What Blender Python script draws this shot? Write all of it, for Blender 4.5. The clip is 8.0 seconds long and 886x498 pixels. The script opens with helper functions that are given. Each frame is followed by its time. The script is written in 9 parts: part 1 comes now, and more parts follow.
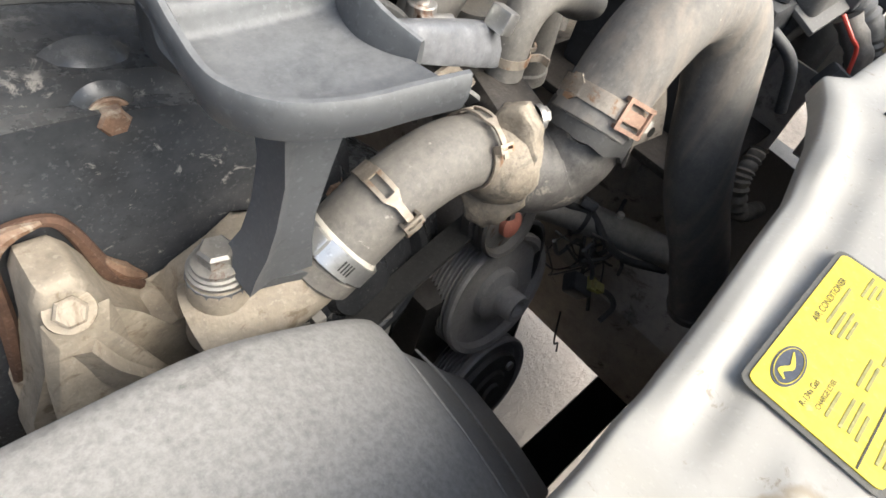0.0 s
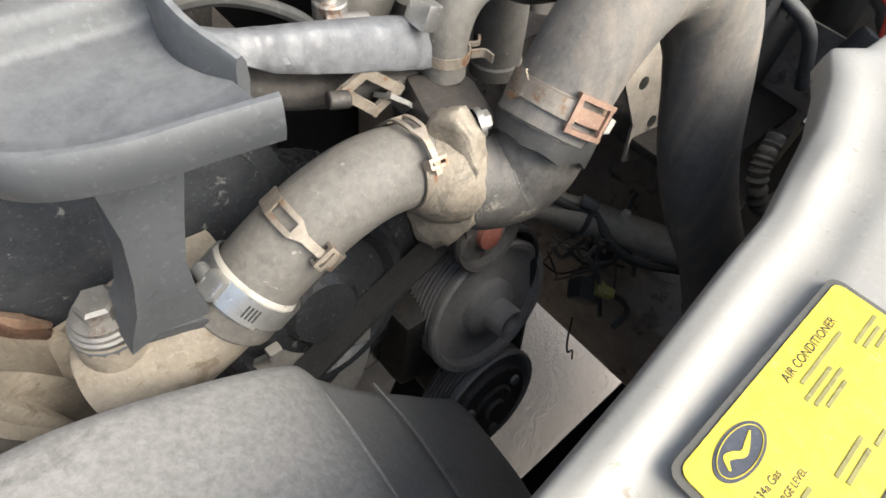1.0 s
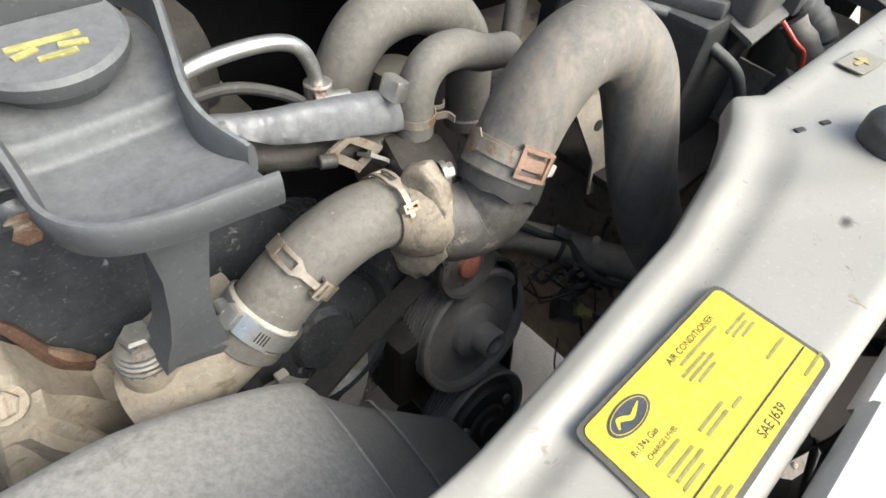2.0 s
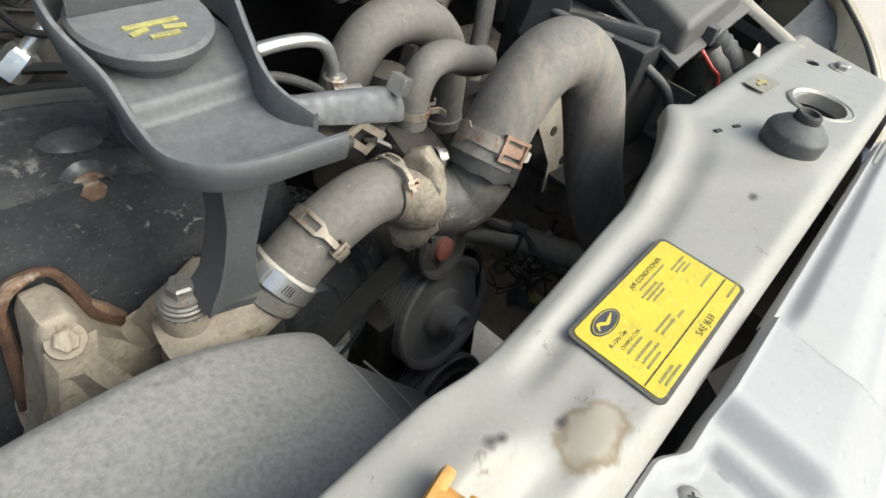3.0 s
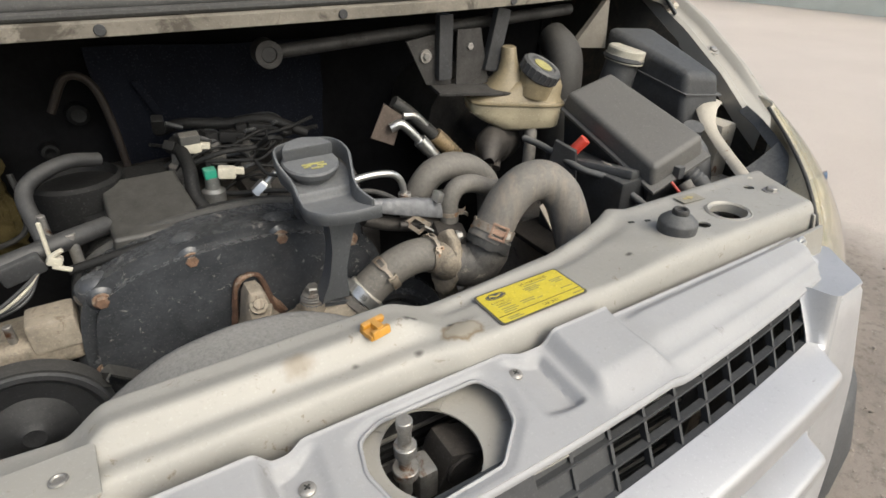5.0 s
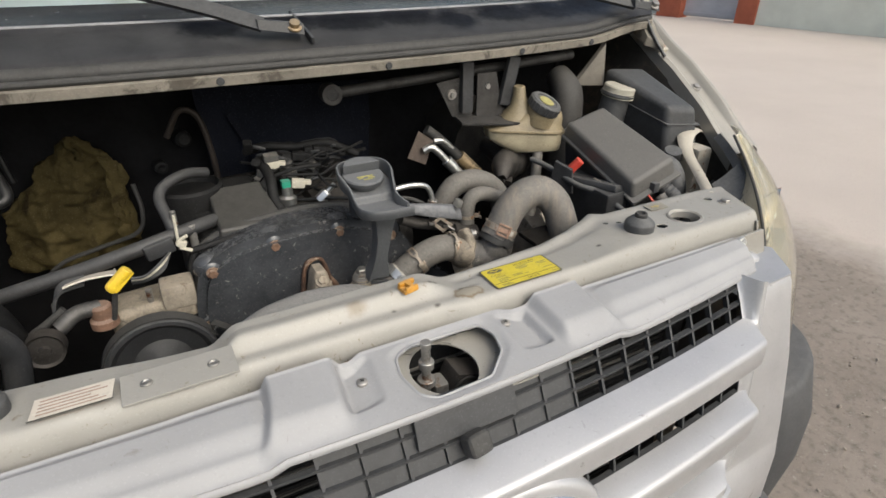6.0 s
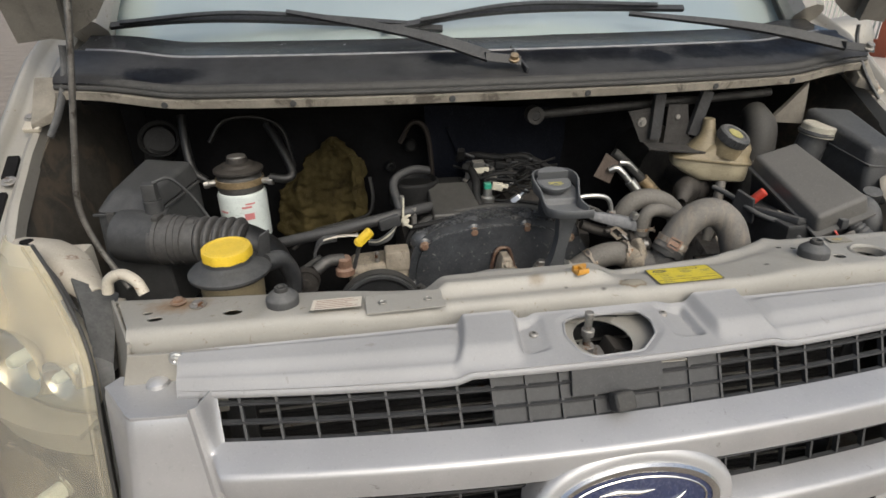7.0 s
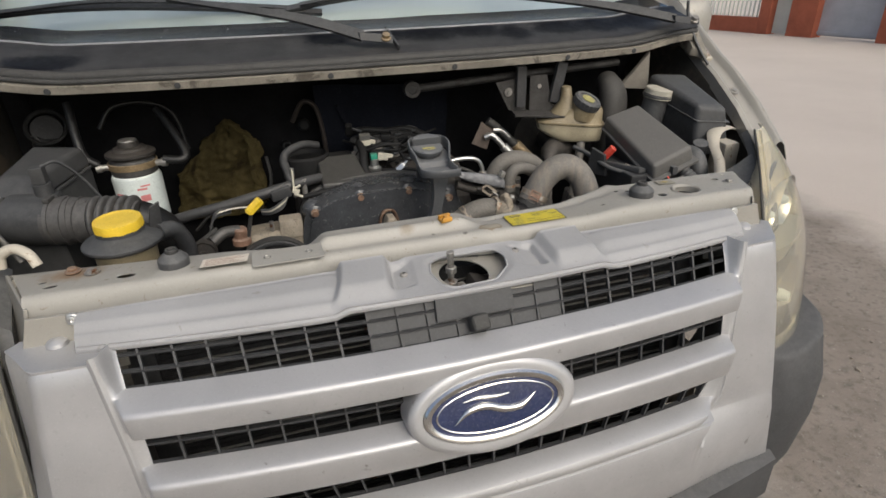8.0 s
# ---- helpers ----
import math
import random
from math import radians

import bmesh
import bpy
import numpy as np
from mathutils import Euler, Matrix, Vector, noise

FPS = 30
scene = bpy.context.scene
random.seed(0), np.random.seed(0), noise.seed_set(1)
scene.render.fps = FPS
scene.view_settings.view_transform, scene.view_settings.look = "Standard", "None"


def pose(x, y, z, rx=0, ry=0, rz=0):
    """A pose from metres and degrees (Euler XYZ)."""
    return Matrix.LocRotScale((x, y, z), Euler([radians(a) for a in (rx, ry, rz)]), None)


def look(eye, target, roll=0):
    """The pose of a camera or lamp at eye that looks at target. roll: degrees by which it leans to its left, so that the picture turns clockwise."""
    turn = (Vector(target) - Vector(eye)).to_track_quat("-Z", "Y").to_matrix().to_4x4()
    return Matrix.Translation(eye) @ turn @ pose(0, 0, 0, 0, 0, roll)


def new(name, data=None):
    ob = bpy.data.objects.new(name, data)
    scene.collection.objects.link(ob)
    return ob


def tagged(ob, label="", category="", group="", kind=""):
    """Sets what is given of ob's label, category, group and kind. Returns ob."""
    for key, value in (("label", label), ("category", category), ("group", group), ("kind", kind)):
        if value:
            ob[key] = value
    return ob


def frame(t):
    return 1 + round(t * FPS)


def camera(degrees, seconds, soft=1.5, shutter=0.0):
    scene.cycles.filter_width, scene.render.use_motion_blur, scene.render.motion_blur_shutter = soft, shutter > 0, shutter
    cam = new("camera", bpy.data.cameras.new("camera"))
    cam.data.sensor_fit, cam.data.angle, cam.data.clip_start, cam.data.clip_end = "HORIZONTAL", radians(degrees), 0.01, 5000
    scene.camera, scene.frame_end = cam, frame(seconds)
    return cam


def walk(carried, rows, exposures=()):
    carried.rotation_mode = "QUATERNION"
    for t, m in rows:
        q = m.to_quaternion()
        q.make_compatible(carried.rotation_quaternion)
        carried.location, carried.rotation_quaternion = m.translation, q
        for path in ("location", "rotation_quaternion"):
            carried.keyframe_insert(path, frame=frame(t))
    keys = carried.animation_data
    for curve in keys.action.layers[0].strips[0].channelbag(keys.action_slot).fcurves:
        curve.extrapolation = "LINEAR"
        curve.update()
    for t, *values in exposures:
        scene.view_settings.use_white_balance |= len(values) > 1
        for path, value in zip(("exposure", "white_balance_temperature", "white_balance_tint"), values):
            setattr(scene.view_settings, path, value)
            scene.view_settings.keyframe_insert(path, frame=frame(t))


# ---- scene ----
cam = camera(76.5, 8.0, soft=1.6)
PATH = [
    (0, (-0.051, 0.056, 1.267), (1.031, 0.791, -0.246), 18.1),
    (0.5, (0.023, 0.061, 1.261), (1.005, 0.862, -0.286), 12.1),
    (1, (0.037, 0.044, 1.256), (0.976, 0.868, -0.306), 10.0),
    (1.5, (0.034, 0.019, 1.288), (0.996, 0.891, -0.233), 7.1),
    (1.7, (0.032, 0.007, 1.297), (0.999, 0.9, -0.209), 6.3),
    (2.8, (-0.055, -0.005, 1.327), (1.087, 0.829, -0.087), 11.2),
    (3, (-0.073, -0.02, 1.328), (1.113, 0.765, -0.079), 13.2),
    (3.5, (-0.083, -0.08, 1.34), (1.072, 0.834, -0.013), 10.4),
    (4, (-0.059, -0.216, 1.398), (0.887, 1.133, 0.263), 2.9),
    (4.2, (-0.052, -0.268, 1.409), (0.814, 1.178, 0.332), 1.0),
    (5.3, (-0.243, -0.451, 1.477), (0.715, 0.982, 0.464), 1.5),
    (5.5, (-0.278, -0.504, 1.493), (0.699, 0.899, 0.454), 1.9),
    (6, (-0.267, -0.613, 1.537), (0.564, 0.936, 0.584), 0.2),
    (6.5, (-0.257, -0.716, 1.541), (0.11, 1.034, 0.644), -1.9),
    (7, (-0.353, -0.806, 1.552), (-0.08, 0.986, 0.707), -0.8),
    (7.5, (-0.457, -0.914, 1.54), (0.007, 0.774, 0.572), -0.7),
    (8, (-0.283, -0.973, 1.545), (0.22, 0.749, 0.662), -1.6),
]
EXPOSURES = [(0.0, 1.44, 6150, 6), (1.5, 1.25, 6080, 5), (3.0, 0.84, 6000, 1), (3.5, 0.50, 6080, 1), (4.0, 0.56, 6250, 4), (5.5, 0.30, 6200, 5.5), (6.0, 0.25, 6200, 6), (6.5, 0.16, 6200, 6), (7.0, 0.0, 6200, 6), (8.0, -0.10, 6200, 7)]
walk(cam, [(t, look(eye, target, roll)) for t, eye, target, roll in PATH], EXPOSURES)

# ---- daylight: a bright overcast sky ----
world = bpy.data.worlds.new("overcast_sky")
scene.world = world
world.use_nodes = True
wt = world.node_tree
sky = wt.nodes.new("ShaderNodeTexSky")
sky.sky_type = "NISHITA"
sky.sun_disc = False
sky.sun_elevation = radians(45)
sky.sun_rotation = radians(164)
sky.air_density, sky.dust_density, sky.ozone_density = 1.0, 6.0, 0.6
wt.nodes["Background"].inputs["Strength"].default_value = 0.15
wt.links.new(sky.outputs[0], wt.nodes["Background"].inputs[0])
sun_data = bpy.data.lights.new("sun", "SUN")
sun_data.energy, sun_data.angle, sun_data.color = 1.5, radians(55), (1.0, 0.96, 0.9)
sun = new("sun", sun_data)
sun.matrix_world = look((0.9, -3.2, 4.2), (0, 0, 1.0))

# ---- materials ----
def surface(name, base, rough=0.6, metal=0.0, vary=0.35, scale=18.0, dust=0.0, dust_col=(0.40, 0.36, 0.30), bump=0.12,
            grain=260.0, coat=0.0, spots=0.0, spot_col=(0.16, 0.07, 0.03), spot_scale=35.0, alpha=1.0, trans=0.0, spec=0.5, per_object=0.0, up_only=True, specks=0.35):
    """A worn surface: base colour varied at two scales, dust that has settled on top, spots of rust or dirt, fine relief."""
    m = bpy.data.materials.new(name)
    m.use_nodes = True
    nt = m.node_tree
    n, l = nt.nodes, nt.links
    b = n["Principled BSDF"]
    co = n.new("ShaderNodeTexCoord").outputs["Object"]

    def noise_tex(s, detail=4.0, rough_=0.6, dist=0.0):
        t = n.new("ShaderNodeTexNoise")
        t.inputs["Scale"].default_value, t.inputs["Detail"].default_value = s, detail
        t.inputs["Roughness"].default_value, t.inputs["Distortion"].default_value = rough_, dist
        l.new(co, t.inputs["Vector"])
        return t.outputs["Fac"]

    def ramp(fac, lo, hi):
        r = n.new("ShaderNodeMapRange")
        r.inputs["From Min"].default_value, r.inputs["From Max"].default_value = lo, hi
        l.new(fac, r.inputs["Value"])
        return r.outputs["Result"]

    def mix(fac, a, c):
        x = n.new("ShaderNodeMix")
        x.data_type = "RGBA"
        for sock, v in ((x.inputs["Factor"], fac), (x.inputs["A"], a), (x.inputs["B"], c)):
            if isinstance(v, (tuple, list)):
                sock.default_value = (*v, 1.0)
            elif isinstance(v, (int, float)):
                sock.default_value = v
            else:
                l.new(v, sock)
        return x.outputs["Result"]

    def times(a, c):
        x = n.new("ShaderNodeMath")
        x.operation = "MULTIPLY"
        for sock, v in ((x.inputs[0], a), (x.inputs[1], c)):
            if isinstance(v, (int, float)):
                sock.default_value = v
            else:
                l.new(v, sock)
        return x.outputs[0]

    low = tuple(c * (1 - vary) for c in base)
    high = tuple(min(1, c * (1 + vary * 0.5)) for c in base)
    big, fine = noise_tex(scale, 5.0), noise_tex(scale * 9, 6.0)
    col = mix(ramp(big, 0.3, 0.7), low, high)
    col = mix(times(ramp(fine, 0.45, 0.75), 0.35 * min(1, vary * 2)), col, low)
    if specks:
        col = mix(times(ramp(noise_tex(330.0, 2.0), 0.60, 0.68), specks), col, tuple(min(1, c * 1.5 + 0.05) for c in base))
        col = mix(times(ramp(noise_tex(150.0, 3.0), 0.60, 0.68), specks), col, tuple(c * 0.45 for c in base))
    rgh = None
    if per_object:
        oi = n.new("ShaderNodeObjectInfo").outputs["Random"]
        col = mix(times(oi, per_object), col, tuple(c * 0.5 for c in base))
    if spots:
        sp = ramp(noise_tex(spot_scale, 6.0, 0.7, 0.6), 0.66 - 0.3 * spots, 0.72 - 0.26 * spots)
        col = mix(sp, col, spot_col)
    if dust:
        geo = n.new("ShaderNodeNewGeometry").outputs["Normal"]
        sep = n.new("ShaderNodeSeparateXYZ")
        l.new(geo, sep.inputs[0])
        up = ramp(sep.outputs["Z"], -0.2 if up_only else -2.0, 0.9)
        mask = times(times(up, ramp(noise_tex(scale * 4.0, 8.0, 0.75), 0.2, 0.62)), dust)
        col = mix(mask, col, dust_col)
        rgh = mask
    l.new(col, b.inputs["Base Color"])
    b.inputs["Metallic"].default_value = metal
    r0 = n.new("ShaderNodeMapRange")
    r0.inputs["To Min"].default_value, r0.inputs["To Max"].default_value = max(0.03, rough - 0.1), min(1.0, rough + 0.12)
    l.new(fine, r0.inputs["Value"])
    rr = r0.outputs["Result"]
    if rgh is not None:
        mx = n.new("ShaderNodeMath")
        mx.operation = "MULTIPLY_ADD"
        l.new(rgh, mx.inputs[0])
        mx.inputs[1].default_value = 0.5
        l.new(rr, mx.inputs[2])
        mx.use_clamp = True
        rr = mx.outputs[0]
    l.new(rr, b.inputs["Roughness"])
    b.inputs["Specular IOR Level"].default_value = spec
    if coat:
        b.inputs["Coat Weight"].default_value, b.inputs["Coat Roughness"].default_value = coat, 0.12
    if trans:
        b.inputs["Transmission Weight"].default_value = trans
    if alpha < 1:
        b.inputs["Alpha"].default_value = alpha
    if bump:
        bp = n.new("ShaderNodeBump")
        bp.inputs["Strength"].default_value, bp.inputs["Distance"].default_value = bump, 0.002
        l.new(noise_tex(grain, 5.0, 0.65), bp.inputs["Height"])
        wide = n.new("ShaderNodeBump")
        wide.inputs["Strength"].default_value, wide.inputs["Distance"].default_value = bump * 0.8, 0.004
        l.new(noise_tex(grain * 0.16, 4.0, 0.6), wide.inputs["Height"])
        l.new(wide.outputs["Normal"], bp.inputs["Normal"])
        l.new(bp.outputs["Normal"], b.inputs["Normal"])
    return m


PAINT = surface("champagne_silver_paint", (0.36, 0.343, 0.305), 0.42, 0.38, 0.15, 6, dust=0.4, dust_col=(0.33, 0.312, 0.275), bump=0.025, grain=400, coat=0.10, specks=0.12, spots=0.10, spot_col=(0.20, 0.15, 0.10), spot_scale=60)
GRILLE_SILVER = surface("silver_plastic_paint", (0.45, 0.448, 0.452), 0.36, 0.48, 0.12, 7, dust=0.2, dust_col=(0.36, 0.355, 0.345), bump=0.02, grain=500, coat=0.12, specks=0.12, spots=0.06, spot_col=(0.25, 0.24, 0.23), spot_scale=30)
# The bars' silver, darkened where upward faces would catch too much light.
COVER_SILVER = surface("dimmed_silver_plastic_paint", (0.325, 0.324, 0.328), 0.54, 0.20, 0.12, 7, dust=0.35, dust_col=(0.29, 0.287, 0.28), bump=0.02, grain=500, specks=0.12, spots=0.06, spot_col=(0.22, 0.21, 0.20), spot_scale=30)
CREAM = surface("cream_primer_paint", (0.50, 0.46, 0.38), 0.5, 0.1, 0.25, 14, dust=0.5, bump=0.08, spots=0.2)
BLACK_PLASTIC = surface("dusty_black_plastic", (0.028, 0.029, 0.031), 0.45, 0, 0.4, 20, dust=0.38, dust_col=(0.15, 0.15, 0.145), bump=0.1)
GREY_PLASTIC = surface("dusty_grey_plastic", (0.045, 0.046, 0.048), 0.45, 0, 0.3, 22, dust=0.55, dust_col=(0.18, 0.178, 0.17), bump=0.1)
SHROUD = surface("dust_covered_shroud_plastic", (0.14, 0.137, 0.131), 0.5, 0, 0.15, 60, dust=0.66, dust_col=(0.345, 0.332, 0.31), bump=0.14, spots=0.18, spot_col=(0.075, 0.072, 0.068), spot_scale=24, up_only=False)
COVER_BLACK = surface("black_enamel_with_chips", (0.045, 0.048, 0.053), 0.18, 0, 0.5, 14, dust=0.22, up_only=True, dust_col=(0.14, 0.137, 0.13), bump=0.14, spots=0.16, spot_col=(0.20, 0.19, 0.18), spot_scale=60, specks=0.3)
RUBBER = surface("dusty_black_rubber", (0.092, 0.087, 0.079), 0.5, 0, 0.3, 40, dust=0.6, dust_col=(0.222, 0.204, 0.175), bump=0.2, up_only=False, spots=0.05, spot_col=(0.30, 0.28, 0.25), spot_scale=110)
# Loom plastic taken down to near-black, with the deep bay's shade in the colour.
LOOM = surface("near_black_loom", (0.009, 0.009, 0.0092), 0.6, 0, 0.4, 30, spec=0.25, dust=0.2, dust_col=(0.035, 0.034, 0.031), bump=0.1)
RUBBER_DARK = surface("dark_rubber", (0.030, 0.030, 0.029), 0.6, 0, 0.4, 30, dust=0.30, dust_col=(0.12, 0.113, 0.10), bump=0.15)
ALLOY = surface("dirty_cast_alloy", (0.30, 0.265, 0.215), 0.6, 0.3, 0.45, 35, dust=0.6, dust_col=(0.40, 0.34, 0.26), bump=0.4, grain=180, spots=0.3, spot_col=(0.12, 0.09, 0.06), up_only=False)
STEEL = surface("dull_steel", (0.36, 0.35, 0.33), 0.42, 0.8, 0.3, 40, dust=0.35, bump=0.1, spots=0.2)
BRIGHT = surface("bright_zinc", (0.62, 0.62, 0.60), 0.3, 0.9, 0.2, 60, dust=0.2, bump=0.06)
RUSTY = surface("rusty_steel", (0.20, 0.115, 0.07), 0.75, 0.3, 0.5, 60, dust=0.3, bump=0.3, spots=0.3, spot_col=(0.30, 0.25, 0.19))
CLAMP_MAT = surface("tarnished_spring_steel", (0.36, 0.31, 0.25), 0.5, 0.6, 0.4, 70, dust=0.3, bump=0.15, spots=0.4, spot_col=(0.26, 0.14, 0.07), spot_scale=50)
COPPERY = surface("copper_brown_rust", (0.31, 0.19, 0.13), 0.6, 0.4, 0.4, 70, dust=0.25, bump=0.2)
GREASY = surface("oily_dark_metal", (0.042, 0.039, 0.036), 0.55, 0.4, 0.5, 30, dust=0.35, dust_col=(0.14, 0.12, 0.10), bump=0.3, grain=160)
# Near-black: the shade under the raised bonnet is put into this colour.
BAY_DARK = surface("shade_dark_panel", (0.010, 0.010, 0.011), 0.85, 0, 0.5, 9, spec=0.12, specks=0.05, dust=0.25, dust_col=(0.018, 0.016, 0.014), bump=0.2)
# Dirt spots on a base colour darkened for the inner wing's shade.
BAY_WING = surface("shade_and_dirt_wing_paint", (0.040, 0.036, 0.030), 0.65, 0.05, 0.7, 6, dust=0.4, dust_col=(0.12, 0.105, 0.085), bump=0.1, spots=0.5, spot_col=(0.07, 0.055, 0.04), spot_scale=9)
YELLOW = surface("yellow_plastic", (0.74, 0.51, 0.03), 0.4, 0, 0.15, 30, dust=0.15, bump=0.05)
AMBER = surface("ochre_plastic", (0.50, 0.24, 0.02), 0.45, 0, 0.2, 60, dust=0.2, bump=0.06, spots=0.25, spot_col=(0.12, 0.09, 0.05), spot_scale=60)
LABEL_Y = surface("yellow_label_film", (0.58, 0.47, 0.02), 0.48, 0, 0.12, 40, dust=0.12, bump=0.03, spots=0.16, spot_col=(0.50, 0.46, 0.10), spot_scale=90)
LABEL_W = surface("aged_white_label", (0.60, 0.55, 0.47), 0.5, 0, 0.15, 40, dust=0.2, bump=0.02)
INK = surface("black_ink", (0.03, 0.03, 0.025), 0.6, 0, 0.2, 90, bump=0)
INK_GREY = surface("faded_ink", (0.26, 0.24, 0.08), 0.6, 0, 0.3, 90, bump=0)
BLUE = surface("blue_enamel", (0.009, 0.020, 0.075), 0.22, 0, 0.15, 40, dust=0.15, bump=0.02, coat=0.6)
CHROME = surface("chrome", (0.72, 0.72, 0.71), 0.16, 1.0, 0.08, 30, dust=0.12, bump=0.02)
MESH_GREY = surface("grille_mesh_plastic", (0.028, 0.029, 0.031), 0.45, 0, 0.3, 18, dust=0.35, dust_col=(0.10, 0.10, 0.098), bump=0.08)
BUMPER = surface("textured_bumper_plastic", (0.045, 0.046, 0.048), 0.6, 0, 0.25, 12, dust=0.4, dust_col=(0.14, 0.135, 0.13), bump=0.2)
RESERVOIR = surface("yellowed_translucent_plastic", (0.27, 0.22, 0.13), 0.35, 0, 0.5, 22, dust=0.45, dust_col=(0.19, 0.155, 0.10), bump=0.05, up_only=False)
RES_BROWN = surface("brown_stained_reservoir", (0.20, 0.165, 0.10), 0.45, 0, 0.3, 14, dust=0.3, dust_col=(0.15, 0.12, 0.08), bump=0.05)
FILTER_W = surface("white_filter_can", (0.62, 0.68, 0.66), 0.4, 0, 0.1, 20, dust=0.2, bump=0.02)
RED = surface("red_plastic", (0.55, 0.05, 0.03), 0.4, 0, 0.2, 40, dust=0.15, bump=0.05)
PINK = surface("faded_red_ink", (0.55, 0.20, 0.20), 0.5, 0, 0.2, 60, bump=0)
GREEN = surface("green_connector", (0.02, 0.25, 0.16), 0.4, 0, 0.2, 60, dust=0.2, bump=0.05)
IVORY = surface("ivory_connector", (0.55, 0.52, 0.42), 0.5, 0, 0.25, 60, dust=0.3, bump=0.05)
FOAM = surface("torn_yellow_insulation", (0.082, 0.065, 0.027), 0.95, 0, 0.6, 7, spec=0.1, bump=0.8, grain=60, spots=0.42, spot_col=(0.022, 0.017, 0.009), spot_scale=6)
TAPE = surface("wrinkled_black_tape", (0.085, 0.088, 0.094), 0.22, 0, 0.3, 30, dust=0.45, dust_col=(0.26, 0.26, 0.265), bump=0.5, grain=70, up_only=False)
BRICK_RED = surface("red_painted_brick", (0.36, 0.10, 0.05), 0.8, 0, 0.25, 3, bump=0.3, grain=40)
WALL_PALE = surface("pale_green_render", (0.62, 0.64, 0.56), 0.85, 0, 0.12, 2, bump=0.3, grain=30)
GATE_GREY = surface("grey_gate_steel", (0.42, 0.43, 0.45), 0.6, 0.2, 0.15, 3, bump=0.1)
SCUTTLE = surface("weathered_black_scuttle_plastic", (0.016, 0.016, 0.0168), 0.26, 0, 0.45, 4, dust=0.55, spec=0.18, dust_col=(0.074, 0.073, 0.073), bump=0.04, spots=0.48, spot_col=(0.005, 0.005, 0.006), spot_scale=9)
STONE = surface("pebble", (0.30, 0.26, 0.215), 0.9, 0, 0.4, 40, bump=0.3)
TYRE = surface("tyre_rubber", (0.025, 0.025, 0.025), 0.8, 0, 0.3, 20, dust=0.4, bump=0.3)
CORE = surface("radiator_core", (0.020, 0.020, 0.021), 0.6, 0.4, 0.3, 30, bump=0.3, grain=300)


def glass(name, tint, rough=0.02, alpha=0.25, gloss=0.04):
    """Thin clear plastic or glass: alpha is its diffuse share, gloss its mirror share seen head-on."""
    m = bpy.data.materials.new(name)
    m.use_nodes = True
    n, l = m.node_tree.nodes, m.node_tree.links
    n.remove(n["Principled BSDF"])
    tr, gl, df = n.new("ShaderNodeBsdfTransparent"), n.new("ShaderNodeBsdfGlossy"), n.new("ShaderNodeBsdfDiffuse")
    tr.inputs["Color"].default_value = (*tint, 1)
    gl.inputs["Roughness"].default_value = rough
    df.inputs["Color"].default_value = (*tint, 1)
    lw, pw, fr = n.new("ShaderNodeLayerWeight"), n.new("ShaderNodeMath"), n.new("ShaderNodeMath")
    lw.inputs["Blend"].default_value = 0.5
    pw.operation, fr.operation = "POWER", "MULTIPLY_ADD"
    pw.inputs[1].default_value = 5.0
    fr.inputs[1].default_value, fr.inputs[2].default_value = 1.0 - gloss, gloss
    l.new(lw.outputs["Facing"], pw.inputs[0])
    l.new(pw.outputs[0], fr.inputs[0])
    a, c = n.new("ShaderNodeMixShader"), n.new("ShaderNodeMixShader")
    a.inputs["Fac"].default_value = alpha
    l.new(tr.outputs[0], a.inputs[1])
    l.new(df.outputs[0], a.inputs[2])
    l.new(fr.outputs[0], c.inputs["Fac"])
    l.new(a.outputs[0], c.inputs[1])
    l.new(gl.outputs[0], c.inputs[2])
    l.new(c.outputs[0], n["Material Output"].inputs["Surface"])
    return m


LENS = glass("yellowed_headlight_lens", (0.955, 0.93, 0.85), 0.03, 0.08, 0.07)
# Extra diffuse and mirror share paint the sky's bright reflection on the screen.
WINDSCREEN = glass("windscreen_glass", (0.86, 0.95, 0.93), 0.03, 0.44, 0.26)


TRAY = surface("dusty_moulded_black_plastic", (0.068, 0.071, 0.075), 0.36, 0, 0.06, 40, dust=0.8, dust_col=(0.168, 0.172, 0.174), bump=0.05)


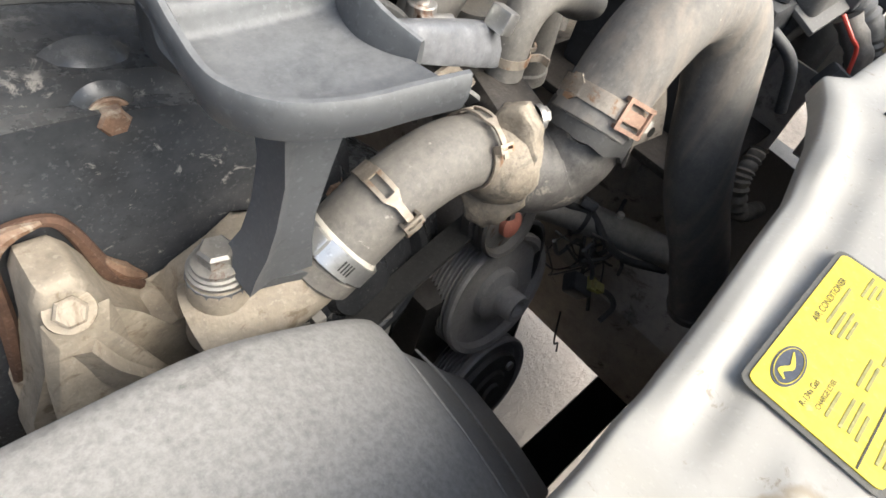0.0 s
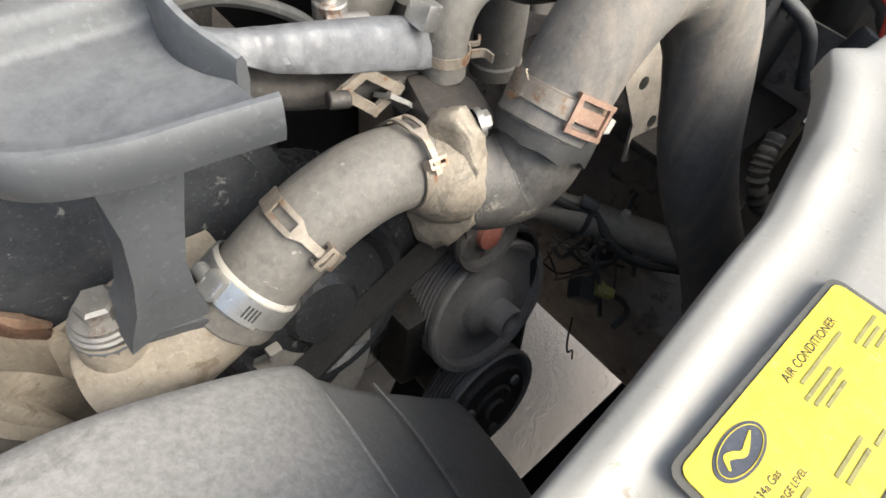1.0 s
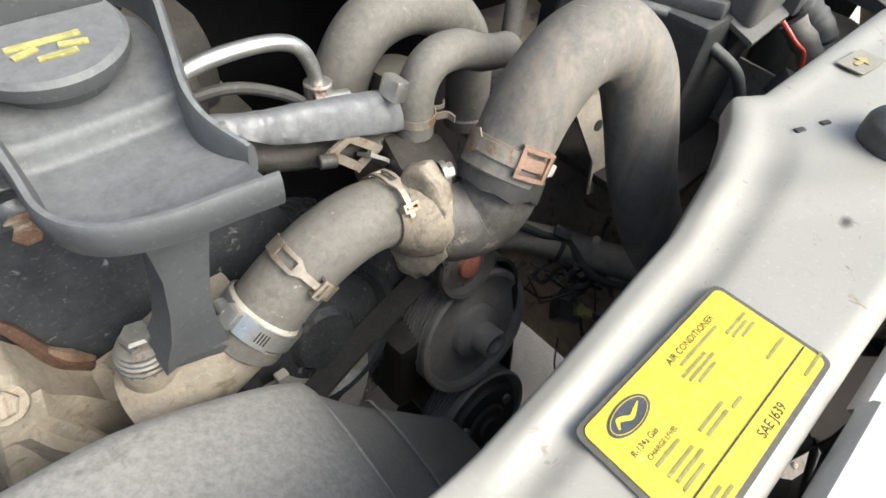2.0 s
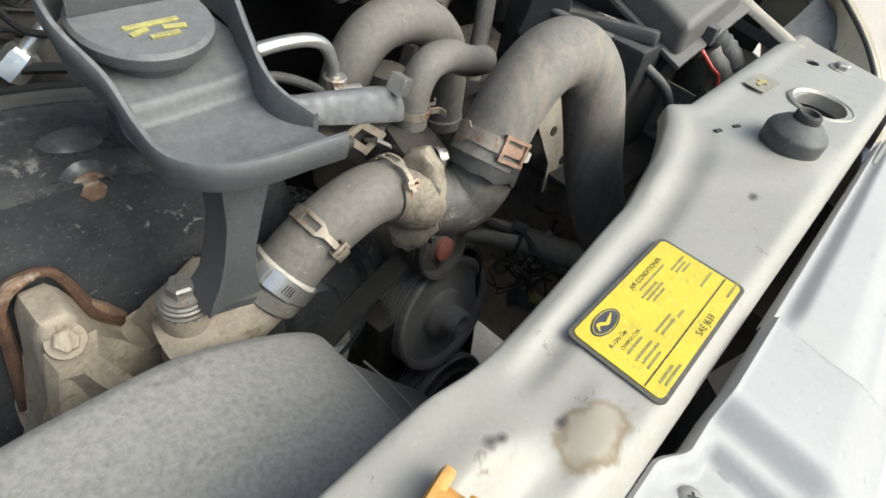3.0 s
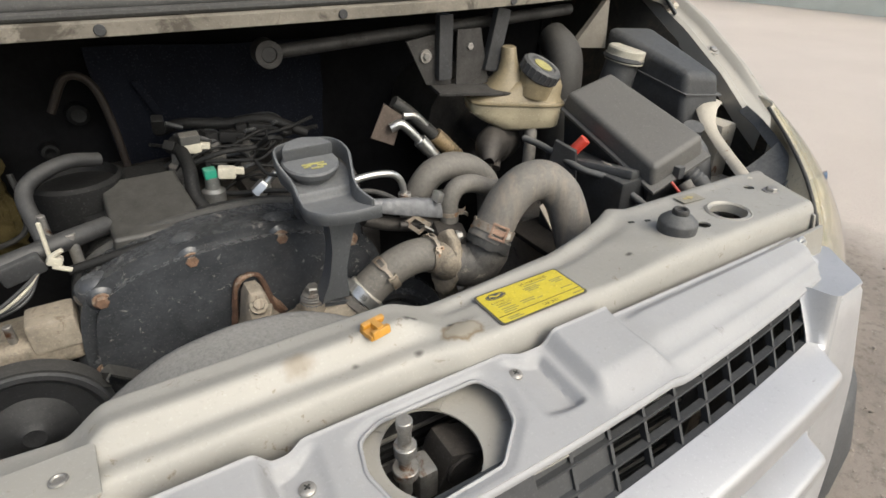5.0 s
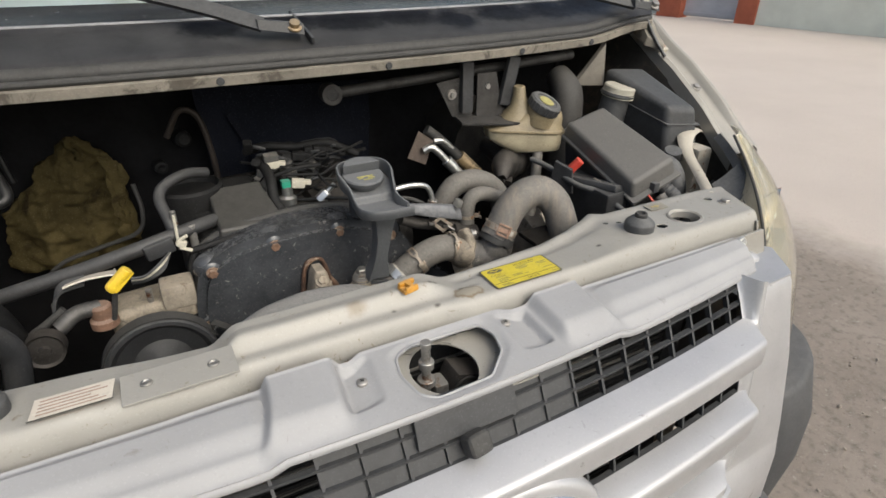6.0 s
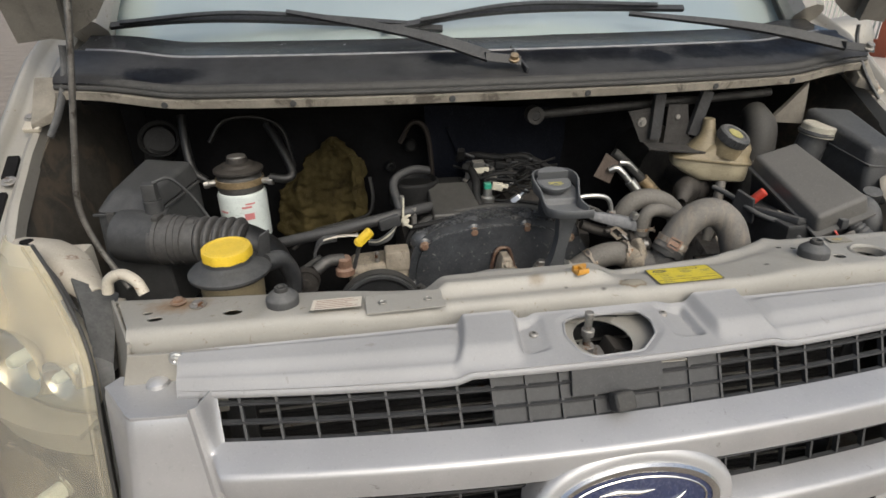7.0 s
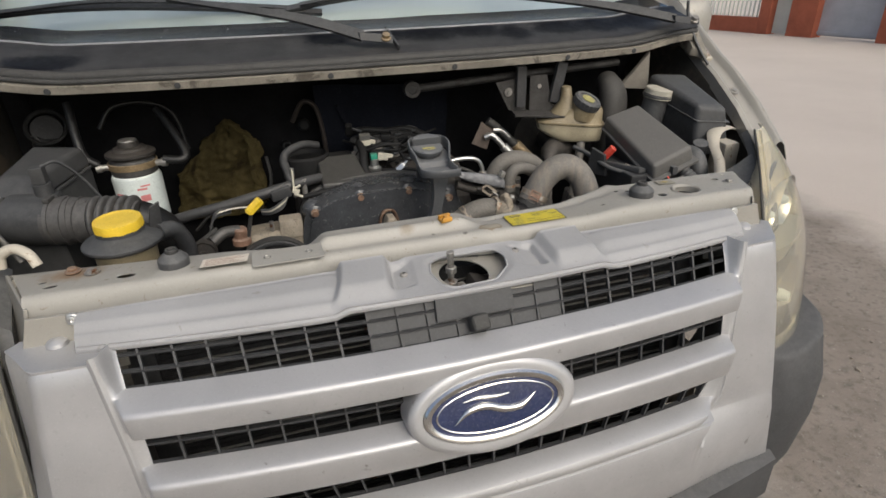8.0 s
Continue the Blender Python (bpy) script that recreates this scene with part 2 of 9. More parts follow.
def stain(m, c, r, col, edge=0.8):
    """A soft round stain on a material, at a place in the object's own metres."""
    n, l = m.node_tree.nodes, m.node_tree.links
    b = n["Principled BSDF"]
    co = n.new("ShaderNodeTexCoord").outputs["Object"]
    mp = n.new("ShaderNodeMapping")
    mp.vector_type = "POINT"
    mp.inputs["Location"].default_value = (-c[0] / r[0], -c[1] / r[1], -c[2] / r[2])
    mp.inputs["Scale"].default_value = (1 / r[0], 1 / r[1], 1 / r[2])
    l.new(co, mp.inputs["Vector"])
    ln = n.new("ShaderNodeVectorMath")
    ln.operation = "LENGTH"
    l.new(mp.outputs[0], ln.inputs[0])
    t = n.new("ShaderNodeTexNoise")
    t.inputs["Scale"].default_value, t.inputs["Detail"].default_value = 90.0, 6.0
    l.new(co, t.inputs["Vector"])
    ad = n.new("ShaderNodeMath")
    ad.operation = "MULTIPLY_ADD"
    l.new(t.outputs["Fac"], ad.inputs[0])
    ad.inputs[1].default_value = 0.9
    l.new(ln.outputs["Value"], ad.inputs[2])
    rg = n.new("ShaderNodeMapRange")
    rg.inputs["From Min"].default_value, rg.inputs["From Max"].default_value = 1.5, 1.5 - edge
    l.new(ad.outputs[0], rg.inputs["Value"])
    x = n.new("ShaderNodeMix")
    x.data_type = "RGBA"
    l.new(rg.outputs["Result"], x.inputs["Factor"])
    l.new(b.inputs["Base Color"].links[0].from_socket, x.inputs["A"])
    x.inputs["B"].default_value = (*col, 1)
    l.new(x.outputs["Result"], b.inputs["Base Color"])
    return m


for sx, sy, sr in ((-0.76, 0.54, 0.05), (-0.12, 0.555, 0.035), (0.02, 0.56, 0.03), (0.14, 0.55, 0.05), (0.27, 0.56, 0.04), (0.38, 0.535, 0.03), (0.52, 0.56, 0.05), (0.66, 0.57, 0.045), (0.80, 0.60, 0.05)):
    stain(SCUTTLE, (sx, sy - 0.9, 1.40), (sr * 1.9, 0.050, 0.09), (0.006, 0.006, 0.007), 0.4)
SLAM_PAINT = surface("dusty_slam_panel_paint", (0.330, 0.318, 0.288), 0.54, 0.16, 0.16, 6, dust=0.5, dust_col=(0.30, 0.286, 0.256), bump=0.025, grain=400, coat=0.2, specks=0.16, spots=0.13, spot_col=(0.17, 0.13, 0.09), spot_scale=70)
stain(SLAM_PAINT, (0.096, -0.917, 1.095), (0.027, 0.016, 0.04), (0.20, 0.155, 0.10), 0.25)
stain(SLAM_PAINT, (0.097, -0.916, 1.095), (0.0225, 0.0125, 0.03), (0.31, 0.28, 0.225), 0.3)
for sx, sy, sr in ((0.090, -0.902, 0.005), (0.041, -0.923, 0.006), (0.048, -0.887, 0.006), (0.054, -0.889, 0.005), (-0.02, -0.91, 0.005), (0.21, -0.93, 0.005), (0.36, -0.90, 0.006)):
    stain(SLAM_PAINT, (sx, sy, 1.095), (sr * 1.1, sr * 0.7, 0.03), (0.07, 0.064, 0.058))
stain(SLAM_PAINT, (-0.07, -0.895, 1.10), (0.02, 0.012, 0.03), (0.22, 0.19, 0.15))
stain(SLAM_PAINT, (-0.66, -0.86, 1.095), (0.06, 0.035, 0.05), (0.24, 0.17, 0.11))


def streaks(m, scale, col, most=0.6):
    """Long worn streaks of another colour on a material."""
    n, l = m.node_tree.nodes, m.node_tree.links
    b = n["Principled BSDF"]
    mp = n.new("ShaderNodeMapping")
    mp.inputs["Scale"].default_value = scale
    l.new(n.new("ShaderNodeTexCoord").outputs["Object"], mp.inputs["Vector"])
    t = n.new("ShaderNodeTexNoise")
    t.inputs["Scale"].default_value, t.inputs["Detail"].default_value = 1.0, 5.0
    l.new(mp.outputs[0], t.inputs["Vector"])
    rg = n.new("ShaderNodeMapRange")
    for k, v in (("From Min", 0.48), ("From Max", 0.68), ("To Max", most)):
        rg.inputs[k].default_value = v
    l.new(t.outputs["Fac"], rg.inputs["Value"])
    x = n.new("ShaderNodeMix")
    x.data_type = "RGBA"
    l.new(rg.outputs["Result"], x.inputs["Factor"])
    l.new(b.inputs["Base Color"].links[0].from_socket, x.inputs["A"])
    x.inputs["B"].default_value = (*col, 1)
    l.new(x.outputs["Result"], b.inputs["Base Color"])
    return m


def ground_material():
    m = bpy.data.materials.new("dusty_ground")
    m.use_nodes = True
    n, l = m.node_tree.nodes, m.node_tree.links
    b = n["Principled BSDF"]
    b.inputs["Roughness"].default_value = 0.92
    co = n.new("ShaderNodeTexCoord").outputs["Object"]

    def noise_tex(s, detail=6.0, rough_=0.65):
        t = n.new("ShaderNodeTexNoise")
        t.inputs["Scale"].default_value, t.inputs["Detail"].default_value, t.inputs["Roughness"].default_value = s, detail, rough_
        l.new(co, t.inputs["Vector"])
        return t.outputs["Fac"]

    def ramp(fac, lo, hi, a=0.0, c=1.0):
        r = n.new("ShaderNodeMapRange")
        for k, v in (("From Min", lo), ("From Max", hi), ("To Min", a), ("To Max", c)):
            r.inputs[k].default_value = v
        l.new(fac, r.inputs["Value"])
        return r.outputs["Result"]

    def mix(fac, a, c):
        x = n.new("ShaderNodeMix")
        x.data_type = "RGBA"
        l.new(fac, x.inputs["Factor"])
        for k, v in (("A", a), ("B", c)):
            if isinstance(v, tuple):
                x.inputs[k].default_value = (*v, 1)
            else:
                l.new(v, x.inputs[k])
        return x.outputs["Result"]

    sep = n.new("ShaderNodeSeparateXYZ")
    l.new(co, sep.inputs[0])
    edge = n.new("ShaderNodeMath")
    edge.operation = "MULTIPLY_ADD"
    l.new(noise_tex(0.9), edge.inputs[0])
    edge.inputs[1].default_value = 1.4
    l.new(sep.outputs["X"], edge.inputs[2])
    road = ramp(edge.outputs[0], 3.55, 4.1)
    dirt = mix(ramp(noise_tex(2.2), 0.3, 0.7), (0.185, 0.155, 0.125), (0.28, 0.24, 0.20))
    dirt = mix(ramp(noise_tex(26), 0.5, 0.75), dirt, (0.12, 0.10, 0.08))
    dirt = mix(ramp(noise_tex(60), 0.62, 0.72), dirt, (0.36, 0.33, 0.29))
    tar = mix(ramp(noise_tex(0.5), 0.3, 0.7), (0.46, 0.405, 0.35), (0.52, 0.46, 0.40))
    tar = mix(ramp(noise_tex(90), 0.55, 0.75), tar, (0.38, 0.33, 0.285))
    # light on the ground below the engine, painted as a paler patch
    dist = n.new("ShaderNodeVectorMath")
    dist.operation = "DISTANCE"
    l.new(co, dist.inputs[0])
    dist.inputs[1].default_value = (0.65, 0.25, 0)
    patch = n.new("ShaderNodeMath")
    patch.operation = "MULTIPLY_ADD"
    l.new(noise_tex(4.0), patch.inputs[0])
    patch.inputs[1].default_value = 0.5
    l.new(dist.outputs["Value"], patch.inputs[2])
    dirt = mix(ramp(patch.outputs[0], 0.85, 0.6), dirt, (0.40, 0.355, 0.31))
    l.new(mix(road, dirt, tar), b.inputs["Base Color"])
    bp = n.new("ShaderNodeBump")
    bp.inputs["Strength"].default_value, bp.inputs["Distance"].default_value = 0.8, 0.012
    l.new(noise_tex(45, 8.0, 0.7), bp.inputs["Height"])
    l.new(bp.outputs["Normal"], b.inputs["Normal"])
    return m


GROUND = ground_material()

# ---- mesh helpers: all in world metres, x to the van's left, y to its rear ----
def thing(name, at, label, category, group="", kind=""):
    ob = new(name)
    ob.empty_display_size = 0.05
    ob.location = at
    return tagged(ob, label, category, group, kind)


def weigh_normals(me, sharp):
    """Lets large flat faces keep their own normal, so that only the small rounded edges shade round."""
    if len(me.polygons) > 1500:
        return
    limit = math.cos(radians(sharp))
    faces = [(p.normal.copy(), p.area, list(p.vertices)) for p in me.polygons]
    at = [[] for _ in me.vertices]
    for i, (_, _, vs) in enumerate(faces):
        for v in vs:
            at[v].append(i)
    out = []
    for n, _, vs in faces:
        for v in vs:
            s = Vector((0, 0, 0))
            for j in at[v]:
                m, w, _ = faces[j]
                if n.dot(m) >= limit:
                    s += m * w
            out.append(s.normalized() if s.length > 0 else n)
    me.normals_split_custom_set(out)


def part(name, bm, material, parent, label="", sharp=35.0, weld=False):
    """Links a bmesh as one mesh object under a thing or under a part of it."""
    root, at = parent, Vector((0, 0, 0))
    while root is not None:
        at += root.location
        root = root.parent
    bmesh.ops.translate(bm, verts=bm.verts, vec=-at)
    me = bpy.data.meshes.new(name)
    bmesh.ops.recalc_face_normals(bm, faces=bm.faces)
    for f in bm.faces:
        f.smooth = True
    bm.to_mesh(me)
    bm.free()
    me.set_sharp_from_angle(angle=radians(sharp))
    weigh_normals(me, sharp)
    me.materials.append(material)
    ob = new(name, me)
    ob.parent = parent
    return tagged(ob, label)


def solid(name, bm, material, label, category, group="", kind="", sharp=35.0):
    """A top-level thing that is a single mesh, with its origin at its base."""
    lo = [min(v.co[i] for v in bm.verts) for i in range(3)]
    hi = [max(v.co[i] for v in bm.verts) for i in range(3)]
    at = Vector(((lo[0] + hi[0]) / 2, (lo[1] + hi[1]) / 2, lo[2]))
    bmesh.ops.translate(bm, verts=bm.verts, vec=-at)
    bmesh.ops.recalc_face_normals(bm, faces=bm.faces)
    for f in bm.faces:
        f.smooth = True
    me = bpy.data.meshes.new(name)
    bm.to_mesh(me)
    bm.free()
    me.set_sharp_from_angle(angle=radians(sharp))
    weigh_normals(me, sharp)
    me.materials.append(material)
    ob = new(name, me)
    ob.location = at
    return tagged(ob, label, category, group, kind)


def shifted(t, move, k=1.0):
    """Sets a finished thing a little aside, and scales it."""
    t.location = t.location + Vector(move)
    t.scale = (k, k, k)
    return t


def join(*bms):
    out = bmesh.new()
    for b in bms:
        me = bpy.data.meshes.new("tmp")
        b.to_mesh(me)
        b.free()
        out.from_mesh(me)
        bpy.data.meshes.remove(me)
    return out


def moved(bm, m):
    bmesh.ops.transform(bm, matrix=m, verts=bm.verts)
    return bm


def mirrored(bm):
    for v in bm.verts:
        v.co.x = -v.co.x
    return bm


def box(c, s, bevel=0.003, rot=(0, 0, 0), seg=2, taper=None):
    """A box of size s round c, with rounded edges; taper scales its top in x and y."""
    bm = bmesh.new()
    bmesh.ops.create_cube(bm, size=1.0)
    for v in bm.verts:
        k = taper if taper and v.co.z > 0 else (1, 1)
        v.co = Vector((v.co.x * s[0] * k[0], v.co.y * s[1] * k[1], v.co.z * s[2]))
    if bevel:
        bmesh.ops.bevel(bm, geom=list(bm.edges), offset=bevel, segments=seg, profile=0.6, affect="EDGES", clamp_overlap=True)
    return moved(bm, pose(*c, *rot))


def hexa(pts, bevel=0.003, seg=2):
    """A solid on eight corners: four below, four above, each anticlockwise."""
    bm = bmesh.new()
    v = [bm.verts.new(p) for p in pts]
    for q in ((3, 2, 1, 0), (4, 5, 6, 7), (0, 1, 5, 4), (1, 2, 6, 5), (2, 3, 7, 6), (3, 0, 4, 7)):
        bm.faces.new([v[i] for i in q])
    if bevel:
        bmesh.ops.bevel(bm, geom=list(bm.edges), offset=bevel, segments=seg, profile=0.6, affect="EDGES", clamp_overlap=True)
    return bm


def frame_on(axis):
    a = Vector(axis).normalized()
    u = a.orthogonal().normalized()
    if abs(a.z) < 0.95:
        u = Vector((0, 0, 1)).cross(a).normalized()
    return a, u, a.cross(u)


def lathe(at, axis, profile, seg=32, flat=0):
    """Turns (radius, height) pairs round an axis."""
    bm = bmesh.new()
    a, u, w = frame_on(axis)
    at = Vector(at)
    rows = []
    for r, h in profile:
        if r < 1e-6:
            rows.append([bm.verts.new(at + a * h)])
        else:
            rows.append([bm.verts.new(at + a * h + r * (u * math.cos(2 * math.pi * i / seg) + w * math.sin(2 * math.pi * i / seg))) for i in range(seg)])
    for p, q in zip(rows, rows[1:]):
        for i in range(seg):
            j = (i + 1) % seg
            if len(p) == 1 and len(q) > 1:
                bm.faces.new((p[0], q[i], q[j]))
            elif len(q) == 1 and len(p) > 1:
                bm.faces.new((p[j], p[i], q[0]))
            elif len(p) > 1:
                bm.faces.new((p[i], q[i], q[j], p[j]))
    return bm


def rod(p, q, r, seg=16, r2=None, edge=0.0008):
    """A round bar from p to q with its ends closed and a small chamfer."""
    p, q = Vector(p), Vector(q)
    h, r2 = (q - p).length, r if r2 is None else r2
    e = min(edge, h * 0.3, r * 0.3, r2 * 0.3)
    return lathe(p, q - p, [(0, 0), (r - e, 0), (r, e), (r2, h - e), (r2 - e, h), (0, h)], seg)


def hexbolt(at, axis, r=0.006, h=0.006, washer=0.0):
    prof = [(0, 0), (r, 0), (r, h * 0.8), (r * 0.82, h), (0, h)]
    b = lathe(at, axis, prof, 6)
    if washer:
        b = join(b, lathe(at, axis, [(0, -0.0005), (washer, -0.0005), (washer, 0.0012), (washer * 0.9, 0.002), (0, 0.002)], 20))
    return b


def spline(pts, per=8):
    """Catmull-Rom points through pts."""
    p = [Vector(x) for x in pts]
    p = [p[0] * 2 - p[1]] + p + [p[-1] * 2 - p[-2]]
    out = []
    for i in range(1, len(p) - 2):
        for k in range(per):
            t = k / per
            out.append(0.5 * ((2 * p[i]) + (p[i + 1] - p[i - 1]) * t + (2 * p[i - 1] - 5 * p[i] + 4 * p[i + 1] - p[i + 2]) * t * t + (3 * p[i] - p[i - 1] - 3 * p[i + 1] + p[i + 2]) * t ** 3))
    out.append(p[-2])
    return out


def tube(pts, r, seg=16, per=8, bore=0.0, ripple=0.0, pitch=0.012, flat=1.0):
    """A hose or wire swept along a smooth line; r a number or one per point; ripple makes it corrugated."""
    path = spline(pts, per)
    if isinstance(r, (int, float)):
        rad = [r] * len(path)
    else:
        rad = [0.0] * len(path)
        for i in range(len(path)):
            s = i / per
            k = min(int(s), len(r) - 2)
            rad[i] = r[k] + (r[k + 1] - r[k]) * (s - k)
    bm = bmesh.new()
    rows, u, run = [], None, 0.0
    for i, p in enumerate(path):
        d = (path[min(i + 1, len(path) - 1)] - path[max(i - 1, 0)]).normalized()
        if i:
            run += (p - path[i - 1]).length
        if u is None:
            u = d.orthogonal().normalized()
        u = (u - d * u.dot(d)).normalized()
        w = d.cross(u)
        rr = rad[i] + ripple * math.cos(2 * math.pi * run / pitch)
        rows.append([bm.verts.new(p + rr * (u * math.cos(2 * math.pi * k / seg) + w * flat * math.sin(2 * math.pi * k / seg))) for k in range(seg)])
    for a, b in zip(rows, rows[1:]):
        for k in range(seg):
            bm.faces.new((a[k], a[(k + 1) % seg], b[(k + 1) % seg], b[k]))
    bm.faces.new(rows[0][::-1])
    bm.faces.new(rows[-1])
    return bm


def strip(pts, width_dir, width, thick, per=6, bend=True):
    """A flat band swept along a line: width along width_dir (or a list of widths), thickness across."""
    path = spline(pts, per) if bend else [Vector(p) for p in pts]
    wd = Vector(width_dir).normalized()
    bm = bmesh.new()
    rows = []
    for i, p in enumerate(path):
        d = (path[min(i + 1, len(path) - 1)] - path[max(i - 1, 0)]).normalized()
        w = (wd - d * wd.dot(d)).normalized()
        nrm = d.cross(w)
        if isinstance(width, (int, float)):
            ww = width
        else:
            s = i / per if bend else i
            k = min(int(s), len(width) - 2)
            ww = width[k] + (width[k + 1] - width[k]) * (s - k)
        rows.append([bm.verts.new(p + w * a * ww / 2 + nrm * b * thick / 2) for a, b in ((-1, -1), (1, -1), (1, 1), (-1, 1))])
    for a, b in zip(rows, rows[1:]):
        for k in range(4):
            bm.faces.new((a[k], a[(k + 1) % 4], b[(k + 1) % 4], b[k]))
    bm.faces.new(rows[0][::-1])
    bm.faces.new(rows[-1])
    return bm


def prism(outline, o, u, v, depth, bevel=0.002, seg=2):
    """Extrudes a 2D outline, laid on the axes u and v at o, along their cross product."""
    bm = bmesh.new()
    u, v = Vector(u).normalized(), Vector(v).normalized()
    n, o = u.cross(v).normalized(), Vector(o)
    a = [bm.verts.new(o + u * x + v * y) for x, y in outline]
    b = [bm.verts.new(o + u * x + v * y + n * depth) for x, y in outline]
    bm.faces.new(a[::-1])
    bm.faces.new(b)
    k = len(a)
    for i in range(k):
        bm.faces.new((a[i], a[(i + 1) % k], b[(i + 1) % k], b[i]))
    if bevel:
        edges = [e for e in bm.edges if (e.verts[0] in a) == (e.verts[1] in a)]
        bmesh.ops.bevel(bm, geom=edges, offset=bevel, segments=seg, profile=0.6, affect="EDGES", clamp_overlap=True)
    return bm


def loft(rows, closed=True, caps=True):
    """Skins a list of rings (or open lines) of equally many points."""
    bm = bmesh.new()
    vs = [[bm.verts.new(p) for p in r] for r in rows]
    k = len(vs[0])
    for a, b in zip(vs, vs[1:]):
        for i in range(k if closed else k - 1):
            bm.faces.new((a[i], a[(i + 1) % k], b[(i + 1) % k], b[i]))
    if closed and caps:
        bm.faces.new(vs[0][::-1])
        bm.faces.new(vs[-1])
    return bm


def thicken(bm, t):
    """Gives an open sheet its thickness, against its normals."""
    bmesh.ops.recalc_face_normals(bm, faces=bm.faces)
    bm.normal_update()
    old, rim = list(bm.faces), [e for e in bm.edges if e.is_boundary]
    twin = {v: bm.verts.new(v.co - v.normal * t) for v in list(bm.verts) if v.link_faces}
    for f in old:
        bm.faces.new([twin[v] for v in reversed(f.verts)])
    for e in rim:
        a, b = e.verts
        bm.faces.new((a, b, twin[b], twin[a]))
    return bm


def step(a, b, x):
    t = max(0.0, min(1.0, (x - a) / (b - a)))
    return t * t * (3 - 2 * t)


def bulge(a, b, c, d, x):
    return step(a, b, x) * (1 - step(c, d, x))


def along(table, x):
    """Linear look-up in a table of (x, value)."""
    if x <= table[0][0]:
        return table[0][1]
    for (a, p), (b, q) in zip(table, table[1:]):
        if x <= b:
            return p + (q - p) * (x - a) / (b - a)
    return table[-1][1]


def sheet(nu, nv, f, holes=()):
    """A fine grid of points f(u, v); holes (x, y, rx, ry) are cut through it, seen from above."""
    bm = bmesh.new()
    g = [[bm.verts.new(f(i / nu, j / nv)) for j in range(nv + 1)] for i in range(nu + 1)]
    for i in range(nu):
        for j in range(nv):
            bm.faces.new((g[i][j], g[i + 1][j], g[i + 1][j + 1], g[i][j + 1]))
    for x, y, rx, ry in holes:
        def out(p):
            return ((p.x - x) / rx) ** 2 + ((p.y - y) / ry) ** 2
        dead = [fc for fc in bm.faces if out(fc.calc_center_median()) < 1 and abs(fc.normal.z) > -1]
        bmesh.ops.delete(bm, geom=dead, context="FACES")
        for vt in bm.verts:
            if vt.is_boundary and out(vt.co) < 2.4 and vt.link_faces:
                k = math.sqrt(max(out(vt.co), 1e-6))
                vt.co.x, vt.co.y = x + (vt.co.x - x) / k, y + (vt.co.y - y) / k
    return bm


def lettering(text, size, o, u, v, material, parent, name="lettering", label=""):
    """Flat printed words: baseline start o, along u, upright along v."""
    cu = bpy.data.curves.new("tmp_text", "FONT")
    cu.body, cu.size, cu.extrude = text, size, 0.0
    ob = new("tmp_text", cu)
    bpy.context.view_layer.update()
    me = bpy.data.meshes.new_from_object(ob)
    bpy.data.objects.remove(ob)
    bm = bmesh.new()
    bm.from_mesh(me)
    bpy.data.meshes.remove(me)
    u, v = Vector(u).normalized(), Vector(v).normalized()
    n = u.cross(v)
    m = Matrix((u, v, n)).transposed().to_4x4()
    m.translation = o
    moved(bm, m)
    return part(name, bm, material, parent, label)


def ring_clip(c, axis, r, width, thick, mat_, name, label, parent=None, lug_dir=(0, 0, 1), mat_lug=None, lug=0.02):
    """A hose clamp: a band round a hose, with its two ears standing off."""
    a = Vector(axis).normalized()
    t = thing(name, c, label, "hose clamp")
    band = lathe(Vector(c) - a * width / 2, a, [(r, 0), (r + thick, 0), (r + thick, width), (r, width), (r, 0)], 36)
    part("band", band, mat_, t)
    ld = Vector(lug_dir)
    ld = (ld - a * ld.dot(a)).normalized()
    tang = a.cross(ld)
    base = Vector(c) + ld * (r + thick)
    for s, wd in ((-1, width * 0.8), (1, width * 0.45)):
        p = base + tang * s * lug * 0.35
        part("ear", strip([p - ld * 0.001, p + ld * lug * 0.5, p + ld * lug * 0.7 + tang * s * lug * 0.45], a, wd, 0.0016, 4), mat_lug or mat_, t)
    return t

# ---- the ground and the far side of the yard ----
def make_ground():
    bm = bmesh.new()
    xs = [-300, -80, -20, -6, -2] + [-1 + 0.25 * i for i in range(25)] + [7, 10, 14, 20, 80, 300]
    ys = [-300, -80, -20, -8, -3] + [-2 + 0.25 * i for i in range(25)] + [6, 9, 14, 20, 80, 300]
    g = [[bm.verts.new((x, y, 0.018 * (noise.noise(Vector((x * 0.9, y * 0.9, 0)))) * (1 if -3 < x < 7 and -4 < y < 7 else 0))) for y in ys] for x in xs]
    for i in range(len(xs) - 1):
        for j in range(len(ys) - 1):
            bm.faces.new((g[i][j], g[i + 1][j], g[i + 1][j + 1], g[i][j + 1]))
    me = bpy.data.meshes.new("ground")
    for f in bm.faces:
        f.smooth = True
    bm.to_mesh(me)
    bm.free()
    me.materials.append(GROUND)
    tagged(new("ground", me), "dusty earth yard beside a pale beige tarred road", "ground", kind="structure")


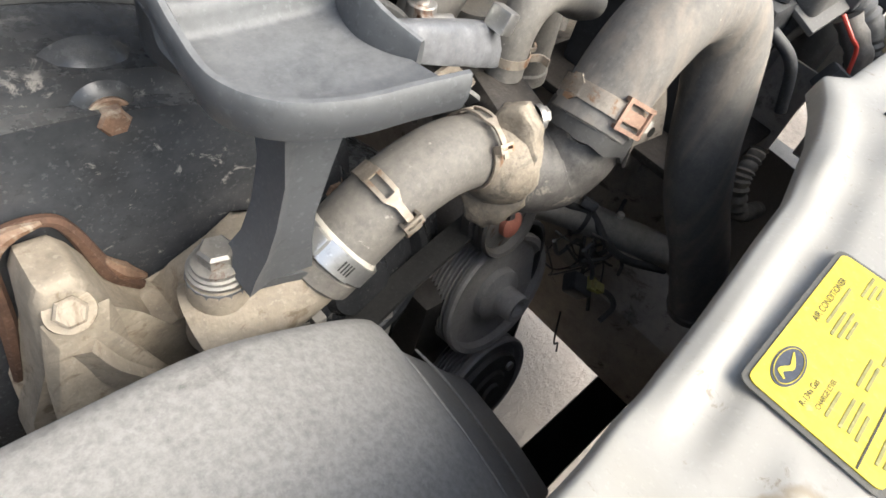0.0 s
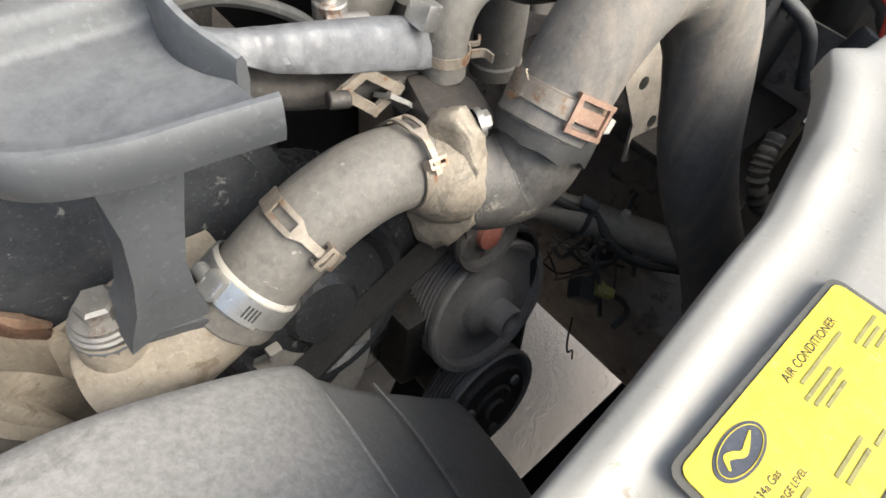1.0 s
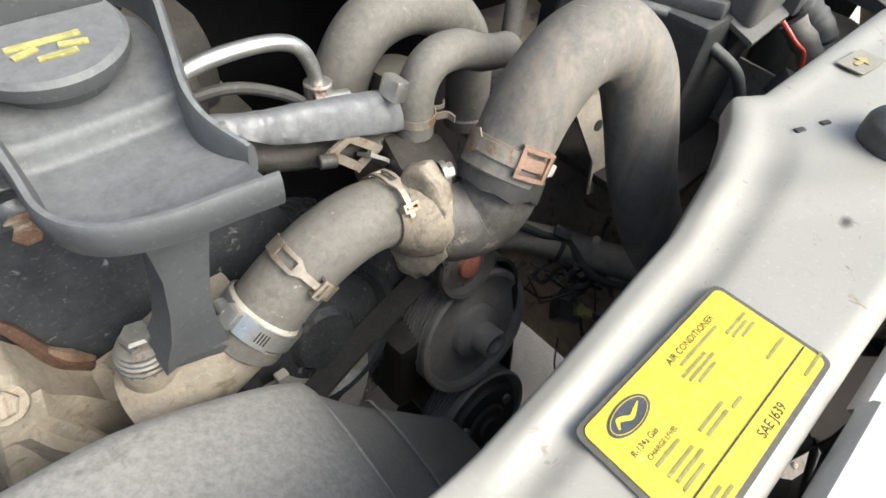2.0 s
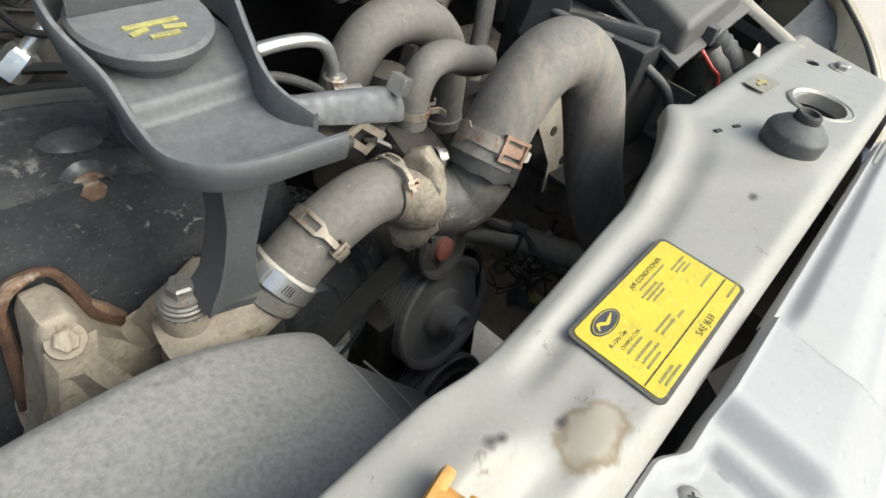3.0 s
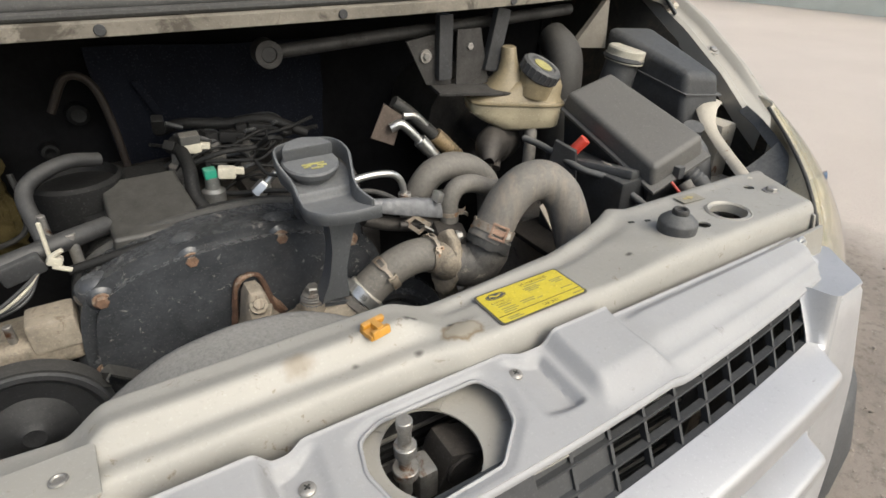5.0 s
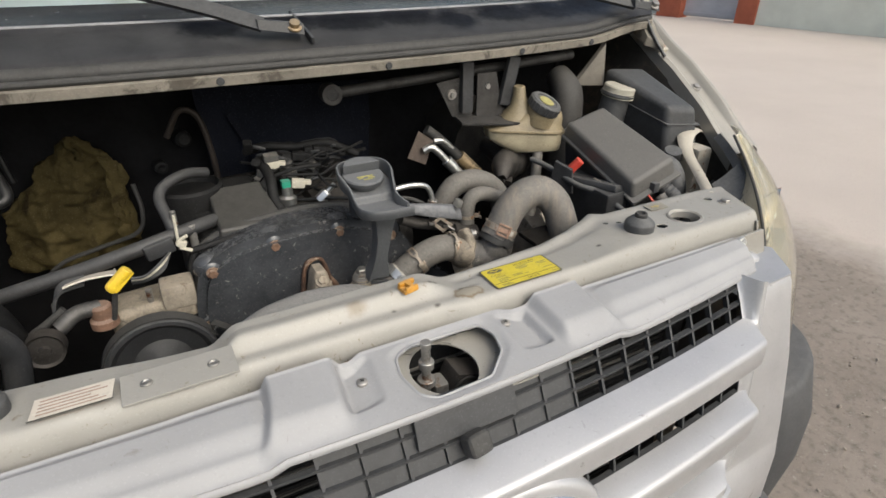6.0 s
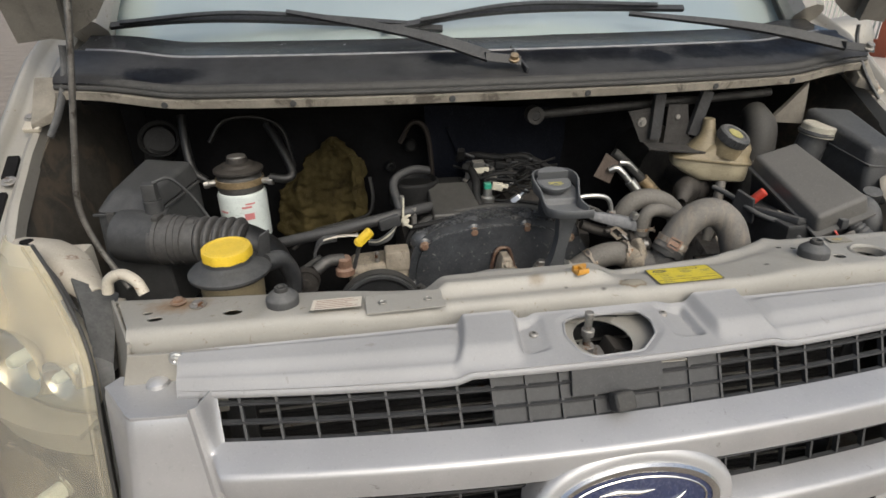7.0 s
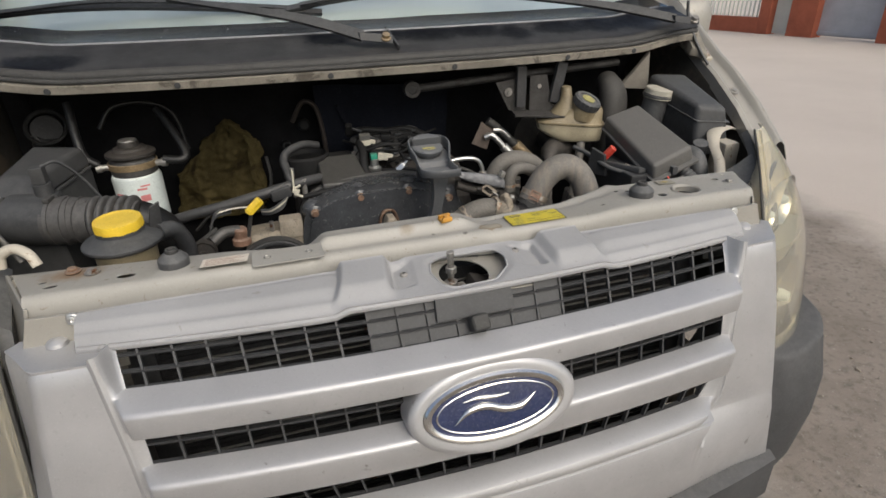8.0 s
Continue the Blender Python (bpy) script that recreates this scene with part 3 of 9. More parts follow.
def make_pebbles():
    rnd = random.Random(5)
    ball = bmesh.new()
    bmesh.ops.create_icosphere(ball, subdivisions=1, radius=1.0)
    shape = [v.co.copy() for v in ball.verts]
    tris = [[v.index for v in f.verts] for f in ball.faces]
    ball.free()
    bm = bmesh.new()
    for _ in range(2200):
        x, y = 0.7 + 2.3 * rnd.random() ** 0.8, rnd.uniform(-1.6, 2.2)
        s = rnd.choice((0.003, 0.003, 0.004, 0.004, 0.005, 0.006, 0.009)) * rnd.uniform(0.6, 1.2)
        m = pose(x, y, s * 0.3, rnd.uniform(0, 40), rnd.uniform(0, 40), rnd.uniform(0, 360)) @ Matrix.Diagonal((s, s * rnd.uniform(0.5, 1), s * 0.55, 1))
        vs = [bm.verts.new(m @ q) for q in shape]
        for q in tris:
            bm.faces.new([vs[i] for i in q])
    solid("pebbles", bm, STONE, "scattered small stones on the dusty earth", "stones", kind="stuff", sharp=80)


WALL_A, WALL_B = Vector((11.0, 14.0, 0)), Vector((13.7, 0.0, 0))
WALL_U = (WALL_B - WALL_A).normalized()
WALL_N = Vector((WALL_U.y, -WALL_U.x, 0))


def wall_at(s, z=0.0, out=0.0):
    return WALL_A + WALL_U * s + WALL_N * out + Vector((0, 0, z))


def wall_box(s0, s1, z0, z1, depth, out=0.0, bevel=0.01):
    return prism([(s0, z0), (s1, z0), (s1, z1), (s0, z1)], wall_at(0, 0, out), WALL_U, (0, 0, 1), depth, bevel)


def make_far_side():
    # the line runs away from A; widths in metres along it
    def pillar(s0, s1, h):
        t = thing("gate_pillar", wall_at((s0 + s1) / 2), "red-painted brick gate pillar at the yard's edge", "pillar", "gate pillars")
        part("shaft", wall_box(s0, s1, 0, h, 0.35, -0.1), BRICK_RED, t)
        part("cap", wall_box(s0 - 0.05, s1 + 0.05, h, h + 0.09, 0.45, -0.15), BRICK_RED, t)
        k = 0
        for r in range(int(h / 0.16)):
            z = 0.02 + r * 0.16
            part("course", wall_box(s0 - 0.006, s1 + 0.006, z, z + 0.145, 0.02, -0.12, 0.003), BRICK_RED, t)

    def gate(s0, s1, h):
        t = thing("steel_gate", wall_at((s0 + s1) / 2), "grey ribbed sheet-steel gate, shut", "gate", "yard gates")
        part("rail", wall_box(s0, s1, 0.08, 0.14, 0.05, 0.03, 0.003), GATE_GREY, t)
        part("rail", wall_box(s0, s1, h - 0.1, h - 0.04, 0.05, 0.03, 0.003), GATE_GREY, t)
        rib = int((s1 - s0) / 0.12)
        for i in range(rib):
            a = s0 + (s1 - s0) * i / rib
            part("slat", wall_box(a + 0.005, a + (s1 - s0) / rib * 0.72, 0.04, h, 0.025, 0.0, 0.004), GATE_GREY, t)
        part("backing", wall_box(s0, s1, 0.05, h - 0.02, 0.012, 0.03, 0.0), GATE_GREY, t)

    solid("wall_far", join(wall_box(-30, 0.9, 0, 2.4, 0.2), wall_box(6.26, 60, 0, 2.4, 0.2)), WALL_PALE, "long pale green rendered yard wall", "wall", kind="structure")
    low = thing("low_wall", wall_at(2.0), "low red-painted wall with a white railing on it", "wall")
    part("wall", wall_box(0.9, 3.1, 0, 0.36, 0.22), BRICK_RED, low)
    for i in range(19):
        a = 1.0 + i * 0.115
        part("bar", rod(wall_at(a, 0.34, 0.1), wall_at(a, 1.9, 0.1), 0.02, 8), WALL_PALE, low)
    part("top_rail", rod(wall_at(0.9, 1.9, 0.1), wall_at(3.1, 1.9, 0.1), 0.022, 8), WALL_PALE, low)
    pillar(3.1, 3.38, 2.3)
    d = thing("white_door", wall_at(3.62), "plain white door leaf between red pillars", "door")
    part("leaf", wall_box(3.38, 3.86, 0.02, 2.0, 0.05, 0.0), WALL_PALE, d)
    part("lintel", wall_box(3.38, 3.86, 2.0, 2.2, 0.2, 0.0), BRICK_RED, d)
    pillar(3.86, 4.48, 2.3)
    gate(4.48, 5.82, 2.1)
    pillar(5.82, 6.26, 2.3)
    pole = thing("utility_pole", wall_at(7.85, 0, -0.35), "grey concrete pole on a low round plinth by the wall", "pole")
    part("plinth", lathe(wall_at(7.85, 0, -0.35), (0, 0, 1), [(0.50, 0), (0.48, 0.03), (0.22, 0.07), (0.16, 0.16), (0, 0.16)], 28), GATE_GREY, pole)
    part("shaft", rod(wall_at(7.85, 0.1, -0.35), wall_at(7.85, 6.0, -0.35), 0.10, 20, 0.07), GATE_GREY, pole)


make_ground()
make_pebbles()
make_far_side()

# ---- the van: slam panel, wings, scuttle, screen, bonnet ----
van = thing("van", (0, 0.9, 0), "champagne-silver delivery van with its bonnet propped open", "van")

REAR = [(-0.78, 0.075), (-0.64, 0.063), (-0.45, 0.047), (-0.262, 0.034), (-0.215, 0.040), (0.03, 0.044), (0.056, 0.044), (0.086, 0.045), (0.105, 0.045), (0.16, 0.049), (0.20, 0.053), (0.238, 0.057), (0.28, 0.0605), (0.305, 0.066), (0.356, 0.077), (0.40, 0.092), (0.432, 0.108), (0.455, 0.094), (0.70, 0.092), (0.78, 0.085)]


def slam_point(u, v):
    x = -0.775 + 1.55 * u
    back = along(REAR, x)
    if abs(x) > 0.60:                                     # the ends slant
        yy = back + (-0.03 - back) * min(1.0, v / 0.8)
        end = 0.711 + 0.066 * (yy + 0.036) / 0.119
        x = math.copysign(0.60 + (abs(x) - 0.60) * (end - 0.60) / 0.175, x)
    mid = bulge(-0.262, -0.222, 0.036, 0.092, x)          # the raised middle over the cooling pack
    right = step(0.28, 0.42, x)
    left = 1 - step(-0.42, -0.30, x)
    top = 1.088 + 0.014 * mid + 0.008 * right + 0.006 * left
    front = -0.030 + 0.010 * mid
    if v < 0.12:                                            # rear flange turned down
        k = v / 0.12
        return (x, back + 0.004 * (1 - k) ** 0.5, top - 0.006 * (1 - mid) - (0.007 + 0.010 * right) * (1 - k) ** 1.8)
    if v < 0.8:
        k = (v - 0.12) / 0.68
        y = back + (front - back) * k
        z = top - 0.006 * (1 - k) * (1 - mid)
        z -= 0.016 * mid * step(0.52, 0.86, k)              # the middle steps down before its front edge
        z += 0.003 * mid * bulge(0.20, 0.50, 0.52, 0.70, k)
        # pressed beads
        z += 0.0020 * bulge(0.0, 0.06, 0.08, 0.18, k) * (1 - mid) * step(0.08, 0.14, x)
        z -= 0.0034 * bulge(0.10, 0.24, 0.27, 0.42, k) * (1 - mid) * step(0.075, 0.12, x) * (1 - step(0.38, 0.46, x))
        z += 0.002 * bulge(0.29, 0.32, 0.325, 0.36, x - 0.10 * k) * (1 - step(0.75, 1.0, k))
        z += 0.0028 * math.exp(-(((x - 0.096 - 0.8 * (y + 0.016)) / 0.020) ** 4 + ((y + 0.016) / 0.013) ** 4))
        for cx in (-0.490, 0.456):
            z += 0.0035 * math.exp(-(((x - cx) / 0.033) ** 6 + ((y - 0.006) / 0.033) ** 6))
        z += 0.0012 * noise.noise(Vector((x * 14, y * 14, 3)))
        return (x, y, z)
    k = (v - 0.8) / 0.2                                      # front edge rolls down
    a = k * math.pi / 2
    zf = top - 0.016 * mid
    return (x, front - 0.017 * math.sin(a), zf - 0.036 * (1 - math.cos(a)) - 0.03 * max(0, k - 0.7))


SLAM_HOLES = [(0.576, 0.008, 0.028, 0.024), (0.507, 0.0, 0.011, 0.009), (0.686, 0.048, 0.009, 0.008),
              (-0.567, -0.002, 0.015, 0.010), (-0.682, -0.004, 0.012, 0.008), (-0.700, 0.02, 0.008, 0.006)]


def make_slam_panel():
    bm = thicken(sheet(300, 34, slam_point, SLAM_HOLES), 0.0025)
    part("slam_panel", bm, SLAM_PAINT, van, "dusty champagne-silver slam panel with pressed holes", 40)
    for hx, hy in ((0.428, 0.058), (0.452, 0.050)):            # two punched slots
        q = min((slam_point((hx + 0.775) / 1.55, 0.12 + 0.68 * i / 80) for i in range(81)), key=lambda p: abs(p[1] - hy))
        part("slot", box((hx, hy, q[2] + 0.0006), (0.0085, 0.0042, 0.0016), 0.0007, (0, 0, -20)), INK, van, "small punched slot")
    # ends turned down towards the headlights
    for s in (-1, 1):
        b = hexa([(0.735, -0.072, 0.93), (0.741, -0.072, 0.93), (0.795, 0.10, 0.93), (0.789, 0.10, 0.93), (0.705, -0.050, 1.080), (0.711, -0.050, 1.080), (0.779, 0.085, 1.086), (0.773, 0.085, 1.086)], 0.002)
        part("slam_end", b if s > 0 else mirrored(b), PAINT, van)
        b = hexa([(0.58, -0.078, 0.96), (0.742, -0.078, 0.96), (0.742, -0.073, 0.96), (0.58, -0.073, 0.96), (0.58, -0.066, 1.066), (0.708, -0.066, 1.070), (0.708, -0.060, 1.070), (0.58, -0.060, 1.066)], 0.002)
        part("slam_front", b if s > 0 else mirrored(b), PAINT, van)
    # rim of the big hole
    part("hole_rim", lathe((0.576, 0.008, 1.093), (0, 0, 1), [(0.026, -0.012), (0.027, 0.001), (0.030, 0.0035), (0.033, 0.002), (0.034, 0.0)], 40), PAINT, van)
    plate = box((-0.297, -0.022, 1.0945), (0.125, 0.05, 0.003), 0.0012, (4, 0, 1))
    part("backing_plate", plate, SLAM_PAINT, van, "flat rivetted sheet on the slam panel")
    for x in (-0.333, -0.260):
        part("rivet", lathe((x, -0.022, 1.0965), (0, 0.12, 1), [(0.007, 0), (0.0065, 0.0015), (0.005, 0.002), (0.004, 0.0005), (0, 0.0005)], 20), STEEL, van)
    for x, y in ((0.701, 0.02), (-0.626, 0.03), (-0.66, 0.045)):
        part("bolt", hexbolt((x, y, 1.093), (0, 0, 1), 0.0085, 0.007, 0.013), STEEL if x > -0.64 else RUSTY, van)


def make_wings():
    """Front wings: the top edge runs back and up to the screen's foot."""
    edge = [(0.20, 1.030, 1.105), (0.26, 1.042, 1.140), (0.33, 1.052, 1.19), (0.45, 1.062, 1.262), (0.54, 1.068, 1.305), (0.65, 1.070, 1.375), (0.72, 1.070, 1.415), (0.90, 1.065, 1.49)]
    for s in (-1, 1):
        def side(b_, s=s):
            return b_ if s > 0 else moved(mirrored(b_), Matrix.Translation((-0.030, 0, 0)))
        rows = []
        for y, x, z in edge:
            g = step(0.22, 0.34, y)                              # the gutter dies out towards the lamp
            rows.append([(x - 0.078, y, z - 0.05), (x - 0.074, y, z - 0.012), (x - 0.064, y, z - 0.006), (x - 0.056, y, z - 0.010), (x - 0.050, y, z - 0.01 - 0.012 * g), (x - 0.026, y, z - 0.008 - 0.013 * g), (x - 0.018, y, z - 0.006 - 0.006 * g), (x - 0.010, y, z + 0.002), (x - 0.002, y - 0.002, z + 0.004), (x + 0.007, y - 0.006, z - 0.004), (x + 0.016, y - 0.014, z - 0.04), (x + 0.022, y - 0.02, z - 0.12), (x + 0.022, y - 0.03, 0.70), (x + 0.018, y - 0.03, 0.60)])
        rows2 = []
        for a, b in zip(rows, rows[1:]):
            for k in range(4):
                rows2.append([tuple(p + (q - p) * k / 4 for p, q in zip(m, n)) for m, n in zip(a, b)])
        rows2.append(rows[-1])
        bm = thicken(loft(rows2, closed=False), 0.002)
        part("front_wing", side(bm), PAINT, van, "", 50)
        # cream hinge foot and bolts on the wing's gutter
        b = box((1.004, 0.530, 1.300), (0.034, 0.060, 0.012), 0.004, (28, 0, 0), 3)
        part("hinge_foot", side(b), CREAM, van, "cream hinge foot bolted to the gutter")
        for y, z in ((0.535, 1.308), (0.385, 1.213)):
            b = hexbolt((1.012, y, z), (0, -0.4, 0.9), 0.009, 0.007, 0.014)
            part("bolt", side(b), STEEL, van)
        for y0, y1, z0, z1 in (((0.30, 0.365, 1.172, 1.216), (0.395, 0.445, 1.236, 1.268)) if s < 0 else ((0.255, 0.290, 1.138, 1.162),)):
            b = hexa([(1.008, y0, z0 - 0.030), (1.030, y0, z0 - 0.030), (1.032, y1, z1 - 0.030), (1.010, y1, z1 - 0.030), (1.006, y0, z0 - 0.018), (1.031, y0, z0 - 0.018), (1.033, y1, z1 - 0.018), (1.010, y1, z1 - 0.018)], 0.002)
            part("gutter_opening", side(b), BAY_DARK, van, "dark opening in the wing's gutter")
        b = hexa([(0.955, 0.53, 1.30), (1.0, 0.50, 1.285), (1.01, 0.60, 1.34), (0.955, 0.60, 1.34), (0.958, 0.525, 1.325), (1.0, 0.50, 1.30), (1.01, 0.59, 1.385), (0.96, 0.59, 1.385)], 0.004)
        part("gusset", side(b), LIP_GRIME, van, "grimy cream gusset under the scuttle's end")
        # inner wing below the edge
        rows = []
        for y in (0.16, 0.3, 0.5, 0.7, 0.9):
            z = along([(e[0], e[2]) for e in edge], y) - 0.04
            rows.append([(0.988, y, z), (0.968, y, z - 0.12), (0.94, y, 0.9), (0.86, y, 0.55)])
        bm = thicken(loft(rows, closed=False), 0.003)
        part("inner_wing", side(bm), BAY_WING, van, "dirt-spotted inner wing panel, its dark tone standing for shade")
        # door and side of the cab, closing the van behind
        b = box((1.065, 2.15, 1.05), (0.02, 2.5, 1.1), 0.008)
        part("cab_side", b if s > 0 else mirrored(b), PAINT, van)
        b = tube([(0.985, 0.80, 1.46), (0.94, 1.1, 1.78), (0.88, 1.45, 2.1)], 0.05, 10)
        part("windscreen_pillar", b if s > 0 else mirrored(b), PAINT, van)
        # bent strap from the slam panel's end to the inner wing
        line = spline([(0.722, 0.070, 1.092), (0.762, 0.118, 1.093), (0.808, 0.175, 1.096), (0.838, 0.235, 1.118), (0.868, 0.272, 1.140), (0.925, 0.305, 1.140), (0.985, 0.335, 1.120)], 6)
        rows = []
        for i, q in enumerate(line):
            d = (line[min(i + 1, len(line) - 1)] - line[max(i - 1, 0)]).normalized()
            w = Vector((d.y, -d.x, 0)).normalized()
            half = 0.013 + 0.010 * step(0.4, 0.8, i / len(line))
            rows.append([q + w * half * f + Vector((0, 0, -0.007 * abs(f) ** 3)) for f in (-1, -0.75, -0.4, 0, 0.4, 0.75, 1)])
        if s < 0:                                                # the broad one on the air filter's side
            mid = spline([(0.995, 0.275, 1.128), (0.940, 0.235, 1.136), (0.885, 0.182, 1.132), (0.838, 0.130, 1.116), (0.800, 0.096, 1.098)], 6)
            rows = []
            for i, q in enumerate(mid):
                d = (mid[min(i + 1, len(mid) - 1)] - mid[max(i - 1, 0)]).normalized()
                w = Vector((d.y, -d.x, 0)).normalized()
                half = along([(0.0, 0.034), (0.25, 0.042), (0.5, 0.042), (0.8, 0.028), (1.0, 0.020)], i / (len(mid) - 1))
                rows.append([q + w * half * f + Vector((0, 0, 0.006 * bulge(-0.6, -0.3, 0.2, 0.5, f) - 0.014 * abs(f) ** 4)) for f in (-1, -0.85, -0.6, -0.3, 0, 0.3, 0.6, 0.85, 1)])
            part("strap_hole", lathe((-0.962, 0.236, 1.1405), (0, 0, 1), [(0.012, 0.0), (0.011, 0.002), (0, 0.002)], 20), BAY_DARK, van, "dark oval hole in the strap")
        b = thicken(loft(rows, closed=False), 0.003)
        part("wing_strap", b if s > 0 else mirrored(b), CREAM, van, "bent cream-painted strap to the wing", 50)
        rows = [[(0.775, 0.11, 1.085), (0.80, 0.105, 1.10), (0.835, 0.10, 1.125)], [(0.765, 0.05, 1.06), (0.785, 0.045, 1.075), (0.80, 0.035, 1.09)], [(0.752, -0.02, 1.03), (0.765, -0.02, 1.04), (0.775, -0.025, 1.05)], [(0.748, -0.06, 0.95), (0.757, -0.06, 0.95), (0.765, -0.062, 0.95)], [(0.752, -0.09, 0.80), (0.76, -0.09, 0.80), (0.77, -0.095, 0.80)]]
        b = thicken(loft(rows, closed=False), 0.004)
        part("lamp_carrier", b if s > 0 else mirrored(b), GREY_PLASTIC, van, "dusty black plastic edge of the lamp carrier")
        b = join(box((0.90, 0.26, 1.05), (0.05, 0.06, 0.12), 0.012), box((0.88, 0.20, 0.95), (0.10, 0.14, 0.10), 0.02))
        part("lamp_support", b if s > 0 else mirrored(b), CREAM, van)
        b = loft([[(1.16 + dx * k, 0.90 + dy, 1.34 + dz * k) for dx, dz in ((-0.02, -0.10), (0.10, -0.11), (0.145, -0.06), (0.15, 0.06), (0.11, 0.115), (-0.01, 0.10), (-0.03, 0.0))] for dy, k in ((-0.075, 0.35), (-0.065, 0.75), (-0.035, 0.95), (0.0, 1.0), (0.03, 1.0))])
        if s > 0:
            mirror = part("door_mirror", b, PAINT, van, "silver shell of the door mirror", 60)
            part("mirror_arm", tube([(1.06, 0.94, 1.25), (1.11, 0.92, 1.27), (1.17, 0.90, 1.29)], 0.025, 12, 6), BLACK_PLASTIC, mirror)
        # wheels
        tyre = lathe((0.78, 0.75, 0.33), (1, 0, 0), [(0.20, 0), (0.31, 0.0), (0.33, 0.03), (0.33, 0.16), (0.31, 0.19), (0.20, 0.19)], 40)
        w = part("wheel", tyre if s > 0 else mirrored(tyre), TYRE, van)
        rim = lathe((0.80, 0.75, 0.33), (1, 0, 0), [(0, 0.10), (0.06, 0.13), (0.17, 0.10), (0.20, 0.15), (0.205, 0.17), (0.205, 0.0)], 40)
        part("rim", rim if s > 0 else mirrored(rim), STEEL, w)


def make_firewall():
    def f(u, v):
        x, z = -0.98 + 1.96 * u, 0.35 + 0.99 * v
        y = 0.86 - 0.10 * step(0.25, 0.75, u) * (1 - step(0.75, 0.9, u)) * step(0.3, 0.5, v) + 0.02 * noise.noise(Vector((x * 5, z * 5, 1)))
        return (x, y, z)
    part("bulkhead", thicken(sheet(40, 24, f), 0.004), BAY_DARK, van, "bulkhead panel with the bay's shade in its near-black colour", 60)
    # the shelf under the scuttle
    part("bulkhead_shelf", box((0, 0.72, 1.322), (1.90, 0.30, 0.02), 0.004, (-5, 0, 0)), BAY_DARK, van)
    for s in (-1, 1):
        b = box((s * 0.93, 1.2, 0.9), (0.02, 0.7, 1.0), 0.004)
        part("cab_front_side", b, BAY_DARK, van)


SCREEN_TRIM = surface("glossy_black_trim", (0.02, 0.021, 0.024), 0.14, 0, 0.3, 10, dust=0.2, dust_col=(0.10, 0.10, 0.10), bump=0.02, specks=0.15)
# Pale grey that paints the highlight along the scuttle's ridge.
RIDGE_GLINT = surface("ridge_glint_grey", (0.26, 0.26, 0.27), 0.45, 0, 0.3, 30, bump=0.05)
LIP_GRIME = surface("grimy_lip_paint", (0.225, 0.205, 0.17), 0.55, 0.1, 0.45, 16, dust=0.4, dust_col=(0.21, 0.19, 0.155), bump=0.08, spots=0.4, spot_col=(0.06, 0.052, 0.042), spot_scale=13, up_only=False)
LIP_Y, LIP_Z = 0.42, 1.338


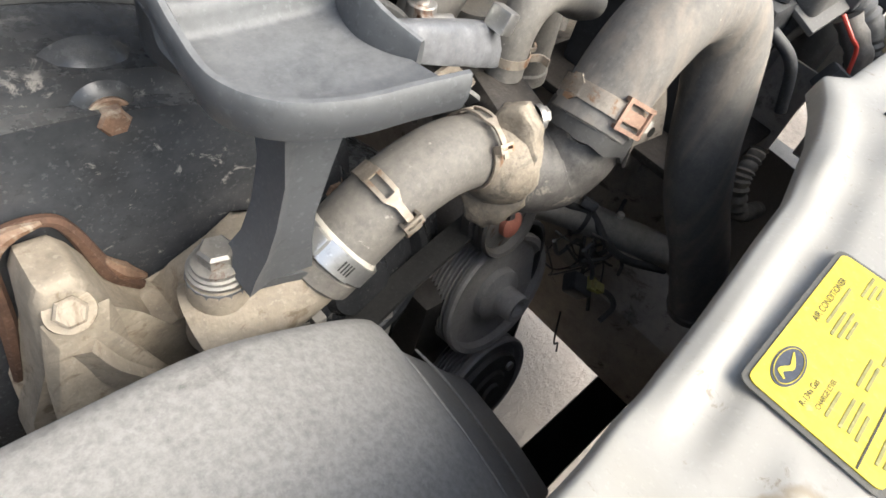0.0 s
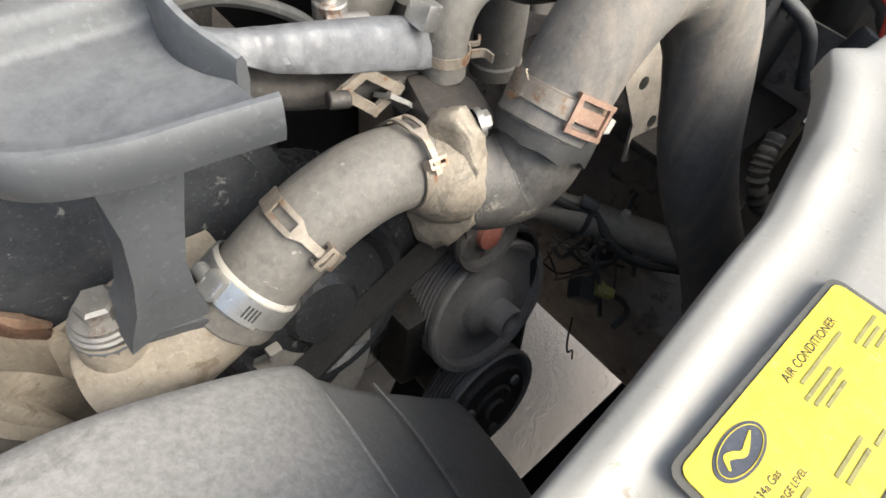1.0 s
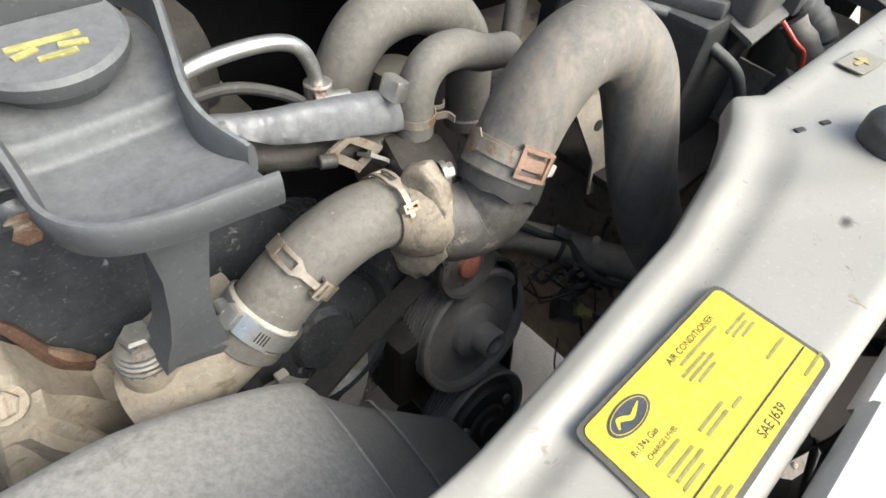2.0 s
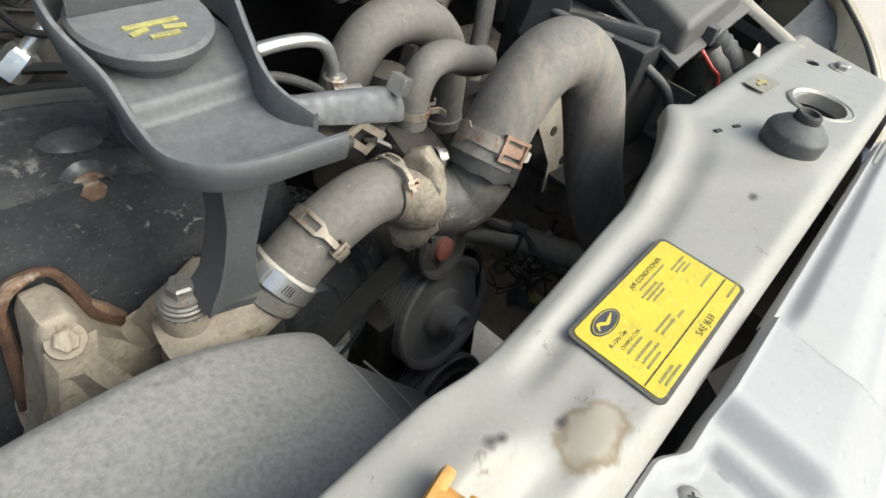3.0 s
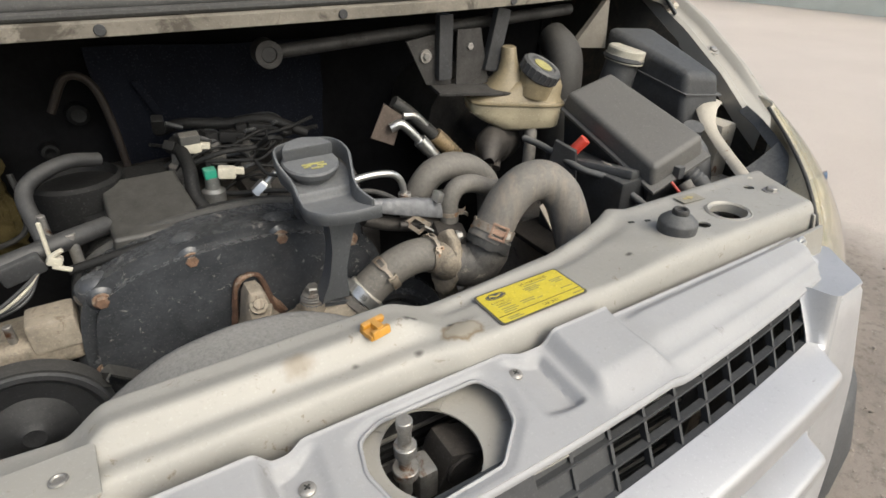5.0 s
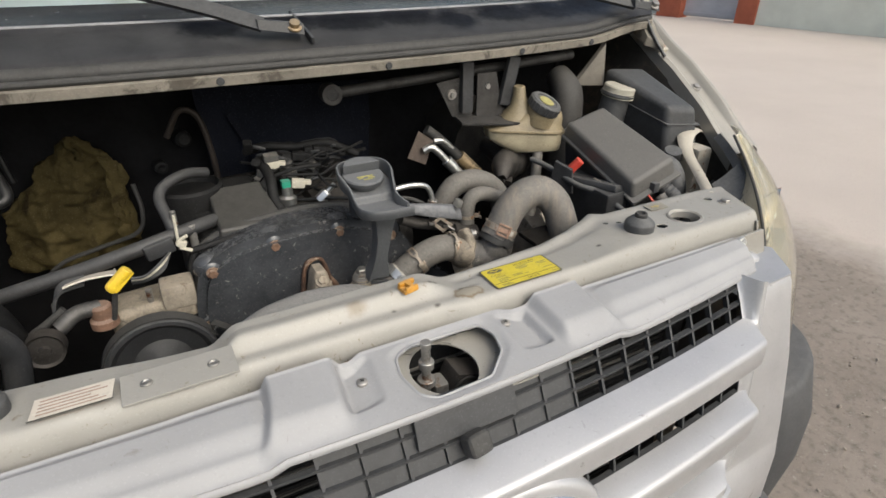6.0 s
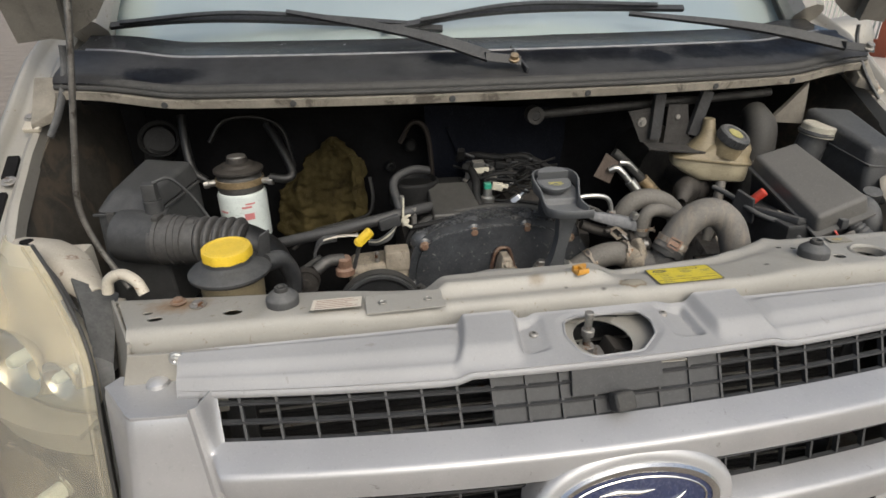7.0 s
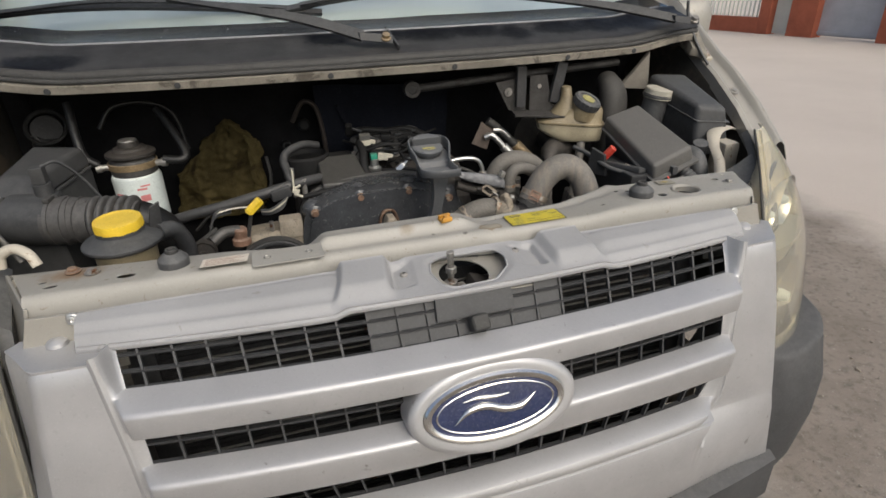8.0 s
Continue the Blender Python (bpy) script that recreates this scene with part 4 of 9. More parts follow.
def make_scuttle():
    """Painted lip, rubber seal, black plastic scuttle up to the glass."""
    def bow(x):
        return 0.10 * (abs(x) / 0.9) ** 2.5

    def zc(x):
        return 0.018 * step(0.72, 0.92, abs(x))
    xs = [-0.985 + 1.97 * i / 60 for i in range(61)]
    rows = [[(x, LIP_Y + bow(x) + 0.03, LIP_Z - 0.016 + zc(x)), (x, LIP_Y + bow(x), LIP_Z - 0.014 + zc(x)), (x, LIP_Y + bow(x) - 0.003, LIP_Z + 0.002 + zc(x)), (x, LIP_Y + bow(x) + 0.012, LIP_Z + 0.008 + zc(x)), (x, LIP_Y + bow(x) + 0.06, LIP_Z + 0.012 + zc(x))] for x in xs]
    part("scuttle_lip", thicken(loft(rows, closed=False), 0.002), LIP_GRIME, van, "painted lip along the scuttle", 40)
    for x in (-0.48, -0.141, 0.168, 0.493, -0.75, 0.72):
        part("lip_clip", rod((x, LIP_Y + bow(x) - 0.004, LIP_Z - 0.006), (x, LIP_Y + bow(x) + 0.004, LIP_Z - 0.006), 0.007, 14), BLACK_PLASTIC, van)
    part("bonnet_seal", tube([(x, LIP_Y + bow(x) + 0.022, LIP_Z + 0.019 + zc(x)) for x in xs[::4]], 0.0135, 14, 4), RUBBER_DARK, van, "round rubber bonnet seal", 60)
    part("seal_foot", tube([(x, LIP_Y + bow(x) + 0.006, LIP_Z + 0.011 + zc(x)) for x in xs[::4]], 0.006, 10, 4), RUBBER_DARK, van)
    sc = []
    for x in xs:
        b, z = bow(x) * 0.8, zc(x)
        sc.append([(x, 0.446 + b, 1.358 + z), (x, 0.455 + b, 1.370 + z), (x, 0.470 + b, 1.377 + z), (x, 0.50 + b, 1.386 + z), (x, 0.560 + b, 1.402 + z), (x, 0.568 + b, 1.409 + z), (x, 0.580 + b, 1.413 + z), (x, 0.592 + b, 1.411 + z), (x, 0.63 + b, 1.417 + z), (x, 0.67 + b, 1.425 + z), (x, 0.70 + b, 1.436 + z)])
    left = [r for r, x in zip(sc, xs) if x <= 0.04]
    right = [r for r, x in zip(sc, xs) if x >= 0.03]
    part("scuttle_cover", thicken(loft([r[:8] for r in left], closed=False), 0.003), SCUTTLE, van, "weathered black plastic scuttle cover", 40)
    part("scuttle_cover", thicken(loft([r[:8] for r in right], closed=False), 0.003), SCUTTLE, van, "", 40)
    part("screen_trim", thicken(loft([r[7:] for r in sc], closed=False), 0.003), SCREEN_TRIM, van, "glossy black strip below the glass", 40)
    part("scuttle_ridge", tube([r[6] for r in sc[1:-1:3]], 0.0032, 8, 4), RIDGE_GLINT, van, "pale ridge of the scuttle cover, its highlight in the colour", 60)
    part("scuttle_joint", box((0.036, 0.53, 1.398), (0.006, 0.15, 0.012), 0.002, (13, 0, 0)), BLACK_PLASTIC, van)
    # glass
    gl = []
    for i in range(41):
        x = -0.95 + 1.90 * i / 40
        b = 0.14 * (abs(x) / 0.9) ** 2
        gl.append([(x, 0.69 + b, 1.430), (x, 0.88 + b, 1.62), (x, 1.10 + b, 1.85), (x, 1.32 + b, 2.06)])
    g = part("windscreen", thicken(loft(gl, closed=False), 0.005), WINDSCREEN, van, "raked laminated windscreen", 60)
    g.visible_shadow = False
    part("dashboard", box((0, 1.35, 1.33), (1.7, 0.7, 0.12), 0.04), BLACK_PLASTIC, van)
    part("roof", box((0, 2.3, 2.12), (1.8, 2.2, 0.05), 0.02), PAINT, van)
    part("cab_back", box((0, 3.35, 1.25), (1.9, 0.04, 1.7), 0.01), BAY_DARK, van)
    part("cab_floor", box((0, 2.2, 0.5), (1.9, 2.4, 0.06), 0.01), BAY_DARK, van)


# Grime spots, on paint kept dark to cut bounce light into the bay.
UNDERSIDE = surface("darkened_grimy_underside_paint", (0.16, 0.153, 0.135), 0.5, 0.2, 0.35, 8, dust=0.3, dust_col=(0.23, 0.22, 0.195), bump=0.05, spots=0.2, spot_col=(0.06, 0.055, 0.05), spot_scale=14, up_only=False)


STAY = surface("dull_rubbed_steel_rod", (0.16, 0.152, 0.14), 0.45, 0.6, 0.4, 40, dust=0.2, bump=0.1, spots=0.3, spot_col=(0.05, 0.045, 0.04), spot_scale=30)


def make_bonnet():
    """Propped open: its hind corners at the hinges, its hind edge arched."""
    hinge_y, hinge_z, a = 0.585, 1.445, radians(62)
    d, nrm = Vector((0, -math.cos(a), math.sin(a))), Vector((0, math.sin(a), math.cos(a)))
    rows = []
    for i in range(61):
        x = -1.055 + 2.11 * i / 60
        k = abs(x) / 1.055
        s0 = along([(0.0, 0.29), (0.45, 0.27), (0.70, 0.20), (0.78, 0.13), (0.84, 0.045), (0.90, 0.015), (1.0, 0.0)], k)
        s1 = 0.86 - 0.10 * k ** 2
        row = []
        for j in range(13):
            s = s0 + (s1 - s0) * j / 12
            xx = x * (1 - 0.05 * (s / 0.86))
            crown = 0.05 * (1 - k ** 2) * math.sin(math.pi * min(1, s / 0.9)) + 0.02
            row.append(Vector((xx, hinge_y, hinge_z)) + d * s + nrm * crown)
        rows.append(row)
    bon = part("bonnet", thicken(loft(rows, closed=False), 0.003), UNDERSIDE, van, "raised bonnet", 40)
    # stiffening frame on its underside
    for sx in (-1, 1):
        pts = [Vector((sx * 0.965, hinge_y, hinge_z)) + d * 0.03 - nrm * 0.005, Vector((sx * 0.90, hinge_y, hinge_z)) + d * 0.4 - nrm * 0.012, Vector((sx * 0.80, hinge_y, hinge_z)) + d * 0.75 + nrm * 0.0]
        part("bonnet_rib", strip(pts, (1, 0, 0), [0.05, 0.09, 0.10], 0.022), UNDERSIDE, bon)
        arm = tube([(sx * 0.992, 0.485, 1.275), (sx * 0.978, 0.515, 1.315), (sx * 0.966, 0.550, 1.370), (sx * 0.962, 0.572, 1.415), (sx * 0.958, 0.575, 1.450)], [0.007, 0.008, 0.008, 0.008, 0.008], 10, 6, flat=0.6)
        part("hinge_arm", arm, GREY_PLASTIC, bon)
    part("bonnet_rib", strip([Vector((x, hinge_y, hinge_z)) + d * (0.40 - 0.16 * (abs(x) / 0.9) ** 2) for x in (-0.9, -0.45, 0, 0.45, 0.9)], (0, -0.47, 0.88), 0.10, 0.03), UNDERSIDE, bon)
    rodp = thing("prop_rod", (-0.755, 0.09, 1.11), "bent grey steel rod propping the bonnet", "prop rod")
    part("stay", tube([(-0.745, 0.085, 1.105), (-0.758, 0.095, 1.125), (-0.782, 0.10, 1.185), (-0.791, 0.10, 1.25), (-0.775, 0.10, 1.33), (-0.745, 0.105, 1.47), (-0.728, 0.11, 1.56), (-0.70, 0.15, 1.80), (-0.68, 0.19, 2.00)], 0.0046, 12, 8), STAY, rodp)
    part("pivot", tube([(-0.775, 0.075, 1.105), (-0.768, 0.075, 1.128), (-0.745, 0.072, 1.138), (-0.722, 0.062, 1.128), (-0.712, 0.055, 1.108)], 0.009, 12, 6), CREAM, rodp, "loop of cream-painted steel")


make_slam_panel()
make_wings()
make_firewall()
make_scuttle()
make_bonnet()

# ---- grille, badge, headlights, bumper ----
def bow(x):
    """How far the front runs back towards its sides."""
    return 0.042 * (x / 0.6) ** 2


grille = thing("grille", (0, -0.1, 0.62), "silver plastic three-bar radiator grille with dark mesh", "grille")


BLOCKS = (-0.168, 0.220)
OPENING = [(-0.046, -0.070), (-0.022, -0.060), (0.086, -0.060), (0.099, -0.084), (0.093, -0.114), (0.057, -0.146), (-0.022, -0.149), (-0.042, -0.136), (-0.053, -0.100)]
OPEN_C = (0.022, -0.096)


def opening_radius(a):
    """Distance from the opening's middle to its rounded outline in the direction a."""
    d = (math.cos(a), math.sin(a))
    best = 0.2
    k = len(OPENING)
    for i in range(k):
        (x0, y0), (x1, y1) = OPENING[i], OPENING[(i + 1) % k]
        x0, y0, x1, y1 = x0 - OPEN_C[0], y0 - OPEN_C[1], x1 - OPEN_C[0], y1 - OPEN_C[1]
        ex, ey = x1 - x0, y1 - y0
        den = d[0] * ey - d[1] * ex
        if abs(den) < 1e-9:
            continue
        t = (x0 * ey - y0 * ex) / den
        q = (x0 * d[1] - y0 * d[0]) / den
        if t > 0 and -0.001 <= q <= 1.001:
            best = min(best, t)
    return best


RAW_RADII = [opening_radius(2 * math.pi * i / 180) for i in range(180)]
RADII = [sum(RAW_RADII[(i + k) % 180] for k in range(-2, 3)) / 5 for i in range(180)]


def opening_at(a):
    s = (a / (2 * math.pi)) % 1.0 * 180
    i = int(s)
    return RADII[i % 180] + (RADII[(i + 1) % 180] - RADII[i % 180]) * (s - i)


def cover_point(u, v):
    x = -0.635 + 1.27 * u
    back, front = -0.055 + 0.011 * bulge(-0.108, -0.086, 0.122, 0.146, x) - 0.002 * (1 - step(-0.35, -0.25, x)), -0.160 + bow(x)
    y = back + (front - back) * v
    z = 1.066 - 0.022 * v - 0.010 * (1 - step(0.0, 0.024, v)) + 0.0016 * bulge(0.015, 0.028, 0.036, 0.06, v)
    wide = 1 - bulge(-0.24, -0.21, 0.27, 0.31, x)
    z += 0.008 * wide * bulge(0.08, 0.22, 0.50, 0.78, v)
    z -= 0.010 * wide * step(0.80, 1.0, v)
    for c, s in zip(BLOCKS, (1, -1)):                           # two raised blocks, flaring towards the front
        q = (x - c) * s
        flare = 0.030 * v ** 2.2
        z += 0.017 * bulge(-0.052 - flare, -0.040 - flare * 0.7, 0.034 - 0.012 * v, 0.052 - 0.010 * v, q) * (1 - step(0.62, 1.0, v)) * step(-0.05, 0.02, v)
    for x0, x1, lean, s in ((-0.120, -0.086, -0.009, -1), (0.121, 0.155, 0.012, 1)):  # two sunk pockets with screws
        q = x - lean * v
        k = max(0.0, min(1.0, (q - x0) / (x1 - x0)))
        k = k if s > 0 else 1 - k
        lo, hi = (0.012, 0.010) if s > 0 else (0.010, 0.012)
        z -= 0.013 * bulge(x0 - lo, x0 + 0.002, x1 - 0.002, x1 + hi, q) * bulge(0.07, 0.16, 0.66, 0.76, v) * (0.35 + 0.65 * k)
    dx, dy = x - OPEN_C[0], y - OPEN_C[1]
    r = math.hypot(dx, dy) / opening_at(math.atan2(dy, dx))
    z -= 0.0035 * (1 - step(1.0, 1.22, r)) * (1 - step(0.095, 0.125, abs(dx)))
    return (x, y, z)


def make_cover():
    bm = sheet(420, 52, cover_point)
    dead = []
    for fc in bm.faces:
        c = fc.calc_center_median()
        dx, dy = c.x - OPEN_C[0], c.y - OPEN_C[1]
        if abs(dx) < 0.12 and math.hypot(dx, dy) < opening_at(math.atan2(dy, dx)):
            dead.append(fc)
    bmesh.ops.delete(bm, geom=dead, context="FACES")
    for vt in bm.verts:
        dx, dy = vt.co.x - OPEN_C[0], vt.co.y - OPEN_C[1]
        if vt.is_boundary and abs(dx) < 0.105 and -0.157 < vt.co.y < -0.040:
            a = math.atan2(dy, dx)
            r = opening_at(a)
            vt.co.x, vt.co.y = OPEN_C[0] + r * math.cos(a), OPEN_C[1] + r * math.sin(a)
    part("top_cover", thicken(bm, 0.003), COVER_SILVER, grille, "silver moulded top of the grille with a latch opening", 50)
    rows = []
    for i in range(91):
        a = 2 * math.pi * i / 90
        r = opening_at(a)
        row = []
        for k in range(7):
            q = 2 * math.pi * k / 7
            rr = r + 0.0022 * math.cos(q)
            x, y = OPEN_C[0] + rr * math.cos(a), OPEN_C[1] + rr * math.sin(a)
            row.append((x, y, 1.0655 - 0.022 * ((y + 0.05) / -0.11) - 0.004 + 0.0026 * math.sin(q)))
        rows.append(row)
    part("opening_rim", loft(rows, caps=False), COVER_SILVER, grille, "thin raised rim of the opening", 60)
    for x, v in ((0.126, 0.24), (-0.100, 0.34)):
        q = Vector(cover_point((x + 0.635) / 1.27, v))
        part("screw", lathe(q + Vector((0, 0, 0.001)), (0, 0, 1), [(0.0072, -0.006), (0.0072, 0.001), (0.0062, 0.0022), (0.004, 0.003), (0.0, 0.0032)], 22), STEEL, grille, "cross-headed screw")
        part("screw_slot", join(box(q + Vector((0, 0, 0.004)), (0.006, 0.0013, 0.0012), 0, (0, 0, 30)), box(q + Vector((0, 0, 0.0041)), (0.0013, 0.006, 0.0012), 0, (0, 0, 30))), INK, grille)
    # front edge of the cover above the mesh
    rows = []
    for i in range(61):
        x = -0.635 + 1.27 * i / 60
        q = cover_point(i / 60, 1.0)
        rows.append([(x, q[1] + 0.006, q[2]), (x, q[1] - 0.0015, q[2] - 0.003), (x, q[1] - 0.003, q[2] - 0.008), (x, q[1] - 0.001, q[2] - 0.013), (x, q[1] + 0.008, q[2] - 0.012)])
    part("front_edge", loft(rows), COVER_SILVER, grille, "", 60)


# outline of the front seen from the side: (distance forward, height, is it an open slot below)
FRONT = [(-0.150, 1.034, 1), (-0.165, 1.010, 1), (-0.180, 0.985, 1), (-0.190, 0.966, 0), (-0.208, 0.962, 0), (-0.236, 0.954, 0), (-0.241, 0.952, 0), (-0.244, 0.949, 0), (-0.2455, 0.944, 0), (-0.2475, 0.912, 0), (-0.246, 0.907, 0), (-0.240, 0.904, 0),
         (-0.210, 0.903, 1), (-0.216, 0.885, 1), (-0.222, 0.865, 1), (-0.228, 0.838, 0), (-0.246, 0.835, 0), (-0.265, 0.831, 0), (-0.270, 0.829, 0), (-0.273, 0.826, 0), (-0.2745, 0.820, 0), (-0.271, 0.770, 0), (-0.269, 0.765, 0), (-0.262, 0.762, 0),
         (-0.229, 0.761, 1), (-0.231, 0.742, 1), (-0.233, 0.720, 1), (-0.236, 0.690, 0), (-0.254, 0.687, 0), (-0.272, 0.683, 0), (-0.281, 0.679, 0), (-0.285, 0.673, 0), (-0.286, 0.664, 0), (-0.284, 0.659, 0), (-0.276, 0.6565, 0), (-0.276, 0.6545, 0),
         (-0.284, 0.651, 0), (-0.288, 0.640, 0), (-0.291, 0.600, 0), (-0.291, 0.540, 0), (-0.288, 0.480, 0), (-0.275, 0.452, 0), (-0.25, 0.435, 0)]
SEAM = 34                                                       # the bumper begins below this row
POST = [(1.036, 0.604, 0.690, -0.150, 0.058, 0.078), (0.86, 0.580, 0.704, -0.190, 0.052, 0.092), (0.70, 0.570, 0.722, -0.210, 0.060, 0.085), (0.65, 0.545, 0.728, -0.214, 0.062, 0.085), (0.60, 0.50, 0.74, -0.216, 0.066, 0.09), (0.43, 0.48, 0.78, -0.205, 0.07, 0.10)]


def front_row(k):
    """Half a row of the front: its points from the middle out to the post's hind edge."""
    y0, z, slot = FRONT[k]
    pz = sorted(POST)
    xi, xo, py, sx, sy = (along([(q[0], q[j]) for q in pz], z) for j in (1, 2, 3, 4, 5))
    lim = xi - 0.022
    if 0.66 < z < 0.765:
        lim -= 0.05 * ((0.765 - z) / 0.105) ** 2                 # the lowest slot ends in a curve
    pts = []
    for i in range(25):
        x = lim * i / 24
        pts.append((x, y0 + bow(x), z))
    ye = y0 + bow(lim)
    low = step(0.665, 0.60, z)
    for f in (0.15, 0.3, 0.45, 0.6, 0.75, 0.88, 1.0):
        x = lim + (xi - lim) * f
        pts.append((x, ye + (py - 0.004 - ye) * step(0.0, 0.9, f) * (1 - low) + low * (bow(x) - bow(lim)), z))
    ym = pts[-1][1]
    if z > 0.66:                                                 # a fine ridge, then the post's face
        pts += [(xi + 0.003, py - 0.006, z), (xi + 0.006, py - 0.005, z), (xi + 0.010, py - 0.0015, z)]
    else:
        pts += [(xi + 0.003, ym + 0.0005, z), (xi + 0.006, ym + 0.001, z), (xi + 0.010, ym + 0.0018, z)]
    yb = pts[-1][1]
    for f in (0.3, 0.6, 0.9):
        x = xi + (xo - xi) * f
        pts.append((x, yb + (py + 0.004 - yb) * f, z))
    if z > 1.018:                                                # the posts stop short of the slot's top
        pts = pts[:-4] + [(x, y, 1.018) for x, y, _ in pts[-4:]]
        z = 1.018
    pts += [(xo, py + 0.006, z), (xo + 0.006, py + 0.012, z), (xo + 0.011, py + 0.020, z), (xo + sx * 0.55, py + sy * 0.58, z), (xo + sx, py + sy, z)]
    return pts


def make_front():
    """One moulded face: three bars between two posts, running on into the bumper below the seam."""
    half = [front_row(k) for k in range(len(FRONT))]
    n = len(half[0])
    upper, lower = bmesh.new(), bmesh.new()
    ridge = 24 + 8

    def build(bm, want):
        made = {}

        def vert(k, j):
            if (k, j) not in made:
                x, y, z = half[k][abs(j)]
                made[(k, j)] = bm.verts.new((x if j >= 0 else -x, y, z))
            return made[(k, j)]
        for k in range(len(FRONT) - 1):
            for j in range(-n + 1, n - 1):
                i = j if j >= 0 else -j - 1                      # cell counted outwards
                if FRONT[k][2] and i < 24:
                    continue
                if want(k, i):
                    bm.faces.new((vert(k, j), vert(k, j + 1), vert(k + 1, j + 1), vert(k + 1, j)))
        return thicken(bm, 0.003)
    part("bar_frame", build(upper, lambda k, i: k < SEAM and i < ridge), GRILLE_SILVER, grille, "three silver bars moulded in one with their ends", 32)
    return build(lower, lambda k, i: k >= SEAM or i >= ridge)


def make_post_tops():
    for s in (-1, 1):
        cap = prism([(0.604, -0.152), (0.690, -0.147), (0.699, -0.138), (0.750, -0.068), (0.735, -0.045), (0.66, -0.060), (0.604, -0.080)], (0, 0, 1.0165), (1, 0, 0), (0, 1, 0), 0.006, 0.002)
        part("post_cap", cap if s > 0 else mirrored(cap), GRILLE_SILVER, grille)
        core = prism([(0.618, -0.142), (0.682, -0.138), (0.738, -0.060), (0.62, -0.07)], (0, 0, 1.0055), (1, 0, 0), (0, 1, 0), 0.0108, 0)
        part("post_core", core if s > 0 else mirrored(core), MESH_GREY, grille)
        knob = lathe((0.672, -0.075, 1.0228), (0, 0, 1), [(0.017, 0), (0.015, 0.006), (0.009, 0.010), (0, 0.011)], 20)
        part("cap_lug", knob if s > 0 else mirrored(knob), GRILLE_SILVER, grille)
        part("screw", join(lathe((s * 0.640, -0.0705, 1.062), (0, -1, 0.1), [(0.011, 0), (0.010, 0.003), (0.007, 0.004), (0.0065, 0.007), (0.003, 0.008), (0, 0.006)], 18)), BRIGHT, grille)


def make_mesh():
    """Dark lattice in the three slots: ribs with depth, and blanked middles."""
    slots = ((-0.605, 0.605, 1.034, 0.963, -0.148, -0.188, 3, 23, 0.012), (-0.568, 0.568, 0.905, 0.836, -0.207, -0.226, 2, 21, 0.008), (-0.560, 0.560, 0.762, 0.688, -0.227, -0.232, 2, 21, 0.04))
    for x0, x1, zt, zb, yt, yb, nrow, ncol, cut in slots:
        def line(k, nrow=nrow, zt=zt, zb=zb, yt=yt, yb=yb, x0=x0, x1=x1, cut=cut):
            f = k / nrow
            z, y, c = zt + (zb - zt) * f, yt + (yb - yt) * f, cut * f
            xs = [x0 + c + (x1 - x0 - 2 * c) * i / 40 for i in range(41)]
            return [(x, y + bow(x), z) for x in xs]
        top = line(0)
        lattice = part("mesh_frame", loft([[(x, y, z + 0.003), (x, y + 0.010, z + 0.003), (x, y + 0.010, z - 0.001), (x, y, z - 0.001)] for x, y, z in top]), MESH_GREY, grille, "dark grey plastic lattice of the grille")
        for k in range(1, nrow + 1):
            part("cross_rib", loft([[(x, y - 0.0015, z + 0.0020), (x, y + 0.0075, z + 0.0008), (x, y + 0.0075, z - 0.0010), (x, y - 0.0015, z - 0.0024)] for x, y, z in line(k)]), MESH_GREY, lattice)
        for i in range(ncol + 1):
            f = i / ncol
            xt, xb = x0 + (x1 - x0) * f, x0 + cut + (x1 - x0 - 2 * cut) * f
            b, c = bow(xb), bow(xt)
            part("upright_rib", hexa([(xb - 0.0020, yb + b - 0.0005, zb), (xb + 0.0020, yb + b - 0.0005, zb), (xb + 0.0012, yb + b + 0.010, zb), (xb - 0.0012, yb + b + 0.010, zb), (xt - 0.0020, yt + c - 0.0005, zt), (xt + 0.0020, yt + c - 0.0005, zt), (xt + 0.0012, yt + c + 0.010, zt), (xt - 0.0012, yt + c + 0.010, zt)], 0), MESH_GREY, lattice)
    # blanked middle of the upper slot with its plate and rubber block
    def on(x, z, out=0.0):
        return (x, -0.148 - (1.034 - z) / 0.071 * 0.040 + bow(x) - out, z + out * 0.4)
    blank = part("blank_back", loft([[on(x, 1.034, -0.007), on(x, 1.034, -0.011), on(x, 0.962, -0.011), on(x, 0.962, -0.007)] for x in [-0.1842 + 0.3683 * i / 12 for i in range(13)]]), MESH_GREY, grille, "blanked middle of the lattice")
    for i in range(7):
        x = -0.1842 + i * 0.05261
        for zt, zb in ((1.032, 1.0115), (1.0085, 0.988), (0.985, 0.9645)):
            part("blank_cell", hexa([on(x + 0.002, zb, -0.007), on(x + 0.0506, zb, -0.007), on(x + 0.0506, zb, -0.0035), on(x + 0.002, zb, -0.0035), on(x + 0.002, zt, -0.007), on(x + 0.0506, zt, -0.007), on(x + 0.0506, zt, -0.0035), on(x + 0.002, zt, -0.0035)], 0.0008, 1), MESH_GREY, blank)
    part("latch_plate", hexa([on(-0.064, 0.992, 0.005), on(0.084, 0.992, 0.005), on(0.084, 0.992, -0.004), on(-0.064, 0.992, -0.004), on(-0.062, 1.037, 0.007), on(0.082, 1.037, 0.007), on(0.082, 1.037, -0.004), on(-0.062, 1.037, -0.004)], 0.002), MESH_GREY, grille, "smooth dark plate over the lattice")
